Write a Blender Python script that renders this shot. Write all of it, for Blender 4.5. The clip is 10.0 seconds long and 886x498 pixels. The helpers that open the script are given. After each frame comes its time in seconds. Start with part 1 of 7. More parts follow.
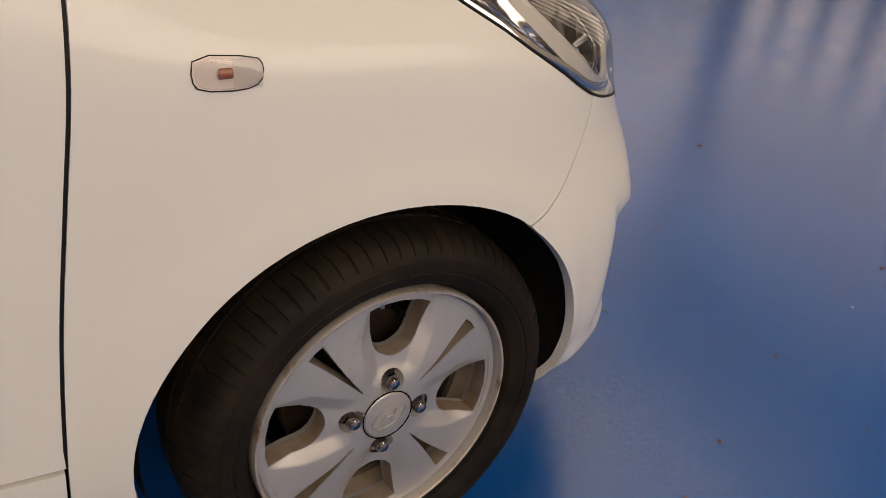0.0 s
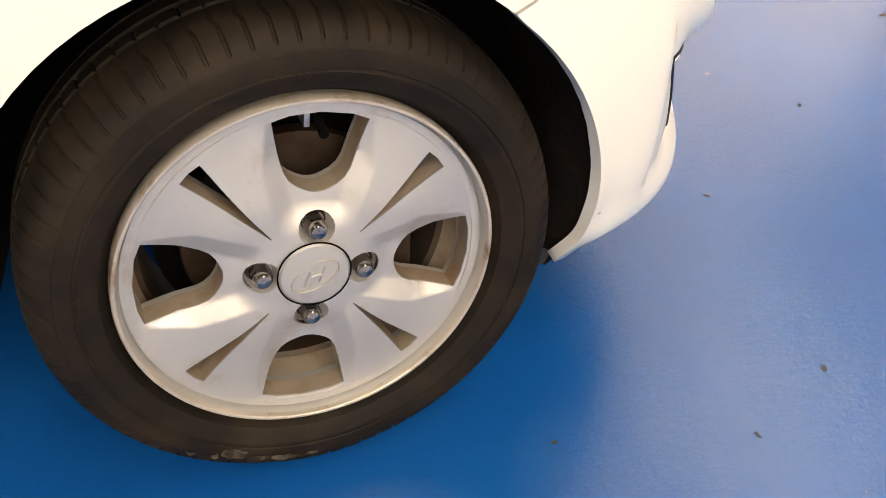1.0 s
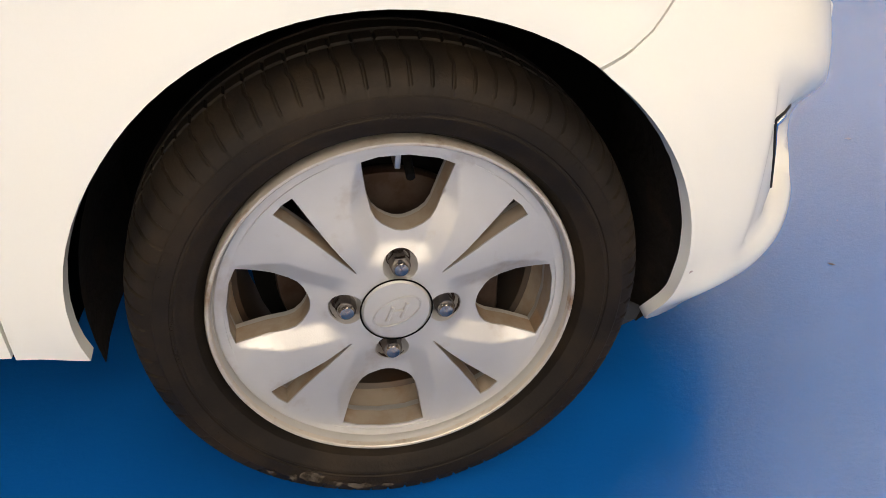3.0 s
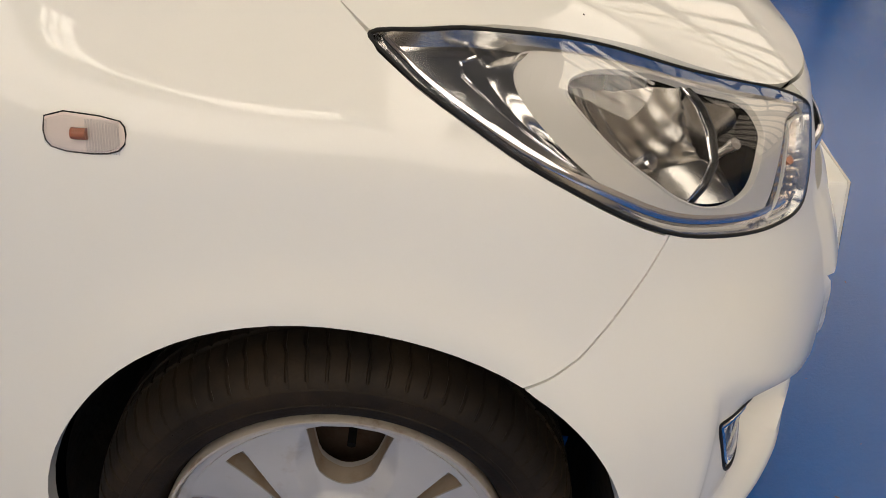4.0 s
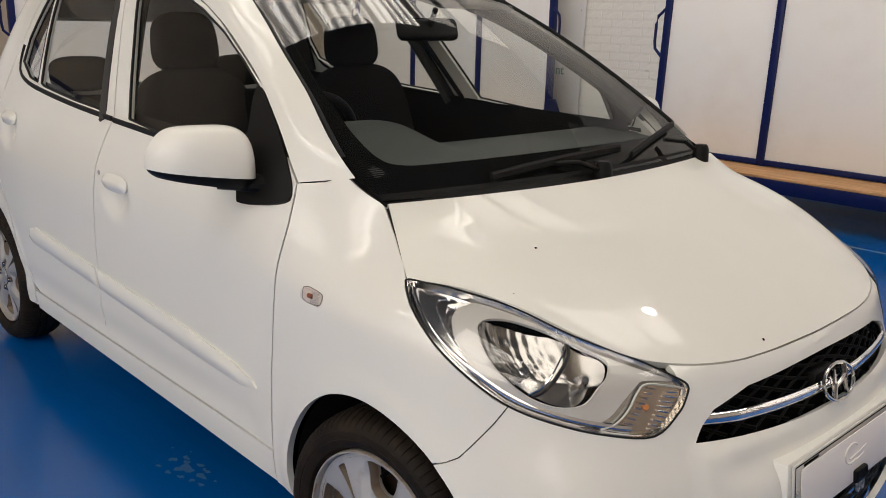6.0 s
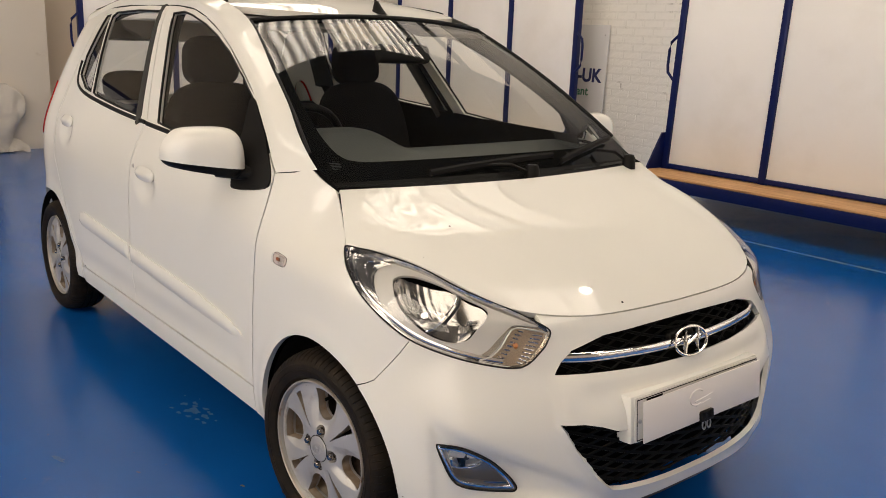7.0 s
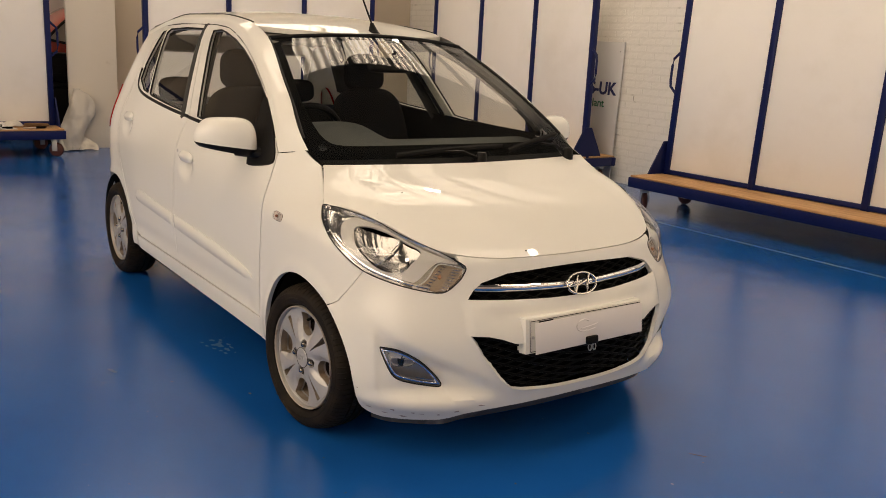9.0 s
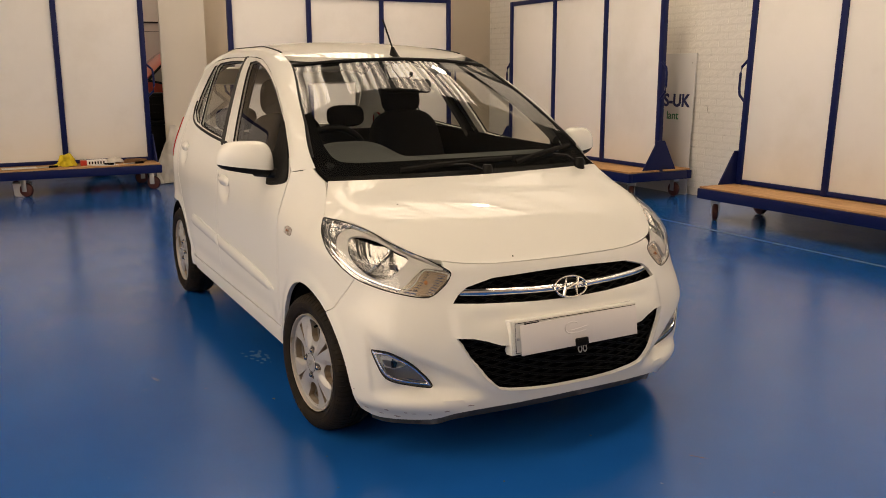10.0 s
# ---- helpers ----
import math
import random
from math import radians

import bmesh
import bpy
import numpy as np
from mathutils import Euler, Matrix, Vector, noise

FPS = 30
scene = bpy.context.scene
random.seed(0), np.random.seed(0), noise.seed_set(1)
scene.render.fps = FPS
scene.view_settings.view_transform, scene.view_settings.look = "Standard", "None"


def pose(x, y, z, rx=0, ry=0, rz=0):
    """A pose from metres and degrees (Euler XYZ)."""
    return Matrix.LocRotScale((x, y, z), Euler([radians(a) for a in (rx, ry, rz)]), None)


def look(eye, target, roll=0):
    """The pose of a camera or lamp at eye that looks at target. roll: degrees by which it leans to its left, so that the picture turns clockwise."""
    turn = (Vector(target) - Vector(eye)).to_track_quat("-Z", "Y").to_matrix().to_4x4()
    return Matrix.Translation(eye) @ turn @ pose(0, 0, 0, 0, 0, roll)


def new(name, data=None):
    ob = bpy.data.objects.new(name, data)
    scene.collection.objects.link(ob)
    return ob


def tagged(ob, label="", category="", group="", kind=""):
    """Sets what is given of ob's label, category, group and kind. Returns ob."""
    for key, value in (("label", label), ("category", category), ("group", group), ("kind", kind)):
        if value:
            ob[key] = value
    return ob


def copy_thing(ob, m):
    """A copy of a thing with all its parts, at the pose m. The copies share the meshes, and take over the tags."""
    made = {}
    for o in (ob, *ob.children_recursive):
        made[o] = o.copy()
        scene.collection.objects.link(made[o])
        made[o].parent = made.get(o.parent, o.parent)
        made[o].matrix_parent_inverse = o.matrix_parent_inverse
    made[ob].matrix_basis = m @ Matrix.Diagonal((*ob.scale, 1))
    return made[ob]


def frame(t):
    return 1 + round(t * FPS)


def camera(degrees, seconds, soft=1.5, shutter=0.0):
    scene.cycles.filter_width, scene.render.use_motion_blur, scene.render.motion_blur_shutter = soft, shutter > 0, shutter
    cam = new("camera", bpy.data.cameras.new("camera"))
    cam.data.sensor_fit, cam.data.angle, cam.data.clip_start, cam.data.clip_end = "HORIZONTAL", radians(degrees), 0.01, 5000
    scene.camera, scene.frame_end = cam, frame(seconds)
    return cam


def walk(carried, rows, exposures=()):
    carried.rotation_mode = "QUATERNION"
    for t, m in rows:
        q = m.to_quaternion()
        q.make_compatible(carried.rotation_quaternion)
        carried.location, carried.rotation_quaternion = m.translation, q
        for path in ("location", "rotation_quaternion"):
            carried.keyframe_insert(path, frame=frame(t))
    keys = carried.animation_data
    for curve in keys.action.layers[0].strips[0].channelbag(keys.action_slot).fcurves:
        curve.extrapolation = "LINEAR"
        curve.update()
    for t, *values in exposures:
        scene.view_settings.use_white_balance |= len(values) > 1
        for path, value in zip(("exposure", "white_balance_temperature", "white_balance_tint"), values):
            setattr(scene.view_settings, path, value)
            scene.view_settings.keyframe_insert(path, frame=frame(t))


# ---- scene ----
cam = camera(54.0, 10.0, 0.9)
PATH = [
    (0, (-0.4, -1.54, 0.999), (0.488, -0.032, 0.032), 5.0),
    (0.5, (-0.177, -1.453, 0.887), (0.575, 0.025, -0.231), 6.2),
    (1, (-0.08, -1.426, 0.77), (0.404, 0.13, -0.391), 2.1),
    (1.5, (-0.063, -1.429, 0.681), (0.294, 0.199, -0.424), 2.9),
    (2, (-0.054, -1.429, 0.673), (0.251, 0.225, -0.41), 1.8),
    (2.2, (-0.054, -1.426, 0.674), (0.236, 0.229, -0.411), 1.7),
    (3.3, (0.016, -1.464, 0.838), (0.119, 0.239, -0.204), 1.0),
    (3.5, (0.051, -1.448, 0.88), (0.126, 0.27, -0.142), 3.1),
    (4, (0.147, -1.388, 1.026), (0.029, 0.325, 0.002), 2.3),
    (4.5, (0.386, -1.425, 1.153), (-0.47, 0.193, 0.347), 3.4),
    (5, (0.633, -1.552, 1.234), (-0.521, -0.042, 0.612), 2.5),
    (5.5, (0.925, -1.672, 1.278), (-0.37, -0.252, 0.723), 1.7),
    (6.8, (1.714, -1.824, 1.325), (0.214, -0.59, 0.849), 1.8),
    (7, (1.821, -1.855, 1.334), (0.321, -0.621, 0.858), 2.3),
    (7.5, (2.078, -1.911, 1.317), (0.569, -0.686, 0.842), 3.3),
    (8, (2.308, -1.961, 1.325), (0.79, -0.748, 0.853), 3.7),
    (8.5, (2.489, -2.052, 1.327), (0.939, -0.874, 0.868), 3.4),
    (9, (2.637, -2.063, 1.355), (1.055, -0.925, 0.903), 2.9),
    (9.5, (2.775, -1.961, 1.347), (1.156, -0.869, 0.918), 1.0),
    (10, (2.985, -1.779, 1.339), (1.255, -0.86, 0.935), -0.2),
]
EXPOSURES = [
    (0.0, -0.37, 6980, 17), (0.5, 0.26, 6880, 10), (1.0, 0.86, 7030, 10), (1.5, 0.78, 7100, 9), (2.2, 0.98, 6980, 7), (3.3, 0.41, 6430, 10), (3.5, 0.31, 6400, 10), (4.0, -0.18, 6450, 10),
    (4.5, -0.50, 6450, 10), (5.0, -0.40, 6100, 10), (5.5, -0.30, 5880, 10), (6.8, -0.04, 6450, 11), (7.5, -0.03, 6830, 12), (8.0, -0.07, 7080, 13), (9.0, -0.15, 7400, 14), (10.0, -0.14, 7560, 14),
]
walk(cam, [(t, look(eye, target, roll)) for t, eye, target, roll in PATH], EXPOSURES)

# ---- light ----
world = bpy.data.worlds.new("workshop_world")
world.use_nodes = True
world.node_tree.nodes["Background"].inputs["Color"].default_value = (0.9, 0.93, 1.0, 1)
world.node_tree.nodes["Background"].inputs["Strength"].default_value = 0.3
SKYLIGHT, SOUTH_FILL, RIDGE, LAMP_WATTS = 3.3, 3.0, 9.0, 18.0
DAYLIGHT = (1.0, 0.885, 0.735)


# ---- materials ----
def material(name, colour, rough=0.5, metal=0.0, coat=0.0, spec=0.5, grain=0.0, grain_scale=60.0, bump=0.0, bump_scale=120.0,
             stain=None, stain_scale=3.0, stain_from=0.55, stain_to=0.7, emit=0.0, aniso=0.0):
    m = bpy.data.materials.new(name)
    m.use_nodes = True
    n, l = m.node_tree.nodes, m.node_tree.links
    b = n["Principled BSDF"]
    b.inputs["Base Color"].default_value = (*colour, 1)
    b.inputs["Roughness"].default_value = rough
    b.inputs["Metallic"].default_value = metal
    b.inputs["Coat Weight"].default_value = coat
    b.inputs["Coat Roughness"].default_value = 0.012
    b.inputs["Specular IOR Level"].default_value = spec
    b.inputs["Anisotropic"].default_value = aniso
    tc = n.new("ShaderNodeTexCoord")
    col = None
    if grain:
        t = n.new("ShaderNodeTexNoise")
        t.inputs["Scale"].default_value, t.inputs["Detail"].default_value = grain_scale, 6
        l.new(tc.outputs["Object"], t.inputs["Vector"])
        r = n.new("ShaderNodeMapRange")
        r.inputs["To Min"].default_value, r.inputs["To Max"].default_value = 1 - grain, 1 + grain
        l.new(t.outputs["Fac"], r.inputs["Value"])
        x = n.new("ShaderNodeMix")
        x.data_type, x.blend_type = "RGBA", "MULTIPLY"
        x.inputs["Factor"].default_value = 1
        x.inputs["A"].default_value = (*colour, 1)
        l.new(r.outputs["Result"], x.inputs["B"])
        col = x.outputs["Result"]
    if stain:
        t = n.new("ShaderNodeTexNoise")
        t.inputs["Scale"].default_value, t.inputs["Detail"].default_value, t.inputs["Roughness"].default_value = stain_scale, 8, 0.62
        l.new(tc.outputs["Object"], t.inputs["Vector"])
        r = n.new("ShaderNodeMapRange")
        r.inputs["From Min"].default_value, r.inputs["From Max"].default_value = stain_from, stain_to
        l.new(t.outputs["Fac"], r.inputs["Value"])
        x = n.new("ShaderNodeMix")
        x.data_type = "RGBA"
        l.new(r.outputs["Result"], x.inputs["Factor"])
        if col:
            l.new(col, x.inputs["A"])
        else:
            x.inputs["A"].default_value = (*colour, 1)
        x.inputs["B"].default_value = (*stain, 1)
        col = x.outputs["Result"]
    if col:
        l.new(col, b.inputs["Base Color"])
    if bump:
        t = n.new("ShaderNodeTexNoise")
        t.inputs["Scale"].default_value, t.inputs["Detail"].default_value = bump_scale, 5
        l.new(tc.outputs["Object"], t.inputs["Vector"])
        u = n.new("ShaderNodeBump")
        u.inputs["Strength"].default_value, u.inputs["Distance"].default_value = bump, 0.01
        l.new(t.outputs["Fac"], u.inputs["Height"])
        l.new(u.outputs["Normal"], b.inputs["Normal"])
    if emit:
        b.inputs["Emission Color"].default_value = (*colour, 1)
        b.inputs["Emission Strength"].default_value = emit
    return m


def glass(name, tint, gloss_rough=0.0, ior=1.5):
    m = bpy.data.materials.new(name)
    m.use_nodes = True
    n, l = m.node_tree.nodes, m.node_tree.links
    n.remove(n["Principled BSDF"])
    t, g, x, f = n.new("ShaderNodeBsdfTransparent"), n.new("ShaderNodeBsdfGlossy"), n.new("ShaderNodeMixShader"), n.new("ShaderNodeLayerWeight")
    p, k = n.new("ShaderNodeMath"), n.new("ShaderNodeMath")
    p.operation, k.operation = "POWER", "MULTIPLY_ADD"
    t.inputs["Color"].default_value = (*tint, 1)
    g.inputs["Roughness"].default_value = gloss_rough
    f.inputs["Blend"].default_value = 0.5
    base = ((ior - 1) / (ior + 1)) ** 2 * 1.9
    p.inputs[1].default_value, k.inputs[1].default_value, k.inputs[2].default_value = 5.0, 1 - base, base
    l.new(f.outputs["Facing"], p.inputs[0])
    l.new(p.outputs["Value"], k.inputs[0])
    l.new(k.outputs["Value"], x.inputs["Fac"])
    l.new(t.outputs["BSDF"], x.inputs[1])
    l.new(g.outputs["BSDF"], x.inputs[2])
    l.new(x.outputs["Shader"], n["Material Output"].inputs["Surface"])
    return m


WHITE_PAINT = material("white_car_paint", (0.80, 0.79, 0.74), rough=0.5, coat=0.78, spec=0.2, grain=0.012, grain_scale=900)
SCUFF = material("scuff_marks", (0.36, 0.30, 0.28), rough=0.7, grain=0.4, grain_scale=90)
BLACK_PLASTIC = material("black_plastic", (0.006, 0.0055, 0.0053), rough=0.5, spec=0.16, grain=0.2, grain_scale=300, bump=0.15, bump_scale=600)
GREY_PLASTIC = material("scuffed_black_plastic", (0.03, 0.03, 0.03), rough=0.6, stain=(0.22, 0.21, 0.2), stain_scale=9, stain_from=0.5, stain_to=0.8)
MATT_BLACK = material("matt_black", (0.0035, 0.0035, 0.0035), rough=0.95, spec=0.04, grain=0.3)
LINER = material("dusty_arch_liner", (0.014, 0.011, 0.009), rough=0.9, spec=0.15, grain=0.3, grain_scale=20, stain=(0.035, 0.024, 0.016), stain_scale=14, stain_from=0.55, stain_to=0.75, bump=0.3, bump_scale=60)
GRILLE_BLACK = material("grille_plastic", (0.004, 0.004, 0.004), rough=0.6, spec=0.12, grain=0.2, grain_scale=200)
RUBBER = material("tyre_rubber", (0.0088, 0.0064, 0.0046), rough=0.68, spec=0.2, grain=0.18, grain_scale=35, stain=(0.036, 0.024, 0.0130), stain_scale=9, stain_from=0.44, stain_to=0.85, bump=0.08, bump_scale=260)
DUST = material("grey_road_dust", (0.075, 0.064, 0.052), rough=0.95, spec=0.1, grain=0.6, grain_scale=130, stain=(0.02, 0.015, 0.011), stain_scale=70, stain_from=0.45, stain_to=0.6)
SEAL = material("rubber_seal", (0.007, 0.007, 0.007), rough=0.6, spec=0.3)
ALLOY = material("silver_alloy", (0.54, 0.53, 0.52), rough=0.48, metal=0.62, grain=0.05, grain_scale=40, stain=(0.30, 0.21, 0.13), stain_scale=16, stain_from=0.57, stain_to=0.9, bump=0.03, bump_scale=700)
RIM_LIP = material("worn_rim_lip", (0.54, 0.49, 0.43), rough=0.4, metal=0.5, grain=0.1, grain_scale=60, stain=(0.25, 0.14, 0.07), stain_scale=30, stain_from=0.55, stain_to=0.75)
NUT = material("domed_steel_nut", (0.34, 0.31, 0.29), rough=0.2, metal=1.0, grain=0.12, grain_scale=90)
# darker copy of the barrel metal: shade deep in the wheel, put into the colour
BARREL_SHADED = material("shaded_rim_barrel", (0.05, 0.040, 0.032), rough=0.55, metal=0.35, grain=0.15, grain_scale=30, stain=(0.06, 0.033, 0.018), stain_scale=18, stain_from=0.42, stain_to=0.72)
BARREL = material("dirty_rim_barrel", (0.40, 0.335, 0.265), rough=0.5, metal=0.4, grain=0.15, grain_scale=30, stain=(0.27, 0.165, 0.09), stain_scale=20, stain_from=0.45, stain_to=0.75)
BRAKE = material("rusty_brake_steel", (0.055, 0.038, 0.03), rough=0.5, metal=0.6, grain=0.3, grain_scale=50, stain=(0.035, 0.018, 0.010), stain_scale=25, stain_from=0.45, stain_to=0.6)
CHROME = material("chrome", (0.82, 0.82, 0.84), rough=0.06, metal=1.0)
SATIN = material("satin_silver", (0.66, 0.635, 0.59), rough=0.4, metal=0.25, grain=0.04, grain_scale=30)
PINK_GLASS = material("clear_pinkish_plastic", (0.72, 0.62, 0.56), rough=0.2, coat=0.6, grain=0.08, grain_scale=500)
BULB_RED = material("red_orange_bulb", (0.30, 0.085, 0.035), rough=0.25, coat=0.5)
LAMP_SILVER = material("lamp_silver", (0.70, 0.69, 0.67), rough=0.17, metal=1.0)
REFLECTOR = material("reflector_bowl_metal", (0.46, 0.44, 0.41), rough=0.22, metal=1.0, grain=0.06, grain_scale=60)
WINKER_METAL = material("winker_metal", (0.66, 0.56, 0.46), rough=0.22, metal=1.0, grain=0.1, grain_scale=90)
AMBER = material("amber_bulb", (0.50, 0.19, 0.06), rough=0.2, coat=0.6)
LAMP_BLACK = material("lamp_dark_border", (0.008, 0.008, 0.009), rough=0.35)
LAMP_GREY = material("lamp_grey_inside", (0.42, 0.40, 0.37), rough=0.28, metal=0.7)
BROWN = material("brown_fibre", (0.20, 0.10, 0.04), rough=0.8, grain=0.25, grain_scale=80)
GRIT = material("dark_grit", (0.03, 0.035, 0.05), rough=0.8)
WORN_FLOOR = material("worn_floor_paint", (0.03, 0.11, 0.30), rough=0.55, grain=0.4, grain_scale=60)
# opaque panes: a pale reflection is put into their base colour
PALE_GLASS = material("painted_reflection_glass", (0.42, 0.40, 0.36), rough=0.08, coat=0.5)
RED = material("red_lens", (0.42, 0.01, 0.008), rough=0.15, coat=1.0)
SEAT = material("dark_seat_fabric", (0.014, 0.0133, 0.0128), rough=0.95, spec=0.1, grain=0.3, grain_scale=220, bump=0.3, bump_scale=500)
DASH = material("grey_dashboard_plastic", (0.052, 0.057, 0.054), rough=0.7, grain=0.15, grain_scale=300, bump=0.2, bump_scale=700)
PILLAR_TRIM = material("dark_pillar_trim", (0.035, 0.034, 0.032), rough=0.8, grain=0.05)
TRIM_GREY = material("grey_pillar_trim", (0.17, 0.165, 0.15), rough=0.8, grain=0.05)
CHROME_DULL = material("zinc_steel", (0.45, 0.45, 0.44), rough=0.35, metal=0.9, grain=0.1)
PRINT = material("pale_glass_print", (0.022, 0.025, 0.024), rough=0.6)
WINDSCREEN = glass("windscreen_glass", (0.955, 0.975, 0.955))
SIDE_GLASS = glass("side_glass", (0.93, 0.95, 0.93))
LENS = glass("clear_lens", (0.95, 0.96, 0.97), ior=1.45)
BLUE_STEEL = material("blue_painted_steel", (0.0035, 0.0095, 0.078), rough=0.42, spec=0.25, coat=0.06, grain=0.1, grain_scale=30, stain=(0.008, 0.012, 0.05), stain_scale=6, stain_from=0.6, stain_to=0.75)
BOARD = material("white_board", (0.90, 0.87, 0.83), rough=0.5, grain=0.02, grain_scale=3, stain=(0.78, 0.74, 0.68), stain_scale=1.2, stain_from=0.5, stain_to=0.9)
PILLAR_PAINT = material("pale_pillar_paint", (0.80, 0.74, 0.65), rough=0.8, grain=0.03, grain_scale=2, bump=0.1, bump_scale=60, stain=(0.60, 0.53, 0.44), stain_scale=2.5, stain_from=0.66, stain_to=0.8)
WALL_PAINT = material("cream_wall_paint", (0.58, 0.50, 0.40), rough=0.8, grain=0.04, grain_scale=2, bump=0.1, bump_scale=60, stain=(0.42, 0.36, 0.28), stain_scale=1.5, stain_from=0.62, stain_to=0.8)
BRICK_PAINT = material("white_painted_brick", (0.88, 0.85, 0.79), rough=0.75, grain=0.06, grain_scale=12, bump=0.6, bump_scale=40, stain=(0.50, 0.46, 0.40), stain_scale=7, stain_from=0.66, stain_to=0.8)
MORTAR = material("white_painted_mortar", (0.83, 0.80, 0.74), rough=0.85, grain=0.1, grain_scale=30, bump=0.4, bump_scale=80, stain=(0.36, 0.32, 0.27), stain_scale=5, stain_from=0.6, stain_to=0.75)
SIGN_BOARD = material("grey_sign_board", (0.66, 0.65, 0.65), rough=0.5, grain=0.02)
NAVY = material("navy_lettering", (0.010, 0.016, 0.10), rough=0.5)
GREEN = material("green_lettering", (0.012, 0.16, 0.07), rough=0.5)
PAPER = material("white_card", (0.80, 0.76, 0.73), rough=0.55, grain=0.01)
PLATE_WHITE = material("number_plate_acrylic", (0.66, 0.64, 0.60), rough=0.25, coat=0.5)
CLOTH = material("white_dust_sheet", (0.66, 0.62, 0.56), rough=0.9, grain=0.06, grain_scale=8, bump=0.3, bump_scale=30)
YELLOW_CLOTH = material("yellow_cloth", (0.65, 0.50, 0.03), rough=0.95, grain=0.12, grain_scale=40)
CASTOR_RED = material("red_castor_wheel", (0.075, 0.016, 0.011), rough=0.6, grain=0.2)
CEILING = material("grey_roof_sheet", (0.14, 0.128, 0.112), rough=0.8, grain=0.08, grain_scale=1)
STEEL_BEAM = material("dark_roof_steel", (0.10, 0.095, 0.09), rough=0.6, grain=0.1)
RED_PAINT = material("red_car_paint", (0.50, 0.035, 0.015), rough=0.3, coat=1.0)
LINE_PAINT = material("worn_yellow_line", (0.16, 0.20, 0.22), rough=0.4, stain=(0.02, 0.10, 0.34), stain_scale=9, stain_from=0.45, stain_to=0.6)


def skylight_material():
    """Corrugated translucent sheet: the valleys let less light through."""
    m = material("translucent_skylight", DAYLIGHT, rough=0.8, emit=SKYLIGHT)
    n, l = m.node_tree.nodes, m.node_tree.links
    tc, w, r, k = n.new("ShaderNodeTexCoord"), n.new("ShaderNodeTexWave"), n.new("ShaderNodeMapRange"), n.new("ShaderNodeTexNoise")
    w.wave_type, w.bands_direction = "BANDS", "Y"
    w.inputs["Scale"].default_value, w.inputs["Distortion"].default_value, w.inputs["Detail"].default_value = 2.1, 0.6, 1.0
    r.inputs["To Min"].default_value, r.inputs["To Max"].default_value = 0.18 * SKYLIGHT, 2.1 * SKYLIGHT
    l.new(tc.outputs["Object"], w.inputs["Vector"])
    l.new(w.outputs["Fac"], r.inputs["Value"])
    l.new(r.outputs["Result"], n["Principled BSDF"].inputs["Emission Strength"])
    return m


SKY_SHEET = skylight_material()
NORTH_SHEET = material("even_translucent_sheet", DAYLIGHT, rough=0.8, emit=1.3)
# glow of the added south band, set to fill the car's right side
SOUTH_FILL_SHEET = material("south_fill_glow", DAYLIGHT, rough=0.8, emit=SOUTH_FILL)
RIDGE_SHEET = material("clear_ridge_glazing", DAYLIGHT, rough=0.8, emit=RIDGE)
EAST_PANE = material("dim_translucent_window", DAYLIGHT, rough=0.8, emit=0.6)
NORTH_PANE = material("grey_translucent_window", DAYLIGHT, rough=0.8, emit=1.2)
LAMP_GLOW = material("lamp_diffuser", (1.0, 0.97, 0.9), rough=0.8, emit=20.0)


def wood_material():
    m = material("plywood", (0.42, 0.25, 0.12), rough=0.6)
    n, l = m.node_tree.nodes, m.node_tree.links
    tc, mp, w, r = n.new("ShaderNodeTexCoord"), n.new("ShaderNodeMapping"), n.new("ShaderNodeTexNoise"), n.new("ShaderNodeValToRGB")
    mp.inputs["Scale"].default_value = (1.5, 22, 22)
    w.inputs["Scale"].default_value, w.inputs["Detail"].default_value, w.inputs["Distortion"].default_value = 2.2, 6, 0.8
    r.color_ramp.elements[0].position, r.color_ramp.elements[0].color = 0.3, (0.38, 0.19, 0.075, 1)
    r.color_ramp.elements[1].position, r.color_ramp.elements[1].color = 0.75, (0.66, 0.39, 0.18, 1)
    l.new(tc.outputs["Object"], mp.inputs["Vector"])
    l.new(mp.outputs["Vector"], w.inputs["Vector"])
    l.new(w.outputs["Fac"], r.inputs["Fac"])
    l.new(r.outputs["Color"], n["Principled BSDF"].inputs["Base Color"])
    return m


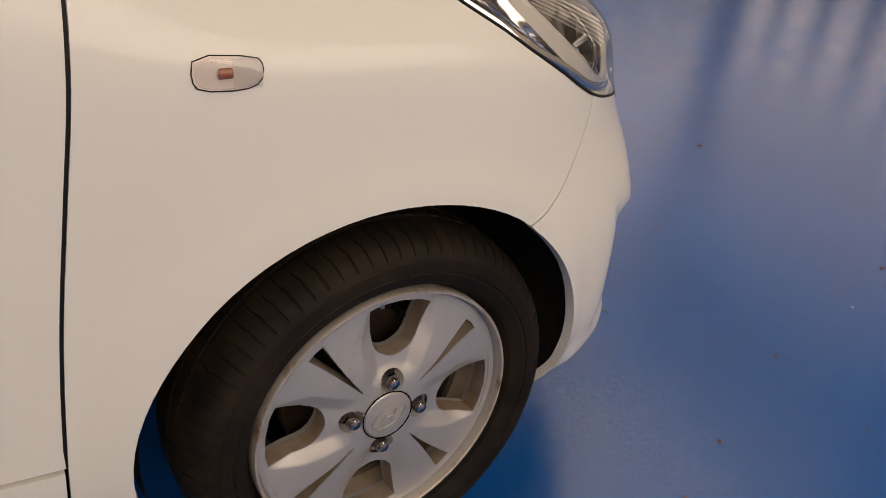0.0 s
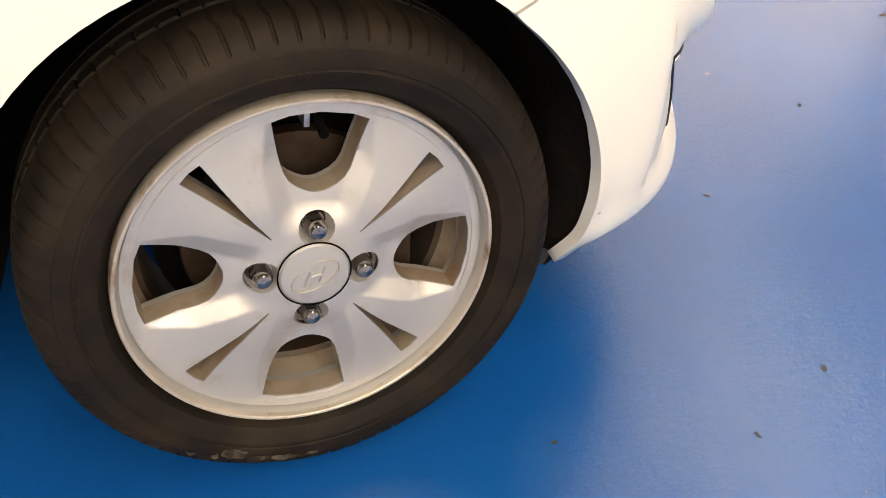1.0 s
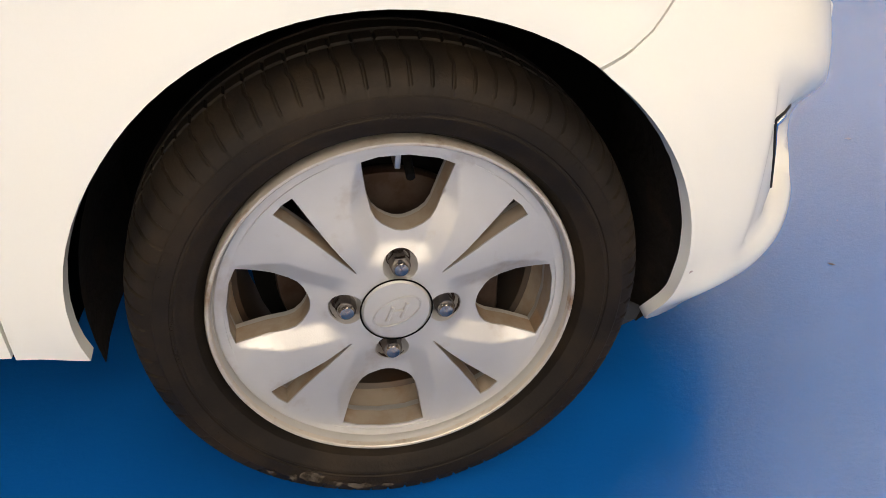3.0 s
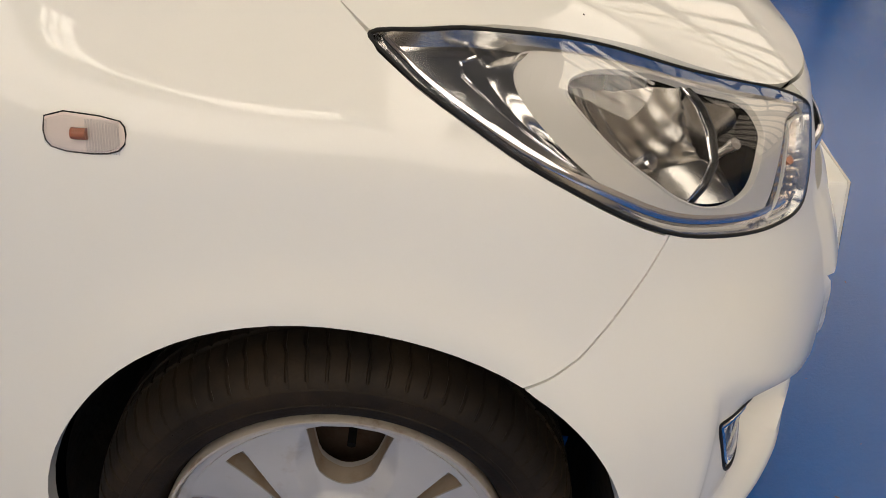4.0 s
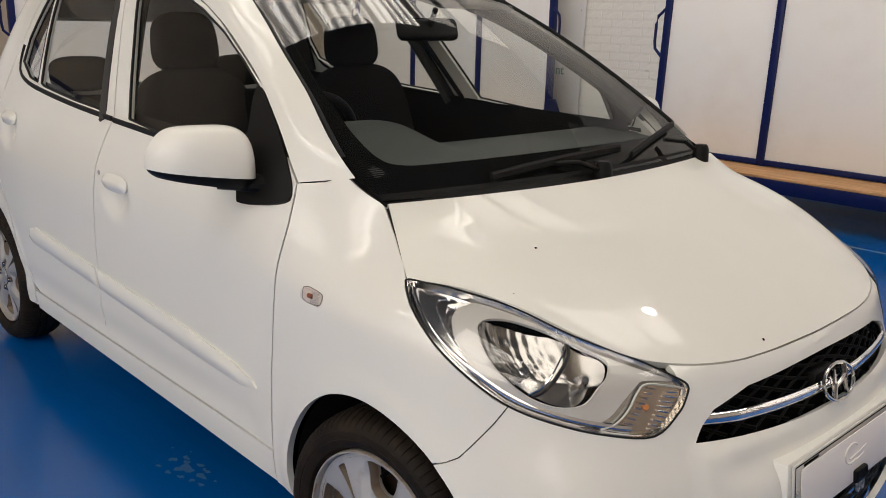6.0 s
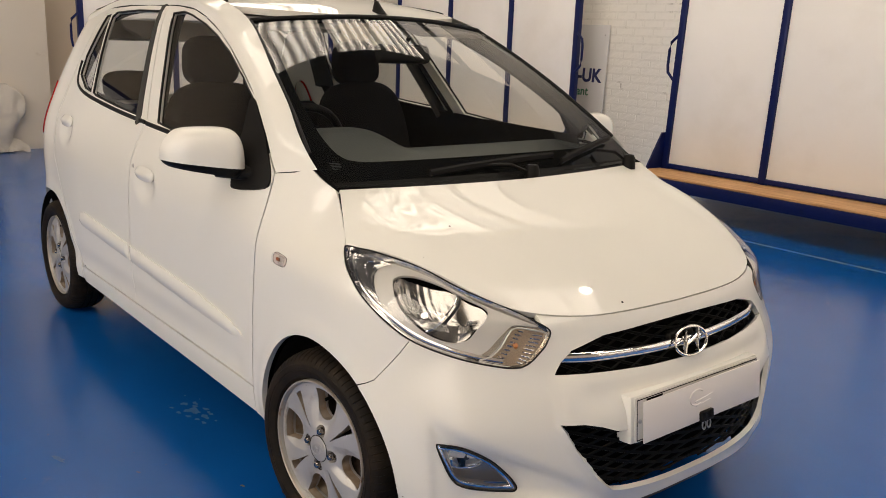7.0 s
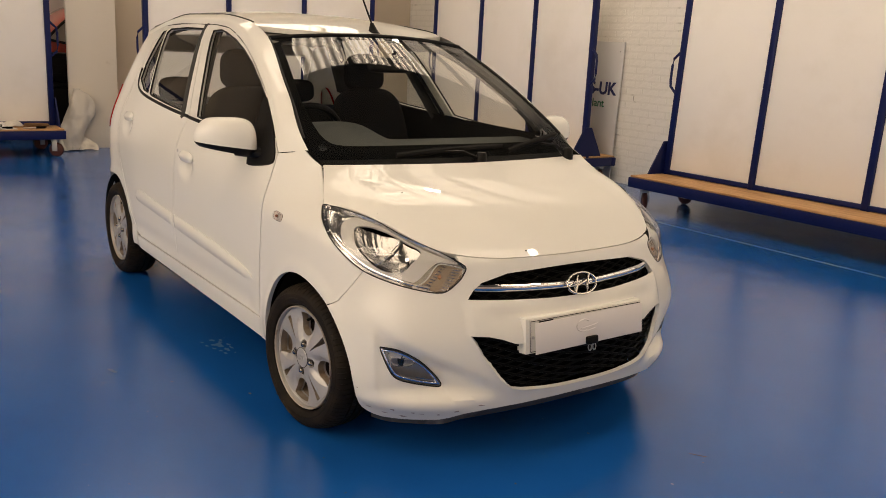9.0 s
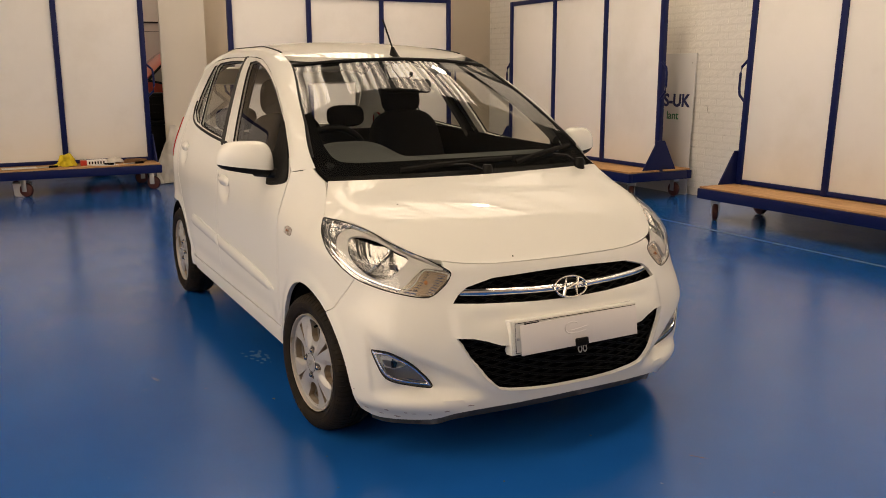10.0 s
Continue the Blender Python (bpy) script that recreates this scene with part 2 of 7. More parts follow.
def floor_material():
    m = material("blue_epoxy_floor", (0.008, 0.085, 0.42), rough=0.2, coat=0.0)
    n, l = m.node_tree.nodes, m.node_tree.links
    b = n["Principled BSDF"]
    tc = n.new("ShaderNodeTexCoord")

    def noise_node(scale, detail, rough=0.6):
        t = n.new("ShaderNodeTexNoise")
        t.inputs["Scale"].default_value, t.inputs["Detail"].default_value, t.inputs["Roughness"].default_value = scale, detail, rough
        l.new(tc.outputs["Object"], t.inputs["Vector"])
        return t

    def span(node, a, c, lo, hi):
        r = n.new("ShaderNodeMapRange")
        r.inputs["From Min"].default_value, r.inputs["From Max"].default_value = a, c
        r.inputs["To Min"].default_value, r.inputs["To Max"].default_value = lo, hi
        l.new(node.outputs["Fac"], r.inputs["Value"])
        return r

    ramp = n.new("ShaderNodeValToRGB")
    ramp.color_ramp.elements[0].position, ramp.color_ramp.elements[0].color = 0.35, (0.0032, 0.083, 0.338, 1)
    ramp.color_ramp.elements[1].position, ramp.color_ramp.elements[1].color = 0.7, (0.0045, 0.100, 0.388, 1)
    l.new(noise_node(1.3, 6).outputs["Fac"], ramp.inputs["Fac"])
    worn = n.new("ShaderNodeMix")
    worn.data_type = "RGBA"
    worn.inputs["B"].default_value = (0.05, 0.12, 0.27, 1)
    l.new(ramp.outputs["Color"], worn.inputs["A"])
    l.new(span(noise_node(4.5, 9, 0.7), 0.64, 0.75, 0.0, 0.45).outputs["Result"], worn.inputs["Factor"])
    l.new(worn.outputs["Result"], b.inputs["Base Color"])
    l.new(span(noise_node(3.0, 6), 0.35, 0.7, 0.085, 0.19).outputs["Result"], b.inputs["Roughness"])
    b.inputs["Specular IOR Level"].default_value = 0.50
    u = n.new("ShaderNodeBump")
    u.inputs["Strength"].default_value, u.inputs["Distance"].default_value = 0.19, 0.004
    l.new(noise_node(85, 6, 0.7).outputs["Fac"], u.inputs["Height"])
    l.new(u.outputs["Normal"], b.inputs["Normal"])
    return m


PLYWOOD, FLOOR = wood_material(), floor_material()


# ---- building tools ----
from mathutils.geometry import delaunay_2d_cdt

class Geo:
    """Collects vertices and faces of one mesh."""

    def __init__(self):
        self.v, self.f = [], []

    def add(self, verts, faces, m=None):
        k = len(self.v)
        self.v += [tuple(m @ Vector(p)) if m else tuple(p) for p in verts]
        self.f += [tuple(i + k for i in f) for f in faces]
        return self

    def bm(self, bm, m=None):
        bm.verts.index_update()
        self.add([v.co for v in bm.verts], [[v.index for v in f.verts] for f in bm.faces], m)
        bm.free()
        return self

    def box(self, lo, hi, r=0.0, m=None, seg=2):
        b = bmesh.new()
        bmesh.ops.create_cube(b, size=1)
        for v in b.verts:
            v.co = Vector([lo[i] + (hi[i] - lo[i]) * (v.co[i] + 0.5) for i in range(3)])
        if r:
            bmesh.ops.bevel(b, geom=b.edges[:], offset=r, segments=seg, affect="EDGES", profile=0.5)
        return self.bm(b, m)

    def lathe(self, profile, n=48, axis="y", m=None, close=False):
        """Revolves rows of (radius, place along the axis)."""
        v, f, k = [], [], len(profile)
        for i in range(n):
            a = 2 * math.pi * i / n
            for r, h in profile:
                c, s = r * math.cos(a), r * math.sin(a)
                v.append({"y": (c, h, s), "z": (c, s, h), "x": (h, c, s)}[axis])
        for i in range(n):
            j = (i + 1) % n
            for a in range(k - 1 + close):
                b = (a + 1) % k
                f.append((i * k + a, j * k + a, j * k + b, i * k + b))
        return self.add(v, f, m)

    def tube(self, path, r, n=8, m=None, cap=True, flat=None):
        """Sweeps a circle of radius r, or an oval (r, flat), along the path."""
        path = [Vector(p) for p in path]
        v, f = [], []
        up = Vector((0, 0, 1))
        for i, p in enumerate(path):
            d = (path[min(i + 1, len(path) - 1)] - path[max(i - 1, 0)]).normalized()
            a = d.cross(up if abs(d.z) < 0.95 else Vector((1, 0, 0))).normalized()
            b = a.cross(d).normalized()
            for k in range(n):
                t = 2 * math.pi * (k + 0.5) / n
                v.append(p + a * r * math.cos(t) + b * (flat or r) * math.sin(t))
        for i in range(len(path) - 1):
            for k in range(n):
                j = (k + 1) % n
                f.append((i * n + k, i * n + j, (i + 1) * n + j, (i + 1) * n + k))
        if cap:
            f += [tuple(range(n))[::-1], tuple(range((len(path) - 1) * n, len(path) * n))]
        return self.add(v, f, m)

    def grid(self, fn, nu, nv, m=None, flip=False):
        v = [fn(i / nu, j / nv) for i in range(nu + 1) for j in range(nv + 1)]
        f = []
        for i in range(nu):
            for j in range(nv):
                q = (i * (nv + 1) + j, (i + 1) * (nv + 1) + j, (i + 1) * (nv + 1) + j + 1, i * (nv + 1) + j + 1)
                f.append(q[::-1] if flip else q)
        return self.add(v, f, m)


def part(name, geo, mat, parent=None, label="", smooth=38, weld=0.0, out=None):
    """One mesh object. smooth: the angle above which an edge is sharp; None: flat faces. out: way that the faces should look on the whole."""
    b = bmesh.new()
    vs = [b.verts.new(p) for p in geo.v]
    for f in geo.f:
        if len(set(f)) > 2:
            try:
                b.faces.new([vs[i] for i in f])
            except ValueError:
                pass
    if weld:
        bmesh.ops.remove_doubles(b, verts=b.verts[:], dist=weld)
    if out is None:
        bmesh.ops.recalc_face_normals(b, faces=b.faces[:])
    else:
        b.normal_update()
        if sum((f.normal.dot(Vector(out)) * f.calc_area() for f in b.faces), 0.0) < 0:
            bmesh.ops.reverse_faces(b, faces=b.faces[:])
    me = bpy.data.meshes.new(name)
    b.to_mesh(me)
    b.free()
    if smooth is not None:
        me.polygons.foreach_set("use_smooth", [True] * len(me.polygons))
        me.set_sharp_from_angle(angle=radians(smooth))
    for q in mat if isinstance(mat, (list, tuple)) else [mat]:
        me.materials.append(q)
    ob = new(name, me)
    if parent:
        ob.parent = parent
    if label:
        tagged(ob, label)
    return ob


def thing(name, label, category, group="", kind=""):
    return tagged(new(name), label, category, group, kind)


def ease(t):
    t = max(0.0, min(1.0, t))
    return t * t * (3 - 2 * t)


def lerp(a, b, t):
    return a + (b - a) * t


def table(rows):
    """A smooth function through rows of (x, y)."""
    n, X, Y = len(rows), [r[0] for r in rows], [r[1] for r in rows]
    d = [(Y[i + 1] - Y[i]) / (X[i + 1] - X[i]) for i in range(n - 1)]
    m = [d[0]] + [0.0 if d[i - 1] * d[i] <= 0 else 2 * d[i - 1] * d[i] / (d[i - 1] + d[i]) for i in range(1, n - 1)] + [d[-1]]

    def f(x):
        if x <= X[0]:
            return Y[0] + m[0] * (x - X[0])
        if x >= X[-1]:
            return Y[-1] + m[-1] * (x - X[-1])
        i = 0
        while x > X[i + 1]:
            i += 1
        h = X[i + 1] - X[i]
        t = (x - X[i]) / h
        return Y[i] * (1 + 2 * t) * (1 - t) ** 2 + h * m[i] * t * (1 - t) ** 2 + Y[i + 1] * t * t * (3 - 2 * t) + h * m[i + 1] * t * t * (t - 1)

    return f


def soft_table(rows, spread=0.016):
    """A table whose bends are rounded over the given spread."""
    f, lo, hi, n = table(rows), rows[0][0] - 0.1, rows[-1][0] + 0.1, 240
    h = (hi - lo) / n
    weights = [math.exp(-0.5 * (k / 2) ** 2) for k in range(-5, 6)]
    Y = [sum(w * f(lo + h * i + spread * k / 2) for w, k in zip(weights, range(-5, 6))) / sum(weights) for i in range(-1, n + 3)]

    def g(x):
        q = max(0.0, min(n - 0.001, (x - lo) / h))
        i = int(q)
        t = q - i
        a, b, c, d = Y[i:i + 4]
        return b + 0.5 * t * (c - a + t * (2 * a - 5 * b + 4 * c - d + t * (3 * (b - c) + d - a)))

    return g


def curve3(points):
    """A smooth 3D curve through the points, over 0 to 1."""
    ts = [0.0]
    for a, b in zip(points, points[1:]):
        ts.append(ts[-1] + (Vector(b) - Vector(a)).length)
    fs = [table([(t / ts[-1], p[k]) for t, p in zip(ts, points)]) for k in range(3)]
    return lambda t: Vector([f(t) for f in fs])


def rounded(points, rounds=2):
    """Cuts the corners of a closed outline."""
    for _ in range(rounds):
        points = [q for a, b in zip(points, points[1:] + points[:1]) for q in
                  ((0.75 * a[0] + 0.25 * b[0], 0.75 * a[1] + 0.25 * b[1]), (0.25 * a[0] + 0.75 * b[0], 0.25 * a[1] + 0.75 * b[1]))]
    return points


def smooth_loop(points, k=4):
    """A closed smooth curve through the points, k steps from each to the next."""
    out, n = [], len(points)
    for i in range(n):
        a, b, c, d = (points[(i + j - 1) % n] for j in range(4))
        for s in range(k):
            t = s / k
            out.append(tuple(0.5 * (2 * q + (r - p) * t + (2 * p - 5 * q + 4 * r - w) * t * t + (3 * q - p - 3 * r + w) * t ** 3) for p, q, r, w in zip(a, b, c, d)))
    return out


def dense(loop, step):
    out = []
    for a, b in zip(loop, loop[1:] + loop[:1]):
        n = max(1, int(math.hypot(b[0] - a[0], b[1] - a[1]) / step + 0.5))
        out += [(lerp(a[0], b[0], i / n), lerp(a[1], b[1], i / n)) for i in range(n)]
    return out


def inside(px, py, loop):
    hit = np.zeros(px.shape, bool)
    for (x0, y0), (x1, y1) in zip(loop, loop[1:] + loop[:1]):
        if y0 != y1:
            hit ^= ((y0 > py) != (y1 > py)) & (px < (x1 - x0) * (py - y0) / (y1 - y0) + x0)
    return hit


def away(px, py, loop):
    """Distance of points from an outline."""
    best = np.full(px.shape, 1e9)
    for (x0, y0), (x1, y1) in zip(loop, loop[1:] + loop[:1]):
        dx, dy = x1 - x0, y1 - y0
        t = np.clip(((px - x0) * dx + (py - y0) * dy) / max(dx * dx + dy * dy, 1e-12), 0, 1)
        best = np.minimum(best, np.hypot(px - x0 - t * dx, py - y0 - t * dy))
    return best


def sheet(fn, outline, out, step=0.015, lip=0.012, holes=(), fine=None, hold=None, mirror=False, inward=None, extra=(), ridges=()):
    """A skin of fn over the outline in its two parameters, less the holes, with its edges turned in by lip.
    hold(u, v): where no edge is turned in. ridges: open lines that the mesh keeps as edges. mirror: both halves of the car as one skin."""
    fine = fine or step
    loops = [dense(list(outline), fine)] + [dense(list(h), fine) for h in holes]
    us, vs = [p[0] for p in loops[0]], [p[1] for p in loops[0]]
    gx, gy = np.meshgrid(np.arange(min(us), max(us), step) + step * 0.31, np.arange(min(vs), max(vs), step) + step * 0.27)
    gx, gy = gx.ravel(), gy.ravel()
    keep = inside(gx, gy, loops[0]) & (away(gx, gy, loops[0]) > 0.45 * step)
    for h in loops[1:]:
        keep &= ~inside(gx, gy, h) & (away(gx, gy, h) > 0.45 * step)
    for cx, cy, r in extra:
        keep &= np.hypot(gx - cx, gy - cy) > r * 1.25
    for line in ridges:
        keep &= away(gx, gy, line + line[::-1]) > 0.5 * step
    pts, edges = [], []
    for loop in loops:
        k = len(pts)
        pts += [Vector(p) for p in loop]
        edges += [(k + i, k + (i + 1) % len(loop)) for i in range(len(loop))]
    pts += [Vector((float(a), float(b))) for a, b in zip(gx[keep], gy[keep])]
    for cx, cy, r in extra:
        pts += [Vector((cx + r * q * math.cos(a * math.pi / 9), cy + r * q * math.sin(a * math.pi / 9))) for q in (0.75, 0.95, 1.1) for a in range(18)]
    for line in ridges:
        edges += [(len(pts) + i, len(pts) + i + 1) for i in range(len(line) - 1)]
        pts += [Vector(p) for p in line]
    v2, _, faces, *_ = delaunay_2d_cdt(pts, edges, [], 0, 1e-6)
    p3 = [Vector(fn(p.x, p.y)) for p in v2]
    norms = [Vector() for _ in p3]
    used = {}
    good = []
    cx = np.array([(v2[f[0]].x + v2[f[1]].x + v2[f[2]].x) / 3 for f in faces])
    cy = np.array([(v2[f[0]].y + v2[f[1]].y + v2[f[2]].y) / 3 for f in faces])
    stays = inside(cx, cy, loops[0])
    for h in loops[1:]:
        stays &= ~inside(cx, cy, h)
    for f, ok in zip(faces, stays):
        if not ok:
            continue
        n = (p3[f[1]] - p3[f[0]]).cross(p3[f[2]] - p3[f[0]])
        good.append((f, n))
    way = sum((n.dot(Vector(out)) for _, n in good), 0.0)
    tris = []
    for f, n in good:
        if way < 0:
            f, n = f[::-1], -n
        tris.append(tuple(f))
        for i in f:
            norms[i] += n
        for a, b in zip(f, (*f[1:], f[0])):
            used[(a, b)] = True
    geo = Geo()
    verts, fs = list(p3), list(tris)
    if lip:
        low = {}
        for a, b in used:
            if (b, a) in used or (hold and hold(*v2[a]) and hold(*v2[b])):
                continue
            for i in (a, b):
                if i not in low:
                    low[i] = len(verts)
                    verts.append(p3[i] + (Vector(inward) if inward else -norms[i].normalized()) * lip)
            fs.append((b, a, low[a], low[b]))
    geo.add(verts, fs)
    if mirror:
        geo.add([(p[0], -p[1], p[2]) for p in verts], [f[::-1] for f in fs])
    return geo


def flipped(geo):
    """The same on the other side of the car."""
    g = Geo()
    return g.add([(p[0], -p[1], p[2]) for p in geo.v], [f[::-1] for f in geo.f])


# ---- the workshop ----
NORTH, SOUTH, WEST, EAST, TOP = 5.0, -7.0, -8.3, 6.5, 4.8

tagged(part("floor", Geo().box((-13.0, SOUTH - 0.2, -0.12), (EAST + 0.2, NORTH + 0.2, 0.0)), FLOOR, smooth=None),
       "glossy blue epoxy-painted workshop floor with scuffs", "floor", kind="structure")
tagged(part("wall_north", Geo().box((-8.5, NORTH + 0.012, 0.0), (EAST, NORTH + 0.22, TOP)), MORTAR, smooth=None),
       "white-painted brick wall of the workshop", "wall", kind="structure")
tagged(part("wall_south", Geo().box((-13.0, SOUTH - 0.2, 0.0), (EAST, SOUTH, TOP)), WALL_PAINT, smooth=None),
       "cream-painted workshop wall", "wall", kind="structure")
tagged(part("wall_east", Geo().box((EAST, SOUTH - 0.2, 0.0), (EAST + 0.2, NORTH + 0.2, TOP)), WALL_PAINT, smooth=None),
       "cream-painted workshop wall", "wall", kind="structure")
tagged(part("wall_west", Geo().box((WEST - 0.2, 0.80, 0.0), (WEST, NORTH + 0.01, TOP), 0.004)
            .box((WEST - 0.2, SOUTH, 0.0), (WEST, -2.4, TOP)).box((WEST - 0.2, -2.4, 3.2), (WEST, 0.80, TOP)), WALL_PAINT, smooth=None),
       "cream-painted wall with a wide opening to the next bay", "wall", kind="structure")
PLAN = [(WEST - 0.2, 0.797), (WEST - 0.2, 0.40), (WEST + 0.235, 0.252), (WEST + 0.25, 0.262), (WEST + 0.25, 0.797)]
tagged(part("pillar", Geo().add([(x, y, z) for z in (0.0, TOP) for x, y in PLAN], [(0, 1, 2, 3, 4), (5, 6, 7, 8, 9)] + [(i, (i + 1) % 5, 5 + (i + 1) % 5, 5 + i) for i in range(5)]), PILLAR_PAINT, smooth=None),
       "cream-painted square pillar beside the opening", "pillar", kind="structure")
tagged(part("wall_far", Geo().box((-13.2, SOUTH - 0.2, 0.0), (-13.0, NORTH + 0.2, TOP)), WALL_PAINT, smooth=None),
       "pale far wall of the next bay", "wall", kind="structure")
tagged(part("floor_line", Geo().box((-3.2, 3.62, 0.0005), (EAST, 3.655, 0.0015)), LINE_PAINT, smooth=None),
       "worn pale line painted on the blue floor", "floor line", kind="structure")


def roof():
    """A sheet roof with rows of corrugated translucent skylights between steel beams, and round lamps."""
    tagged(part("ceiling", Geo().box((-13.2, SOUTH - 0.2, TOP), (EAST + 0.2, NORTH + 0.2, TOP + 0.15)), CEILING, smooth=None),
           "grey sheeted workshop roof", "ceiling", kind="structure")
    for x0, x1, y0, y1 in SKYLIGHTS:
        g = Geo()
        n = int((y1 - y0) / 0.038)

        def wave(u, v):
            return (lerp(x0, x1, v), lerp(y0, y1, u), TOP - 0.03 - 0.018 * math.sin(u * (y1 - y0) / 0.15 * 2 * math.pi))

        g.grid(wave, n, 1, flip=True)
        tagged(part("skylight", g, SKY_SHEET, out=(0, 0, -1)), "corrugated translucent skylight sheet in the roof, bright with daylight", "skylight", "skylights")
        f = Geo()
        bars = int((y1 - y0) / 1.05) + 1
        for i in range(bars + 1):
            y = lerp(y0, y1, i / bars)
            f.box((x0, y - 0.03, TOP - 0.10), (x1, y + 0.03, TOP - 0.055))
        for x in (x0, x1):
            f.box((x - 0.04, y0, TOP - 0.16), (x + 0.04, y1, TOP - 0.002))
        tagged(part("skylight_frame", f, STEEL_BEAM), "dark steel bars under a skylight", "frame", "skylight frames", "structure")
    strip = thing("roof_light_strip", "long even translucent strip in the roof beside the brick wall", "skylight", "skylights")
    x0 = -6.2
    while x0 < -2.6:
        part("roof_sheet", Geo().box((x0 + 0.004, 3.12, TOP - 0.035), (x0 + 1.276, 4.93, TOP - 0.028)), NORTH_SHEET, strip, smooth=None)
        x0 += 1.28
    g = Geo().box((-8.2, 3.40, TOP - 0.50), (EAST, 3.52, TOP - 0.47)).box((-8.2, 3.448, TOP - 0.472), (EAST, 3.472, TOP - 0.36))
    tagged(part("roof_purlin", g, STEEL_BEAM, smooth=None), "dark steel purlin under the roof beams", "beam", "roof beams", "structure")
    for x in BEAMS:
        g = Geo().box((x - 0.09, SOUTH, TOP - 0.34), (x + 0.09, NORTH, TOP - 0.31)).box((x - 0.012, SOUTH, TOP - 0.32), (x + 0.012, NORTH, TOP - 0.005)).box((x - 0.09, SOUTH, TOP - 0.03), (x + 0.09, NORTH, TOP - 0.002))
        tagged(part("roof_beam", g, STEEL_BEAM, smooth=None), "dark steel roof beam", "beam", "roof beams", "structure")
    for x, y in LAMPS:
        lamp = thing("ceiling_lamp", "round high-bay lamp hanging from the roof, lit", "ceiling lamp", "roof lamps")
        part("shade", Geo().lathe([(0.03, 0.30), (0.08, 0.28), (0.10, 0.16), (0.125, 0.04), (0.13, 0.0), (0.115, 0.0), (0.09, 0.15)], 32, "z"), CHROME_DULL, lamp)
        part("diffuser", Geo().lathe([(0.0, 0.0), (0.07, 0.004), (0.11, 0.02), (0.11, 0.03)], 32, "z"), LAMP_GLOW, lamp, out=(0, 0, -1))
        part("cord", Geo().tube([(0, 0, 0.29), (0, 0, 0.62)], 0.008), MATT_BLACK, lamp)
        lamp.matrix_world = pose(x, y, TOP - 0.62)
        light = bpy.data.lights.new("ceiling_lamp_light", "AREA")
        light.shape, light.size, light.energy, light.color = "DISK", 0.22, LAMP_WATTS, (1.0, 0.9, 0.75)
        new("ceiling_lamp_light", light).matrix_world = pose(x, y, TOP - 0.64)


SKYLIGHTS = [(-3.7, -2.05, -0.9, 0.42), (-3.7, -2.05, 0.62, 2.95), (0.5, 1.8, 0.7, 3.1), (0.2, 1.9, -6.6, -1.8), (3.1, 5.0, 0.8, 4.3), (-6.9, -5.4, -0.4, 3.6), (-11.6, -10.2, -4.6, 1.2)]
BEAMS = (-4.7, -0.8, 2.9)
LAMPS = [(-2.85, 2.35), (0.65, 2.5)]
roof()


def window(k, lo, hi, upright, level, bar, sheet_mat=SOUTH_FILL_SHEET):
    """A long translucent window out of view, added as a light source; upright and level: where its glazing bars stand.
    It is flat in y or in x.
    """
    w = thing("window_%d" % k, "long translucent window with steel glazing bars, out of view, added as a daylight source", "window", kind="structure")
    part("pane", Geo().box(lo, hi), sheet_mat, w, smooth=None)
    along = 0 if hi[0] - lo[0] > 1 else 1
    depth = 1 - along
    for q in upright:
        a, b = list(lo), list(hi)
        a[along], b[along] = q - bar, q + bar
        a[depth], b[depth] = lo[depth] - 0.02, hi[depth] + 0.02
        part("glazing_bar", Geo().box(a, b), STEEL_BEAM, w, smooth=None)
    for z in level:
        a, b = list(lo), list(hi)
        a[2], b[2] = z - bar * 0.8, z + bar * 0.8
        a[depth], b[depth] = lo[depth] - 0.018, hi[depth] + 0.018
        part("glazing_bar", Geo().box(a, b), STEEL_BEAM, w, smooth=None)


def ridge(x0, x1, y0, y1):
    """A narrow glazed strip in the roof with closely set bars."""
    r = thing("ridge_light", "narrow glazed strip in the roof, bright with daylight", "skylight", "ridge lights")
    part("glazing", Geo().box((x0, y0, TOP - 0.04), (x1, y1, TOP - 0.034)), RIDGE_SHEET, r, smooth=None)
    long_x = x1 - x0 > y1 - y0
    n = int(max(x1 - x0, y1 - y0) / 0.42)
    for i in range(n + 1):
        if long_x:
            x = lerp(x0, x1, i / n)
            lo, hi = (x - 0.02, y0 - 0.02, TOP - 0.07), (x + 0.02, y1 + 0.02, TOP - 0.042)
        else:
            y = lerp(y0, y1, i / n)
            lo, hi = (x0 - 0.02, y - 0.02, TOP - 0.07), (x1 + 0.02, y + 0.02, TOP - 0.042)
        part("glazing_bar", Geo().box(lo, hi), STEEL_BEAM, r, smooth=None)
    if long_x:
        for k in (0.3, 0.62):
            y = lerp(y0, y1, k)
            part("glazing_bar", Geo().box((x0, y - 0.025, TOP - 0.10), (x1, y + 0.025, TOP - 0.072)), STEEL_BEAM, r, smooth=None)


for x0, x1, y0, y1 in ((-3.05, -2.88, -3.0, -1.6), (-1.80, -0.85, -6.1, -5.15), (-3.95, -1.86, -5.25, -4.6)):
    ridge(x0, x1, y0, y1)


def steps(a, b, n):
    return [lerp(a, b, i / n) for i in range(n + 1)]


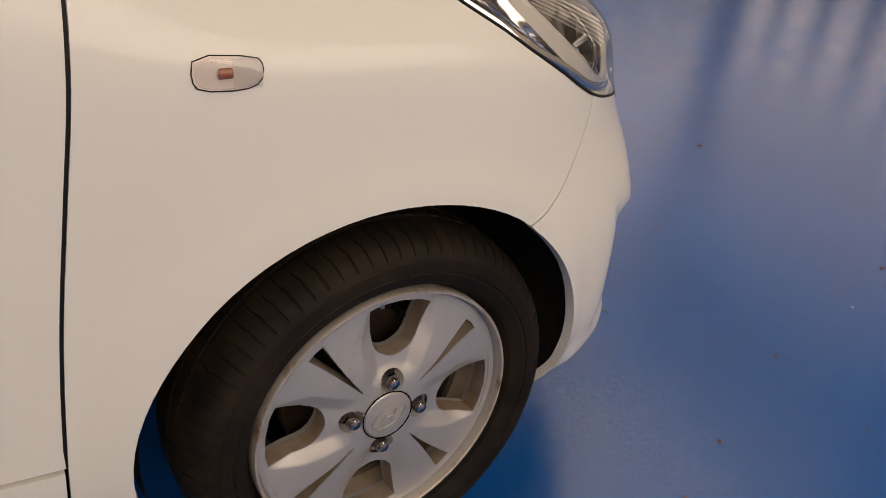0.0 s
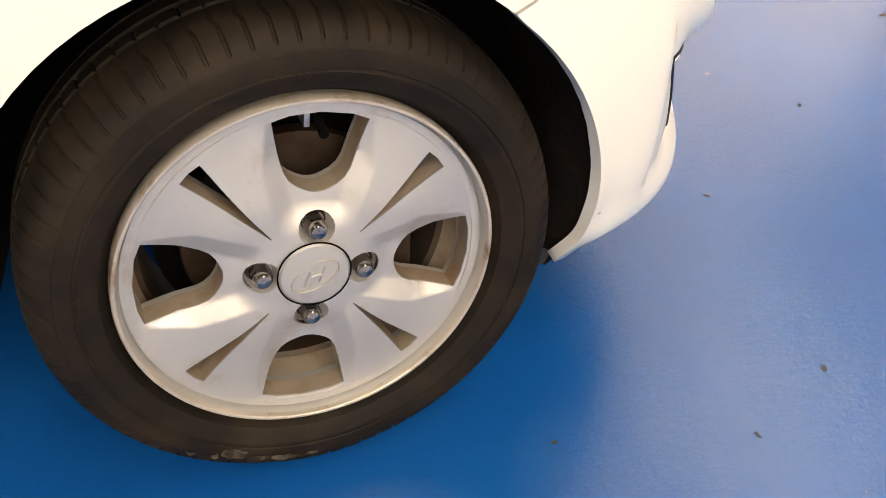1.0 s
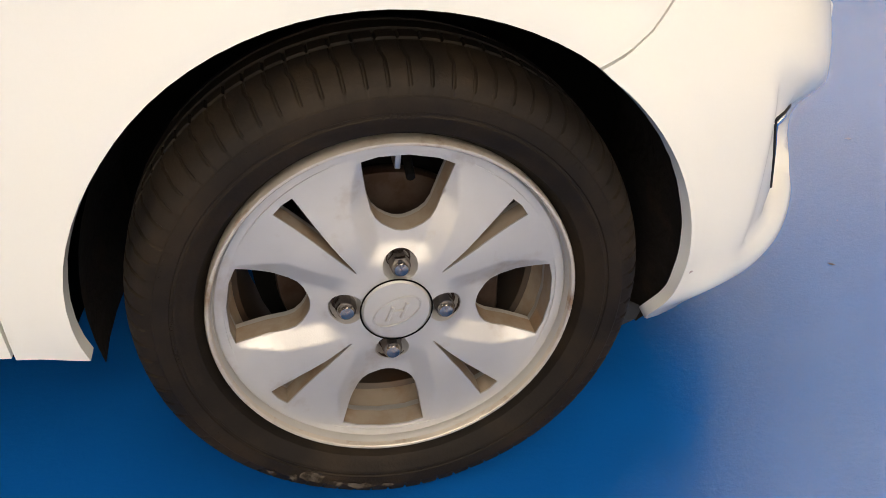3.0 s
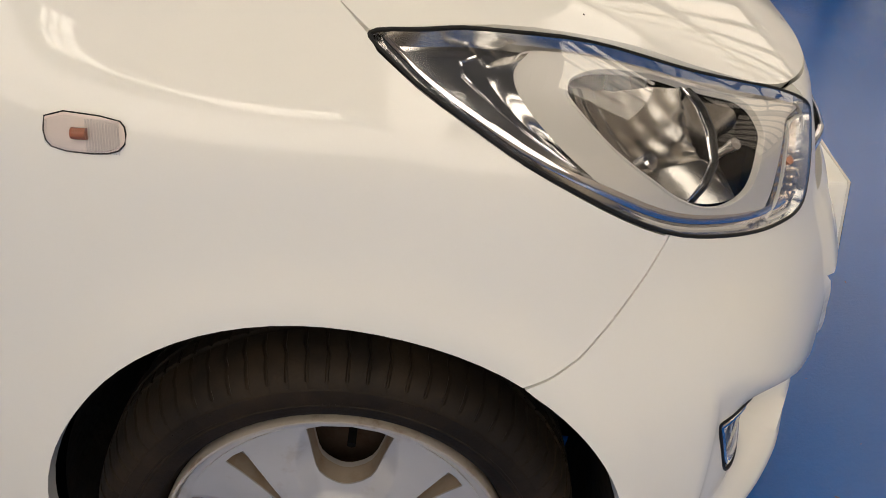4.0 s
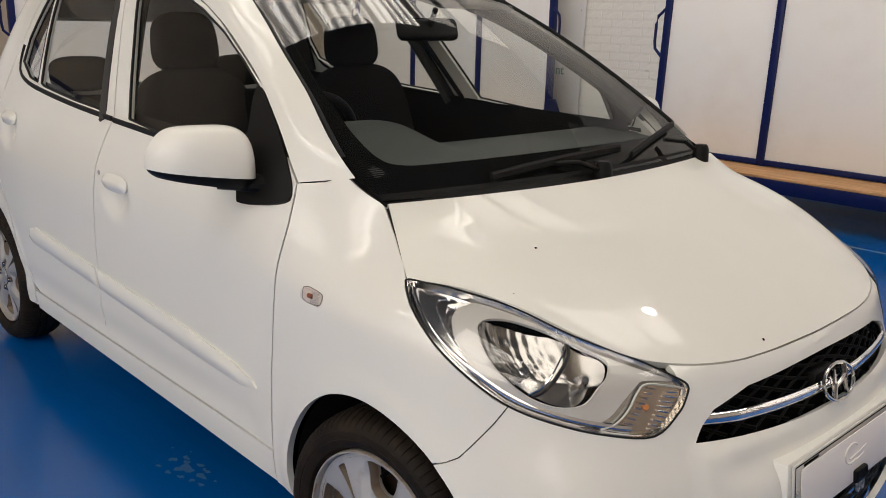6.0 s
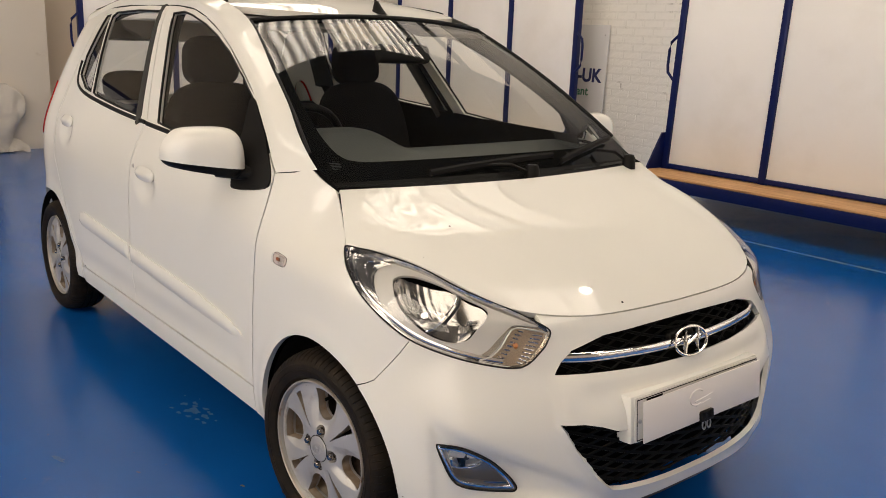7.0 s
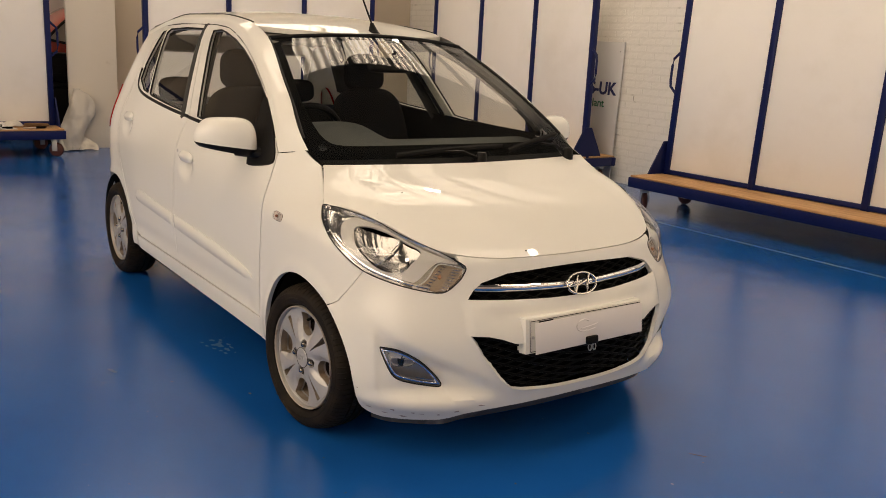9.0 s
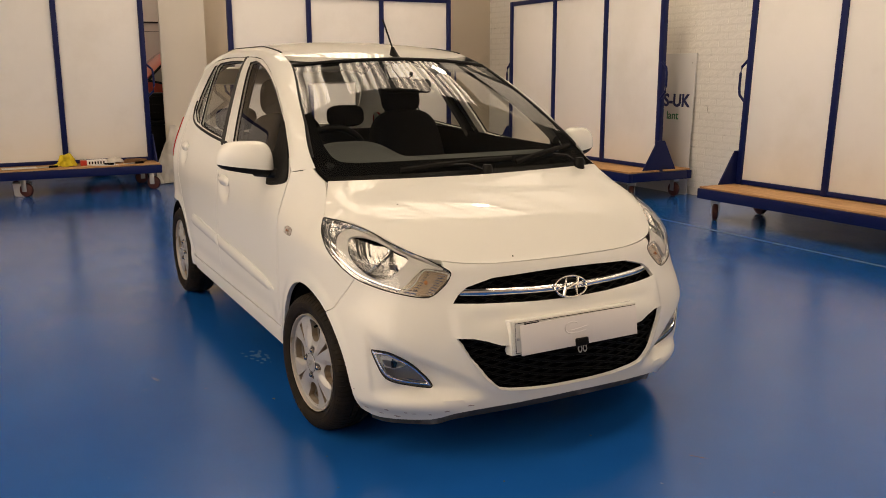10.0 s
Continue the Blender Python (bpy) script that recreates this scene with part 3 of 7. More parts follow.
# unseen south band, added to light the car's flank and the boards
window(1, (-4.6, SOUTH + 0.022, 1.45), (6.4, SOUTH + 0.03, 4.74), steps(-4.6, 6.4, 6), (1.45, 4.74), 0.02)
window(2, (2.3, NORTH - 0.04, 1.2), (6.3, NORTH - 0.032, 4.45), steps(2.3, 6.3, 8), (1.2, 2.75, 4.45), 0.06, NORTH_PANE)
window(3, (EAST - 0.032, 1.8, 0.45), (EAST - 0.024, 4.7, 3.9), steps(1.8, 4.7, 6), (0.45, 3.9), 0.06, EAST_PANE)


def trolley(label, posts, deck_lo, deck_hi, front=0.46, back=0.40, tall=2.22, lean=0.0):
    """A board trolley: local x along it, -y its front. posts: where the uprights stand."""
    t = thing("panel_trolley", label, "trolley", "panel trolleys")
    up = Matrix.Translation((0, 0, 0.3)) @ pose(0, 0, 0, -lean, 0, 0) @ Matrix.Translation((0, 0, -0.3))
    d = Geo()
    for y in (-front, back - 0.06):
        d.box((deck_lo, y, 0.195), (deck_hi, y + 0.06, 0.285), 0.006)
    for x in (deck_lo, deck_hi - 0.06):
        d.box((x, -front + 0.062, 0.195), (x + 0.06, back - 0.062, 0.283), 0.004)
    for x in posts[1:-1]:
        d.box((x - 0.03, -front + 0.062, 0.2), (x + 0.03, back - 0.062, 0.28))
    part("deck_frame", d, BLUE_STEEL, t)
    for k, (y0, y1) in enumerate(((-front + 0.012, -0.036), (0.036, back - 0.012))):
        part("deck_board", Geo().box((deck_lo + 0.015, y0, 0.287), (deck_hi - 0.015, y1, 0.303), 0.002), PLYWOOD, t, "bare plywood board")
    for x in posts:
        part("post", Geo().box((x - 0.028, -0.028, 0.287), (x + 0.028, 0.028, tall), 0.005, up), BLUE_STEEL, t)
    for z0, z1 in ((0.305, 0.345), (tall - 0.05, tall)):
        for a, b in zip(posts, posts[1:]):
            part("rail", Geo().box((a + 0.029, -0.024, z0), (b - 0.029, 0.024, z1), 0.004, up), BLUE_STEEL, t)
    for a, b in zip(posts, posts[1:]):
        part("panel", Geo().box((a + 0.03, -0.006, 0.346), (b - 0.03, 0.012, tall - 0.051), 0.001, up), BOARD, t, "plain white board panel")
    for x, s in ((posts[0], -1), (posts[-1], 1)):
        g = Geo()
        pts = [(-0.24, 0.286), (0.22, 0.286), (0.05, 0.605), (-0.05, 0.605)]
        g.add([(x + s * (0.030 + q), y, z) for q in (0, 0.012) for y, z in pts], [(0, 1, 2, 3), (7, 6, 5, 4), (0, 4, 5, 1), (1, 5, 6, 2), (2, 6, 7, 3), (3, 7, 4, 0)])
        part("gusset", g, BLUE_STEEL, t, smooth=None)
        part("handle", Geo().tube([(x + s * 0.02, -0.02, 1.045), (x + s * 0.085, -0.02, 1.105), (x + s * 0.095, -0.02, 1.165), (x + s * 0.095, -0.02, 1.295), (x + s * 0.085, -0.02, 1.355), (x + s * 0.02, -0.02, 1.415)], 0.012, 10, up), BLUE_STEEL, t)
    for x in (deck_lo + 0.10, 0.5 * (deck_lo + deck_hi), deck_hi - 0.10):
        for y in (-front + 0.13, back - 0.13):
            m = Matrix.Translation((x, y, 0)) @ pose(0, 0, 0, 0, 0, (x * 137 + y * 71) % 180)
            c = part("castor", Geo().box((-0.05, -0.045, 0.183), (0.05, 0.045, 0.194), 0.002, m).box((-0.040, -0.038, 0.155), (0.022, 0.038, 0.182), 0.008, m).box((-0.042, -0.038, 0.06), (0.012, -0.033, 0.184), 0.001, m).box((-0.042, 0.033, 0.06), (0.012, 0.038, 0.184), 0.001, m), CHROME_DULL, t, "zinc castor fork")
            m = m @ Matrix.Translation((-0.022, 0, 0.075))
            part("castor_wheel", Geo().lathe([(0.012, -0.026), (0.05, -0.024), (0.068, -0.02), (0.075, -0.01), (0.075, 0.01), (0.068, 0.02), (0.05, 0.024), (0.012, 0.026)], 24, "y", m), CASTOR_RED, c, "dark red castor wheel")
    return t


A_LABEL = "blue steel board trolley with white panels by the brick wall"
trolley(A_LABEL, (-2.80, -1.876, -0.863, 0.13, 1.10, 2.08), -2.86, 2.16, lean=2.6).matrix_world = pose(0.045, 4.36, 0)
trolley(A_LABEL, (-6.93, -5.97, -4.99, -4.07), -7.0, -3.98, tall=2.19).matrix_world = pose(0.05, 4.50, 0)
trolley("blue steel board trolley with white panels by the cream wall", (-1.42, -0.48, 0.46, 1.40), -1.48, 1.46).matrix_world = pose(-7.15, 2.29, 0, 0, 0, 90)
trolley("blue steel board trolley with white panels, tools on its deck", (-2.76, -1.84, -0.92, 0.0), -2.82, 0.045).matrix_world = pose(-7.75, 0.0, 0, 0, 0, 90)


def sign():
    s = thing("sign_board", "grey sign board with navy and green lettering on brick wall", "sign")
    part("board", Geo().box((-1.15, -0.006, 0.0), (0.0, 0.006, 1.50), 0.002), SIGN_BOARD, s)
    for k, (text, size, x, z, mat) in enumerate((("S-UK", 0.185, -0.055, 0.940, NAVY), ("lant", 0.125, -0.205, 0.800, GREEN))):
        c = bpy.data.curves.new("lettering", "FONT")
        c.body, c.size, c.align_x, c.extrude = text, size, "RIGHT", 0.0012
        c.offset = 0.006 if k == 0 else 0.001
        tmp = bpy.data.objects.new("lettering", c)
        me = bpy.data.meshes.new_from_object(tmp)
        me.materials.append(mat)
        bpy.data.objects.remove(tmp)
        ob = new("lettering", me)
        ob.parent = s
        ob.matrix_basis = pose(x, -0.0078, z, 90, 0, 0)
        tagged(ob, "dark navy letters" if k == 0 else "green letters")
    part("screw", Geo().lathe([(0.0, 0.0), (0.008, 0.0), (0.008, 0.004), (0.0, 0.005)], 10, "y", Matrix.Translation((-0.05, -0.011, 1.40))), CHROME_DULL, s)
    s.matrix_world = pose(-4.03, 4.93, 0.002, -2.2, 0, 0)


sign()


# ---- the car: its skin ----
# Car axes: x ahead from the front axle, y to its left, z up from the floor.
NOSE = table([(0.10, 0.555), (0.15, 0.595), (0.22, 0.625), (0.32, 0.640), (0.42, 0.635), (0.50, 0.613), (0.58, 0.577), (0.64, 0.556), (0.69, 0.535), (0.74, 0.445), (0.80, 0.30), (0.86, 0.15), (0.93, 0.0)])
HALF_FRONT = soft_table([(0.12, 0.69), (0.20, 0.735), (0.30, 0.757), (0.45, 0.766), (0.60, 0.768), (0.72, 0.766), (0.77, 0.745), (0.813, 0.702), (0.86, 0.665), (0.93, 0.612), (1.0, 0.57)])
HALF_SCUTTLE = soft_table([(0.12, 0.70), (0.20, 0.735), (0.30, 0.75), (0.45, 0.757), (0.60, 0.763), (0.74, 0.766), (0.80, 0.760), (0.86, 0.745), (0.943, 0.708), (1.05, 0.65), (1.4, 0.48)])
HALF_DOOR = soft_table([(0.12, 0.70), (0.20, 0.735), (0.30, 0.75), (0.45, 0.757), (0.60, 0.763), (0.74, 0.765), (0.84, 0.757), (0.92, 0.738), (1.0, 0.708), (1.13, 0.655), (1.36, 0.545), (1.42, 0.50)])
TAIL = table([(0.12, 0.40), (0.3, 0.47), (0.6, 0.475), (0.85, 0.46), (1.0, 0.42), (1.2, 0.32), (1.4, 0.16)])
REAR = -2.38
TAIL_FROM = -2.35
ARCH_Z, ARCH_R = 0.265, 0.302


def half_width(x, z):
    f, a, m = HALF_FRONT(z), HALF_SCUTTLE(z), HALF_DOOR(z)
    return lerp(lerp(f, a, ease(-x / 0.42)), m, ease((-0.30 - x) / 0.40)) - 0.02 * ease((-1.9 - x) / 0.6)


def shell(s, z):
    """The car's right side. s is x along the flank; 0 to 1 goes round the nose, below TAIL_FROM round the tail."""
    if s > 0:
        th = math.pi / 2 * (1 - min(s, 1.0))
        return Vector((NOSE(z) * math.cos(th) ** 0.8, -half_width(0, z) * math.sin(th) ** 0.8, z))
    if s < TAIL_FROM:
        th = math.pi / 2 * (1 - min(TAIL_FROM - s, 1.0))
        return Vector((TAIL_FROM - TAIL(z) * math.cos(th) ** (2 / 3), -half_width(TAIL_FROM, z) * math.sin(th) ** (2 / 3), z))
    return Vector((s, -half_width(s, z), z))


def on(x, y, z):
    """The shell's s for a place on the nose."""
    if x <= 0:
        return (x, z)
    t = (abs(y) / half_width(0, z)) / max(1e-6, x / NOSE(z))
    return (1 - math.atan(t ** 1.25) / (math.pi / 2), z)


HANDLES = ((-1.165, 0.800), (-2.125, 0.892))


def relief(s, z):
    d = 0.0
    if s > -0.1:
        ahead = s if s <= 0 else NOSE(z) * math.sin(math.pi / 2 * min(s, 1.0)) ** 0.8
        d += 0.026 * ease((ahead - 0.10) / 0.36) * ease((0.64 - s) / 0.26) * ease((0.64 - z) / 0.20) * ease((z - 0.12) / 0.17)
    if s > 0.2:
        # middle of the bumper stands proud, with a soft edge
        e = 0.670 + 0.55 * max(0.0, 0.455 - z)
        d += 0.009 * ease((s - e + 0.008) / 0.016) * ease((0.59 - z) / 0.05) * ease((z - 0.24) / 0.06)
        # hollow under the grille
        d -= 0.008 * ease(1 - abs(z - 0.515) / 0.045) * ease((s - 0.70) / 0.06)
        # ridge above the lower edge
        d += 0.010 * ease(1 - abs(z - 0.222) / 0.045) * ease((s - 0.24) / 0.06) * ease((0.70 - s) / 0.12)
    for cx in (0.0, REAR):
        if s < 0.3 and abs(s - cx) < 0.42:
            r = math.hypot((s if s < 0 else s * 1.29) - cx, z - ARCH_Z)
            d += 0.006 * ease((0.37 - r) / 0.05) * ease((z - 0.15) / 0.1)
    for hx, hz in HANDLES:
        r = math.hypot((s - hx) / 0.085, (z - hz + 0.016) / 0.058)
        d -= 0.016 * ease(1.3 - r)
    if -2.3 < s < -0.1:
        d -= 0.006 * ease(1 - abs(z - 0.345) / 0.07) * ease((-0.4 - s) / 0.1)
    return d


def pocket(s, z):
    """How far the hollow of the fog lamp is set back, straight behind the bumper's face."""
    if s < 0.33 or s > 0.80:
        return 0.0
    top = 0.490 - 0.46 * (s - 0.35)
    deep = lerp(0.014, 0.060, max(0.0, min(1.0, (s - 0.36) / 0.23)))
    return deep * ease((s - 0.338) / 0.036) * ease((0.78 - s) / 0.18) * ease((top - z) / 0.040) * ease((z - 0.236) / 0.045)


def skin(s, z, inset=0.0):
    p = shell(s, z)
    d = relief(s, z) - inset
    if d:
        e = 0.004
        c = min(s, 1 - e)
        a = shell(c + e, z) - shell(c - e, z)
        b = shell(c, z + e) - shell(c, z - e)
        n = a.cross(b)
        if n.length > 0:
            n.normalize()
            if n.y > 0 and s < 0.6 or n.x < 0 and s >= 0.6:
                n = -n
            p = p + n * d
    p.x -= pocket(s, z)
    if s >= 1:
        p.y = 0.0
    return p


def arch(cx, a0, a1, n=26, r=ARCH_R):
    """Points of a wheel arch between two angles (degrees from straight ahead)."""
    out = []
    for i in range(n + 1):
        d = lerp(a0, a1, i / n)
        a, q = radians(d), r + 0.011 * ease((d - 140) / 40)
        x, z = cx + q * math.cos(a), ARCH_Z + q * math.sin(a)
        out.append(on(x, half_width(0, z) * (1 - abs(x / 0.66) ** 2.5) ** 0.4 if x > 0 else 0, z) if x > 0 else (x, z))
    return out


GAP = 0.0022
LAMP = [(0.032, -0.699, 0.815), (0.075, -0.683, 0.817), (0.122, -0.66, 0.813), (0.215, -0.605, 0.791), (0.325, -0.553, 0.752), (0.412, -0.493, 0.721), (0.465, -0.448, 0.695), (0.490, -0.424, 0.674),
        (0.497, -0.435, 0.650), (0.495, -0.455, 0.626), (0.482, -0.505, 0.593), (0.434, -0.578, 0.601), (0.367, -0.649, 0.621), (0.298, -0.700, 0.647), (0.215, -0.734, 0.696), (0.125, -0.741, 0.752), (0.064, -0.724, 0.789)]
LAMP = smooth_loop([on(*p) for p in LAMP], 4)
SEAM = [on(0.308, -0.703, 0.645), on(0.286, -0.715, 0.607), on(0.258, -0.731, 0.566), on(0.232, -0.742, 0.532), on(0.211, -0.748, 0.519), on(0.184, -0.754, 0.506)]
HOOD_FRONT_X = table([(0.0, 0.533), (0.17, 0.527), (0.275, 0.515), (0.365, 0.491), (0.441, 0.456), (0.485, 0.425), (0.547, 0.342), (0.60, 0.235), (0.657, 0.12), (0.698, 0.032)])
HOOD_FRONT_Z = table([(0.0, 0.693), (0.17, 0.694), (0.275, 0.695), (0.365, 0.700), (0.441, 0.709), (0.485, 0.718), (0.547, 0.750), (0.60, 0.790), (0.657, 0.813), (0.698, 0.816)])
DOOR_X = table([(0.30, -0.3815), (0.40, -0.3735), (0.50, -0.3625), (0.62, -0.3450), (0.75, -0.3265), (0.85, -0.3195), (0.90, -0.3265), (0.945, -0.3370)])
DOOR_FRONT = [(DOOR_X(lerp(0.945, 0.305, i / 24)), lerp(0.945, 0.305, i / 24)) for i in range(25)]
car = thing("car", "small white five-door hatchback with a white card over its number plate", "car")


def both(name, geo, mat, label="", smooth=38, out=(0, -1, 0), parent=None):
    """The same part on the right and on the left of the car."""
    a = part(name, geo, mat, parent or car, label, smooth, out=out)
    b = part(name, flipped(geo), mat, parent or car, label, smooth, out=(out[0], -out[1], out[2]))
    return a, b


def shrink(loop, d):
    """Moves a closed outline inwards by d."""
    n = len(loop)
    area = sum(a[0] * b[1] - b[0] * a[1] for a, b in zip(loop, loop[1:] + loop[:1]))
    out = []
    for i in range(n):
        a, p, b = loop[i - 1], loop[i], loop[(i + 1) % n]
        tx, ty = b[0] - a[0], b[1] - a[1]
        k = math.hypot(tx, ty) or 1.0
        sg = 1 if area > 0 else -1
        out.append((p[0] - sg * ty / k * d, p[1] + sg * tx / k * d))
    return out


# openings of the bumper
GRILLE = [on(*p) for p in [(0.519, -0.432, 0.573), (0.517, -0.410, 0.600), (0.521, -0.381, 0.623), (0.534, -0.286, 0.648), (0.549, -0.128, 0.655)]] + [(1.0, 0.657), (1.0, 0.556)] + \
         [on(*p) for p in [(0.583, -0.15, 0.559), (0.573, -0.227, 0.563), (0.549, -0.346, 0.568)]]
MOUTH = [on(0.558, -0.441, 0.463), on(0.580, -0.385, 0.459), on(0.595, -0.340, 0.448), on(0.608, -0.300, 0.433), (0.84, 0.428), (1.0, 0.428), (1.0, 0.258), (0.95, 0.259), (0.90, 0.262), (0.855, 0.267),
         (0.825, 0.271), on(0.611, -0.301, 0.280), on(0.602, -0.348, 0.318), on(0.583, -0.401, 0.391)]
FOG_POINTS = [(0.3752, 0.41), (0.388, 0.4163), (0.4526, 0.4078), (0.5245, 0.3712), (0.5737, 0.3273), (0.5960, 0.3000), (0.6040, 0.2825), (0.5960, 0.2745), (0.5750, 0.2760), (0.5094, 0.2905), (0.4446, 0.3075), (0.4157, 0.3281), (0.3914, 0.371)]
FOG = smooth_loop(FOG_POINTS, 4)
FOG_MARKS = [(0.4064, 0.4005), (0.4282, 0.3285), (0.4638, 0.3773)]


def on_centre(s, z):
    return s > 0.9995


def hood_seam(n=14, lo=0.0, hi=0.444):
    return [on(HOOD_FRONT_X(y), y, HOOD_FRONT_Z(y) - 0.003) for y in (lerp(lo, hi, i / n) for i in range(n + 1))]


def make_bumper():
    top = hood_seam(14, 0.0, 0.441)
    low_lamp = LAMP[25:53]
    front_arch = arch(0.0, 54, -14, 18)
    bottom = [(0.258, 0.172), (0.272, 0.160), (0.30, 0.150), (0.335, 0.146), (0.46, 0.157), (0.56, 0.164), (0.60, 0.174), (0.65, 0.192), (0.72, 0.204), (0.79, 0.212), (0.90, 0.220), (1.0, 0.223)]
    loop = top + low_lamp + SEAM + front_arch[1:] + bottom
    g = sheet(skin, loop, (1, -0.6, 0), 0.0135, 0.014, (GRILLE, MOUTH, FOG), fine=0.010, hold=on_centre, mirror=True)
    part("front_bumper", g, WHITE_PAINT, car, "white bumper with small scuffs along its lower edge", weld=0.0004, out=(1, 0, 0))
    lip = Geo()

    def under(u, v):
        s = lerp(0.275, 1.0, u)
        z0 = table([(0.17, 0.17), (0.265, 0.15), (0.331, 0.146), (0.46, 0.157), (0.56, 0.164), (0.65, 0.192), (0.79, 0.212), (0.9, 0.220), (1.0, 0.223)])(s)
        p = shell(s, z0)
        return Vector((p.x - 0.014 - 0.016 * v, p.y * (0.975 - 0.02 * v), lerp(z0 + 0.02, z0 - 0.034, v)))

    lip.grid(under, 60, 6)
    lip.add([(p[0], -p[1], p[2]) for p in lip.v], [f[::-1] for f in lip.f])
    part("bumper_lip", lip, GREY_PLASTIC, car, "scuffed dark plastic lip under the bumper", weld=0.0004, out=(1, 0, 0))


def make_flaps():
    """Small plastic flap under the rear tip of the bumper, ahead of the wheel."""
    tip = skin(0.262, 0.166)

    def flap(u, v):
        return tip + Vector((-0.002 - 0.030 * u + 0.004 * v, 0.006 + 0.014 * u, 0.012 + 0.010 * u - (0.036 - 0.012 * (1 - u)) * v * math.sqrt(max(0.0, 1 - 0.75 * (1 - u) ** 2))))

    g = Geo().grid(flap, 8, 6)
    g.add([(p[0] + 0.001, p[1] + 0.003, p[2]) for p in g.v], [f[::-1] for f in g.f])
    both("air_flap", g, GREY_PLASTIC, "small grey plastic flap under the bumper")


def make_hood():
    def fn(u, v):
        yF, yR = 0.698 * u, 0.624 * u
        R = Vector((-0.05 - 0.066 * u * u, -yR, 0.922 + 0.004 * u))
        F = Vector((HOOD_FRONT_X(yF), -yF, HOOD_FRONT_Z(yF)))
        dx = F.x - R.x
        m0, m1 = lerp(-0.275, -0.75, u ** 5), lerp(-0.80, -0.72, u)
        t = v
        z = R.z * (1 + 2 * t) * (1 - t) ** 2 + dx * m0 * t * (1 - t) ** 2 + F.z * t * t * (3 - 2 * t) + dx * m1 * t * t * (t - 1)
        return Vector((lerp(R.x, F.x, t), lerp(R.y, F.y, t), z))

    n = 44
    g = Geo().grid(fn, n, n)
    rim = [fn(i / n, 0) for i in range(n + 1)], [fn(i / n, 1) for i in range(n + 1)], [fn(1, i / n) for i in range(n + 1)]
    for row, d in zip(rim, ((-0.012, 0, -0.02), (-0.012, 0, -0.014), (0, 0.006, -0.016))):
        k = len(g.v)
        g.add([*row, *[p + Vector(d) for p in row]], [(i, i + 1, n + 2 + i, n + 1 + i) for i in range(n)])
    g.add([(p[0], -p[1], p[2]) for p in g.v], [f[::-1] for f in g.f])
    part("bonnet", g, WHITE_PAINT, car, "smooth white bonnet", weld=0.0004, out=(0, 0, 1), smooth=42)


SHUT = [(0.032, -0.699, 0.815), (-0.02, -0.672, 0.852), (-0.07, -0.648, 0.889), (-0.116, -0.626, 0.926)]


SCREEN_CORNER = [(-0.128, 0.931), (-0.153, 0.9385), (-0.187, 0.952), (-0.212, 0.9645), (-0.230, 0.9715)]
REAR_SCREEN = [(-2.86, 0.98), (-2.76, 1.26), (-3.35, 1.26), (-3.35, 0.98)]


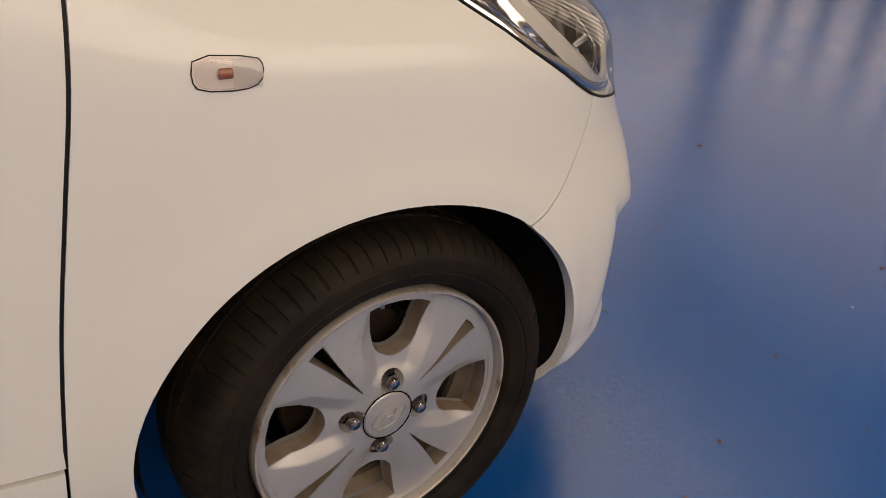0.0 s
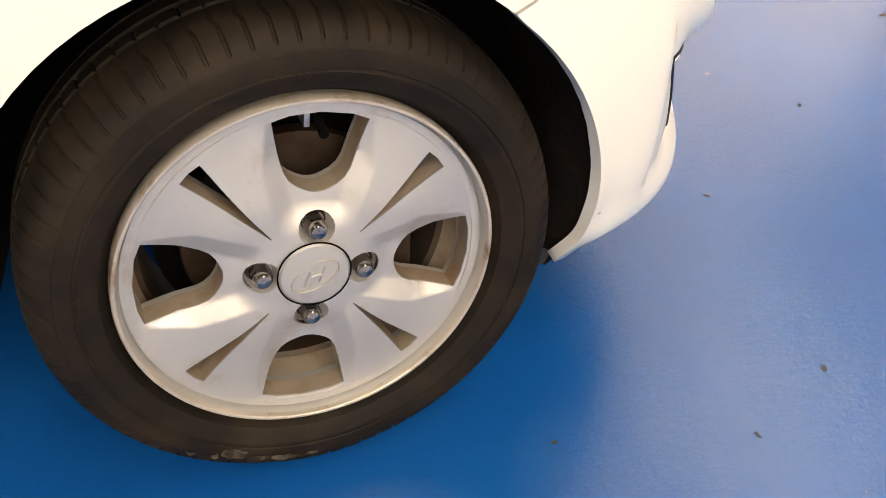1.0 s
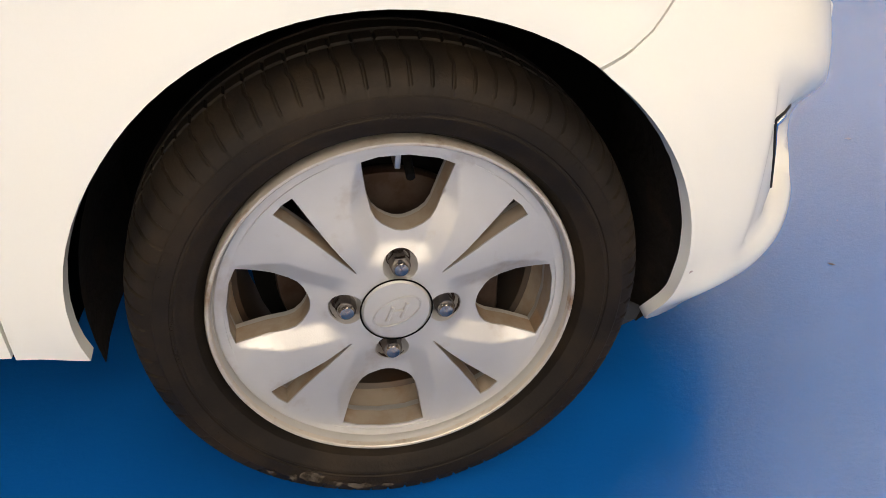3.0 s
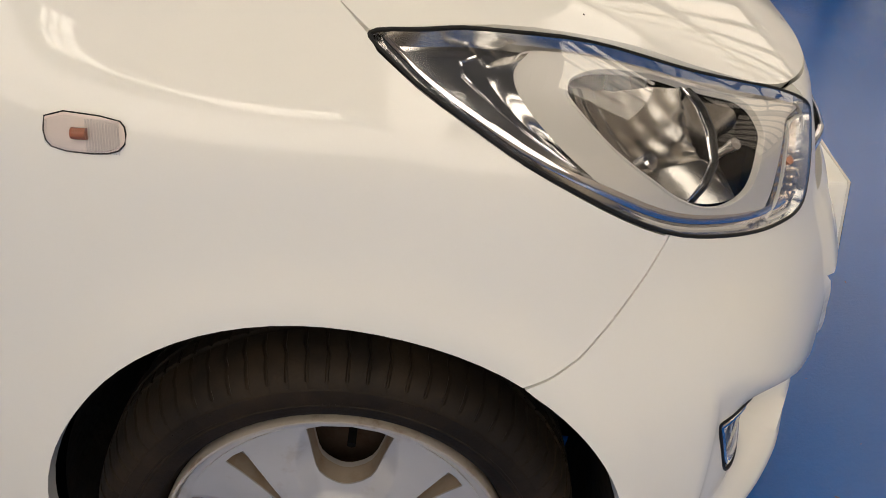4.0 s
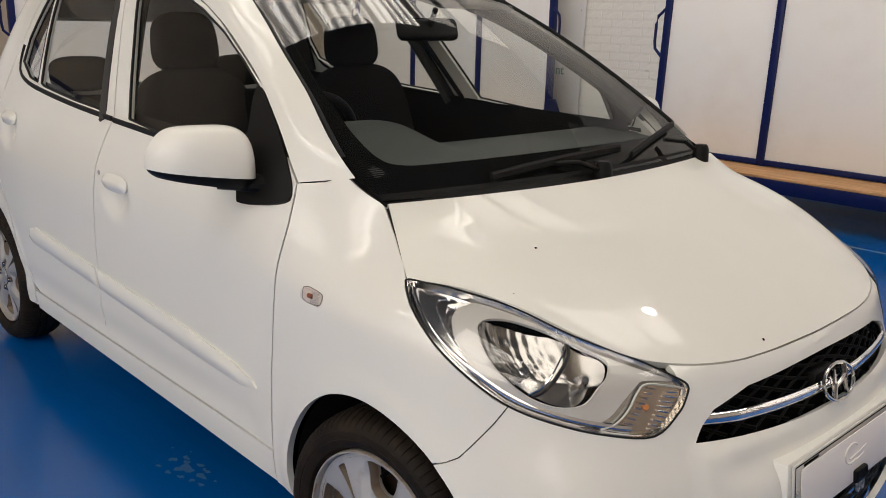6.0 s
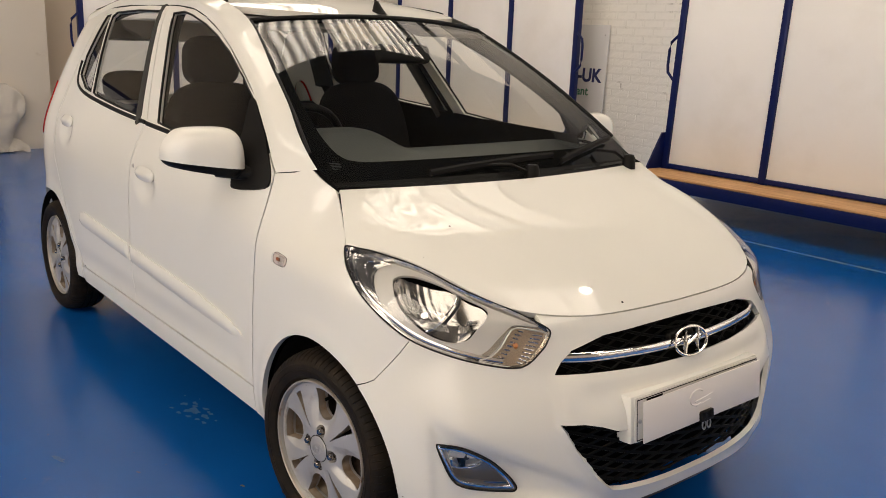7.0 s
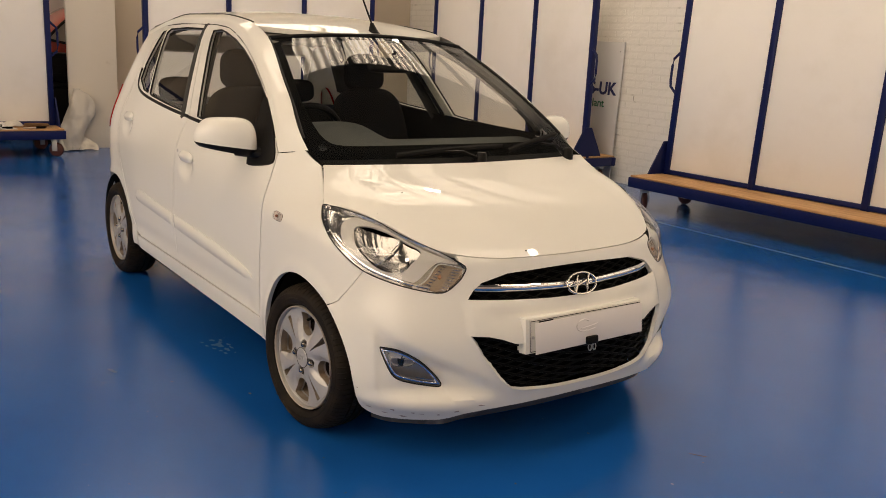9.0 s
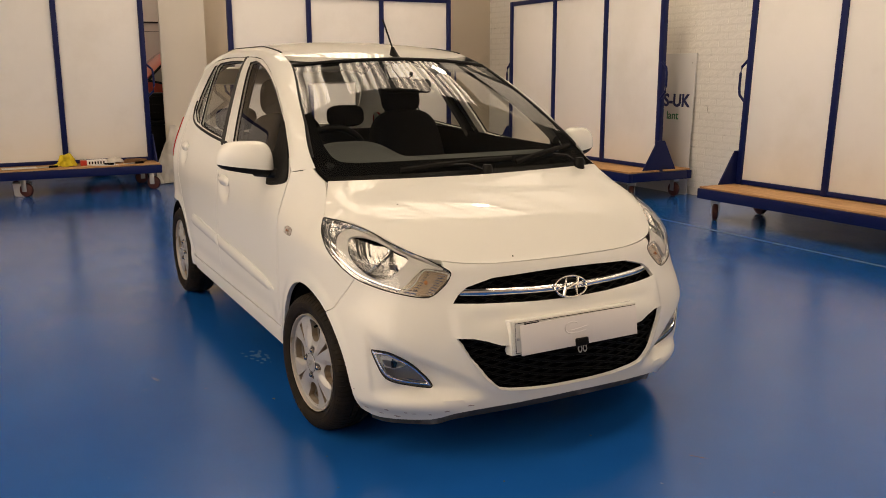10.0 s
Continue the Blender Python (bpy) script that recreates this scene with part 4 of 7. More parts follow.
def make_sides():
    # front wing
    shut = [on(*SHUT[0])] + [(p[0], p[2]) for p in SHUT[1:]]
    rear_lamp = LAMP[52:67]
    loop = rear_lamp + shut + SCREEN_CORNER + [(-0.27, 0.9552)] + DOOR_FRONT + [(-0.385, 0.214), (-0.324, 0.211)] + arch(0.0, 190, 53, 30) + SEAM[::-1][1:]
    both("front_wing", sheet(skin, shrink(loop, GAP), (0, -1, 0.1), 0.0135, 0.016, fine=0.011), WHITE_PAINT)
    # doors
    front_glass = [(-1.165, 1.003), (-1.305, 1.22), (-1.418, 1.378), (-1.33, 1.384), (-1.24, 1.372), (-1.09, 1.343), (-0.95, 1.305), (-0.80, 1.252), (-0.66, 1.188), (-0.575, 1.135), (-0.47, 1.05), (-0.43, 1.0), (-0.45, 0.972), (-0.60, 0.968), (-0.85, 0.976)]
    rear_glass = [(-1.325, 1.008), (-1.45, 1.235), (-1.545, 1.386), (-1.80, 1.388), (-2.03, 1.378), (-2.06, 1.36), (-1.985, 1.20), (-1.905, 1.05), (-1.86, 1.042), (-1.60, 1.022)]
    quarter = [(-1.935, 1.052), (-2.09, 1.368), (-2.14, 1.362), (-2.185, 1.19), (-2.165, 1.11), (-2.03, 1.062)]
    pillar_line = [(-1.512, 1.405), (-1.40, 1.225), (-1.262, 1.0), (-1.31, 0.85), (-1.335, 0.62), (-1.35, 0.42), (-1.35, 0.305)]
    top = [(-0.553, 1.133), (-0.665, 1.198), (-0.833, 1.277), (-0.942, 1.318), (-1.115, 1.367), (-1.242, 1.392), (-1.40, 1.404)]
    loop = DOOR_FRONT + pillar_line[::-1] + top[::-1]
    both("front_door", sheet(skin, shrink(loop, GAP), (0, -1, 0.1), 0.0145, 0.016, (front_glass,), fine=0.012), WHITE_PAINT)
    back = [(-2.135, 1.395), (-2.22, 1.30), (-2.25, 1.18), (-2.30, 0.95), (-2.30, 0.75), (-2.22, 0.62)]
    low = [(-2.13, 0.50), (-2.06, 0.40), (-2.0, 0.32), (-1.93, 0.305)]
    loop = pillar_line + low[::-1] + back[::-1] + [(-1.9, 1.405), (-1.7, 1.408)]
    both("rear_door", sheet(skin, shrink(loop, GAP), (0, -1, 0.1), 0.0155, 0.016, (rear_glass, quarter), fine=0.013), WHITE_PAINT)
    # sill
    sill = [(-0.383, 0.302), (-0.386, 0.216), (-0.8, 0.222), (-1.98, 0.232), (-1.99, 0.302)]
    both("sill", sheet(skin, shrink(sill, GAP), (0, -1, 0), 0.02, 0.03), WHITE_PAINT)
    # rear wing and tail
    ring = [(REAR + ARCH_R * 1.02 * math.cos(radians(a)), ARCH_Z + ARCH_R * 1.02 * math.sin(radians(a))) for a in range(4, 185, 6)]
    loop = [(-1.995, 0.302)] + [(-2.0, 0.318), (-2.063, 0.40), (-2.133, 0.50), (-2.223, 0.62), (-2.303, 0.75), (-2.303, 0.95), (-2.253, 1.18), (-2.223, 1.30), (-2.138, 1.395), (-2.30, 1.395), (-2.62, 1.30), (-2.78, 1.1),
            (-2.92, 0.95), (-2.95, 0.70), (-2.95, 0.30), (-2.80, 0.20), (-2.69, 0.20)] + ring[::-1] + [(-2.07, 0.24), (-1.995, 0.24)]
    both("rear_wing", sheet(skin, shrink(loop, GAP), (0, -1, 0), 0.02, 0.016), WHITE_PAINT)
    loop = [(-2.95, 0.20), (-2.955, 0.70), (-2.925, 0.95), (-2.785, 1.1), (-2.63, 1.30), (-2.75, 1.36), (-3.35, 1.36), (-3.35, 0.20)]
    part("tailgate", sheet(skin, loop, (-1, 0, 0), 0.03, 0.016, holes=(REAR_SCREEN,), hold=lambda s, z: s < -3.349, mirror=True), WHITE_PAINT, car, weld=0.0006, out=(-1, 0, 0))
    o = part("rear_window", sheet(lambda s, z: skin(s, z, 0.01), REAR_SCREEN, (-1, 0, 0), 0.05, 0.0, mirror=True), SIDE_GLASS, car, weld=0.0006, out=(-1, 0, 0))
    o.visible_shadow = False
    tail_lamp = [(-2.50, 1.06), (-2.60, 1.06), (-2.66, 0.95), (-2.66, 0.84), (-2.56, 0.80), (-2.47, 0.90)]
    both("tail_lamp", sheet(lambda s, z: skin(s, z, -0.006), rounded(tail_lamp, 2), (0, -1, 0), 0.02, 0.02), RED, "red tail lamp lens")
    # glass
    for name, loop in (("front_door_window", front_glass), ("rear_door_window", rear_glass), ("quarter_window", quarter)):
        g = sheet(lambda s, z: skin(s, z, 0.010), shrink(loop, -0.006), (0, -1, 0.2), 0.03, 0.0)
        for o in both(name, g, SIDE_GLASS):
            o.visible_shadow = False
            frame_geo = Geo()
            sgn = 1 if o.data.vertices[0].co.y < 0 else -1
            path = [skin(s, z, 0.003) for s, z in dense(loop, 0.03)]
            path = [Vector((p.x, p.y * sgn, p.z)) for p in path]
            frame_geo.tube(path + path[:1], 0.0045, 6, cap=False)
            part("window_seal", frame_geo, SEAL, o)
    # belt seal
    g = Geo().tube([skin(lerp(-0.42, -1.258, i / 20), lerp(0.957, 0.990, i / 20), -0.001) for i in range(21)], 0.0045, 8, flat=0.0085)
    both("belt_seal", g, SEAL)
    line = curve3([(-1.270, 0.992, 0), (-1.55, 1.005, 0), (-1.85, 1.026, 0), (-2.05, 1.047, 0), (-2.150, 1.072, 0), (-2.190, 1.110, 0), (-2.205, 1.165, 0)])
    g = Geo().tube([skin(line(i / 30).x, line(i / 30).y, -0.001) for i in range(31)], 0.0045, 8, flat=0.0085)
    both("belt_seal", g, SEAL)


DOOR_TOP = curve3([(-0.334, -0.7085, 0.9455), (-0.553, -0.645, 1.135), (-0.70, -0.615, 1.217), (-0.833, -0.590, 1.279), (-1.115, -0.543, 1.370), (-1.30, -0.521, 1.400), (-1.5, -0.508, 1.408), (-1.9, -0.506, 1.408), (-2.14, -0.512, 1.396), (-2.40, -0.54, 1.33)])
ROOF_EDGE = curve3([(-0.205, -0.647, 0.968), (-0.42, -0.603, 1.115), (-0.60, -0.566, 1.222), (-0.72, -0.535, 1.288), (-0.876, -0.500, 1.362), (-1.00, -0.487, 1.400), (-1.134, -0.480, 1.428), (-1.5, -0.465, 1.455), (-1.93, -0.462, 1.455), (-2.40, -0.50, 1.385)])
ROOF_MID = table([(-2.62, 1.40), (-2.4, 1.445), (-1.914, 1.490), (-1.56, 1.486), (-1.24, 1.470), (-1.0, 1.440), (-0.79, 1.390)])


def make_top():
    def rail(u, v):
        a, b = DOOR_TOP(u), ROOF_EDGE(u)
        p = a.lerp(b, v)
        n = Vector((0.25, -1.0, 0.7)).normalized()
        d = (v - 0.38) / (0.38 if v < 0.38 else 0.62)
        q = ease(u / 0.13)
        crest = p + n * 0.013 * (1.06 - math.sqrt(d * d + 0.1236)) / 0.708
        return crest if q >= 1 else skin(p.x, p.z).lerp(crest, q)

    g = Geo().grid(rail, 120, 18)
    both("roof_rail_panel", g, WHITE_PAINT, out=(0, -1, 0.5))
    g = Geo().tube([ROOF_EDGE(lerp(0.43, 1.0, i / 40)) + Vector((0, 0.004, 0.001)) for i in range(41)], 0.0045, 8)
    both("roof_moulding", g, SEAL)

    def roof_skin(u, v):
        k = lerp(0.405, 1.0, v)
        e = ROOF_EDGE(k)
        mid_x = lerp(-0.79, -2.58, v)
        x = lerp(mid_x, e.x, u * u)
        zc = ROOF_MID(mid_x)
        return Vector((x, e.y * u, lerp(zc, e.z, u ** 2.4)))

    g = Geo().grid(roof_skin, 26, 50)
    front = [roof_skin(i / 26, 0.0) for i in range(27)]
    g.add(front + [p + Vector((-0.004, 0, -0.022)) for p in front], [(i, i + 1, 28 + i, 27 + i) for i in range(26)])
    g.add([(p[0], -p[1], p[2]) for p in g.v], [f[::-1] for f in g.f])
    part("roof", g, WHITE_PAINT, car, weld=0.0006, out=(0, 0, 1))
    # windscreen with its dark border
    edge = curve3([(-0.146, -0.620, 0.9255), (-0.205, -0.636, 0.966), (-0.42, -0.597, 1.111), (-0.60, -0.560, 1.218), (-0.72, -0.530, 1.284), (-0.872, -0.496, 1.358)])

    def screen(u, v, inset=0.0):
        c = Vector((-0.10, 0, 0.922)).lerp(Vector((-0.792, 0, 1.388)), v) + Vector((0.56, 0, 0.83)) * (0.022 * 4 * v * (1 - v))
        e = edge(v)
        return Vector((lerp(c.x, e.x, u * u), e.y * u, lerp(c.z, e.z, u * u))) - Vector((0.56, 0, 0.83)) * inset

    g = Geo().grid(screen, 24, 24)
    g.add([(p[0], -p[1], p[2]) for p in g.v], [f[::-1] for f in g.f])
    o = part("windscreen", g, WINDSCREEN, car, "clear windscreen", weld=0.0006, out=(1, 0, 1))
    o.visible_shadow = False
    band = Geo()
    inner = curve3([(0, 0.115, 0), (0.5, 0.115, 0), (0.74, 0.117, 0), (0.83, 0.130, 0), (0.87, 0.160, 0), (0.895, 0.21, 0), (0.92, 0.30, 0), (0.935, 0.45, 0), (0.93, 0.70, 0), (0.93, 0.90, 0), (0.915, 0.945, 0), (0.88, 0.955, 0), (0.5, 0.958, 0), (0, 0.960, 0)])
    outer = curve3([(0, 0, 0), (0.5, 0, 0), (0.8, 0, 0), (0.93, 0, 0), (1, 0.0, 0), (1, 0.08, 0), (1, 0.25, 0), (1, 0.45, 0), (1, 0.70, 0), (1, 0.93, 0), (1, 1, 0), (0.93, 1, 0), (0.5, 1, 0), (0, 1, 0)])

    def frit(u, v):
        q = outer(u).lerp(inner(u), v)
        return screen(min(1.0, max(0.0, q.x)), min(1.0, max(0.0, q.y)), 0.004)

    band.grid(frit, 150, 6)
    band.add([(p[0], -p[1], p[2]) for p in band.v], [f[::-1] for f in band.f])
    part("windscreen_border", band, MATT_BLACK, o, "black border of the windscreen", weld=0.0003, out=(1, 0, 1))
    g = Geo()
    for s in (1, -1):
        g.tube([Vector((p.x, p.y * s, p.z)) for p in (screen(1.0, lerp(0.16, 1.0, i / 24), -0.001) for i in range(25))], 0.0055, 8)
    g.tube([screen(abs(u), 1.0, -0.002) * 1 if u >= 0 else Vector((screen(-u, 1.0, -0.002).x, -screen(-u, 1.0, -0.002).y, screen(-u, 1.0, -0.002).z)) for u in (i / 12 - 1 for i in range(25))], 0.007, 8)
    part("windscreen_seal", g, SEAL, o)
    # small printed marks in the lower corner of the glass
    marks = Geo()
    for row, spans in enumerate((((0.016, 0.026),), ((0.0, 0.040),), ((0.0, 0.017), (0.021, 0.045)), ((0.004, 0.045),), ((0.0, 0.013), (0.018, 0.040)), ((0.002, 0.024),))):
        for a, b in spans:
            q = [screen((0.562 - 0.66 * y) / 0.600, 0.122 - 0.0072 * row + dz, -0.0008) for y, dz in ((a, 0.0), (b, 0.0), (b, -0.0034), (a, -0.0034))]
            marks.add(q, [(0, 1, 2, 3)])
    part("glass_print", marks, PRINT, o, "small pale print", smooth=None, out=(1, 0, 1))
    # scuttle between bonnet and glass
    def cowl(u, v):
        a = Vector((-0.058 - 0.066 * u * u, -0.624 * u, 0.908 + 0.004 * u))
        b = screen(min(u, 1.0), 0.02, -0.003)
        p = a.lerp(b, v)
        p.z -= 0.018 * math.sin(math.pi * v)
        return p

    corner = curve3([skin(q, w, 0.0025) for q, w in [(-0.1125, 0.9275)] + SCREEN_CORNER + [(-0.236, 0.974)]])
    g = Geo().grid(lambda u, v: corner(u).lerp(screen(0.985, lerp(0.0, 0.20, u), 0.002), v), 30, 4)
    both("scuttle_corner", g, MATT_BLACK, out=(0.3, -0.3, 1))
    g = Geo().grid(cowl, 24, 6)
    g.add([(p[0], -p[1], p[2]) for p in g.v], [f[::-1] for f in g.f])
    part("scuttle_panel", g, BLACK_PLASTIC, car, weld=0.0006, out=(0, 0, 1))


def make_core():
    """Dark inner structure that closes the gaps between the panels: floor pan, bulkheads and arches."""
    g = Geo()

    def inner(u, v):
        s, z = lerp(-3.30, -0.36, u), lerp(0.20, 0.90, v)
        return skin(s, z, 0.045)

    n = 70
    verts = [inner(i / n, j / 10) for i in range(n + 1) for j in range(11)]
    faces = []
    for i in range(n):
        for j in range(10):
            q = (i * 11 + j, (i + 1) * 11 + j, (i + 1) * 11 + j + 1, i * 11 + j + 1)
            c = sum((verts[k] for k in q), Vector()) / 4
            if math.hypot(c.x - REAR, c.z - ARCH_Z) > 0.33:
                faces.append(q)
    g.add(verts, faces)
    g.add([(p.x, -p.y, p.z) for p in verts], faces)
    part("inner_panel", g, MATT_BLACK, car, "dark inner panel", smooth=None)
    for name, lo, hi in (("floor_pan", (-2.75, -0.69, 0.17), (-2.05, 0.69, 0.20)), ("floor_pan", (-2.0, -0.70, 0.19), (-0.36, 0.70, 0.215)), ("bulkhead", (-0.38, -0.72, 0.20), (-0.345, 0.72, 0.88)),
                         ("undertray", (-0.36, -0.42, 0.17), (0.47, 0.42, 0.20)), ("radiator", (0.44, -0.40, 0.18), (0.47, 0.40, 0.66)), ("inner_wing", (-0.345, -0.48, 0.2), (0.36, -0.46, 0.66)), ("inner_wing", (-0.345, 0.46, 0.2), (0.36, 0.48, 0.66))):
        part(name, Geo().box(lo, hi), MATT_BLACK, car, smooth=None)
    for cx in (0.0, REAR):
        g = Geo()

        def liner(u, v):
            low = -21 if cx == 0.0 else -12
            a = radians(lerp(low, 192, u))
            r = lerp(0.305, 0.314, min(1.0, v * 4)) - 0.004 * math.sin(u * 60) * v - 0.028 * ease((38 - lerp(low, 192, u)) / 40) * min(1.0, v * 3)
            x, z = cx + r * math.cos(a), ARCH_Z + r * math.sin(a)
            rim_y = -0.735
            if cx == 0.0 and x > 0.02:
                rim_y = skin(*on(x, half_width(0, z) * (1 - abs(x / 0.66) ** 2.5) ** 0.4, z), 0.006).y
            y = lerp(rim_y, -0.46, v)
            return Vector((x, y, z))

        g.grid(liner, 40, 6)
        g.box((cx - 0.34, -0.47, 0.20), (cx + 0.34, -0.45, 0.60))
        both("wheel_arch_liner", g, LINER, "black wheel arch liner", out=(0, 0, -1))


def make_gaps():
    """Dark rubber behind the shut lines of bonnet and doors, and a dark strip for the sill gap's shade."""
    for path in (DOOR_FRONT, [(-1.512, 1.405), (-1.40, 1.225), (-1.262, 1.0), (-1.31, 0.85), (-1.335, 0.62), (-1.35, 0.42), (-1.35, 0.305)]):
        both("door_seal", Geo().tube([skin(s, z, 0.0118) for s, z in path], 0.009, 6), SEAL)
    # added dark strip that stands for the shade in the gap under the doors
    both("sill_gap_shade", Geo().tube([skin(lerp(-0.39, -1.98, i / 20), 0.3035, 0.012) for i in range(21)], 0.006, 6), SEAL)
    both("bonnet_seal", Geo().tube([Vector(p) + Vector((0, 0.002, -0.016)) for p in SHUT], 0.010, 6), SEAL)


make_bumper()
make_gaps()
make_flaps()
make_hood()
make_sides()
make_top()
make_core()


# ---- wheels ----
def spoke_holes(turn):
    """Four wide windows and four slots between the paired spokes."""
    windows, slots = [], []
    for k in range(4):
        a0 = radians(90 * k) + turn
        pts = [(0.1675, -15.8), (0.150, -16.2), (0.130, -16.6), (0.114, -16.5), (0.104, -15.4), (0.0965, -12.5), (0.091, -8.2), (0.0878, -4.2), (0.0868, 0.0)]
        loop = [(r, d) for r, d in pts] + [(r, -d) for r, d in pts[::-1][1:]]
        loop += [(0.1695, 10.0), (0.170, 0.0), (0.1695, -10.0)]
        windows.append([(r * math.cos(a0 + radians(d)), r * math.sin(a0 + radians(d))) for r, d in loop])
        b0 = a0 + radians(45)
        slot = [(0.062, -0.5), (0.090, -1.7), (0.115, -2.6), (0.140, -3.5), (0.160, -4.2), (0.1655, -4.3), (0.1668, 0), (0.1655, 4.3), (0.160, 4.2), (0.140, 3.5), (0.115, 2.6), (0.090, 1.7), (0.062, 0.5)]
        slots.append([(r * math.cos(b0 + radians(d)), r * math.sin(b0 + radians(d))) for r, d in slot])
    return windows, slots


def spokes(turn):
    nuts = [(0.0514 * math.cos(radians(90 * k) + turn), 0.0514 * math.sin(radians(90 * k) + turn)) for k in range(4)]

    def facet(r):
        """Width of the sloping facet along a window."""
        return 0.0195 * max(0.0, min(1.0, (0.1675 - r) / 0.045)) ** 0.8 + 0.0004

    def face(a, b):
        r, phi = math.hypot(a, b), math.atan2(b, a) - turn
        rel = abs(((math.degrees(phi) + 45) % 90) - 45)
        # rel: degrees from the window's axis; q: from the slot
        q = 45 - rel
        h = 0.003 - 0.010 * ease((r - 0.03) / 0.14)
        if r > 0.05:
            t = ease((r - 0.05) / 0.055)
            h += t * 0.0045 * (1 - min(1.0, q / 31) ** 2)
            w, edge = facet(r), (28.4 - q) * r * 0.01745
            h -= ease((r - 0.05) / 0.03) * 0.0074 * min(1.0, w / 0.016) * max(0.0, min(1.0, (w - edge) / w))
        for nx, ny in nuts:
            d = math.hypot(a - nx, b - ny)
            h -= 0.016 * ease((0.0175 - d) / 0.0045)
        return Vector((a, -h, b))

    windows, slots = spoke_holes(turn)
    n = 96
    rim = [(0.1735 * math.cos(2 * math.pi * i / n), 0.1735 * math.sin(2 * math.pi * i / n)) for i in range(n)]
    extra = [(nx, ny, 0.0165) for nx, ny in nuts]
    ridges = []
    for k in range(4):
        for sg in (-1, 1):
            line = []
            for i in range(30):
                r = lerp(0.1655, 0.082, i / 29)
                a = radians(90 * k) + turn + sg * (radians(16.6) + facet(r) / r)
                line.append((r * math.cos(a), r * math.sin(a)))
            ridges.append(line)
    return sheet(face, rim, (0, -1, 0), 0.0026, 0.032, windows + slots, fine=0.003, inward=(0, 1, 0), extra=extra, ridges=ridges), nuts, face, windows + slots


def letter_mesh(letter, size):
    c = bpy.data.curves.new("letter", "FONT")
    c.body, c.size, c.extrude, c.resolution_u = letter, size, 0.0011, 2
    tmp = bpy.data.objects.new("letter", c)
    me = bpy.data.meshes.new_from_object(tmp)
    bpy.data.objects.remove(tmp)
    return me


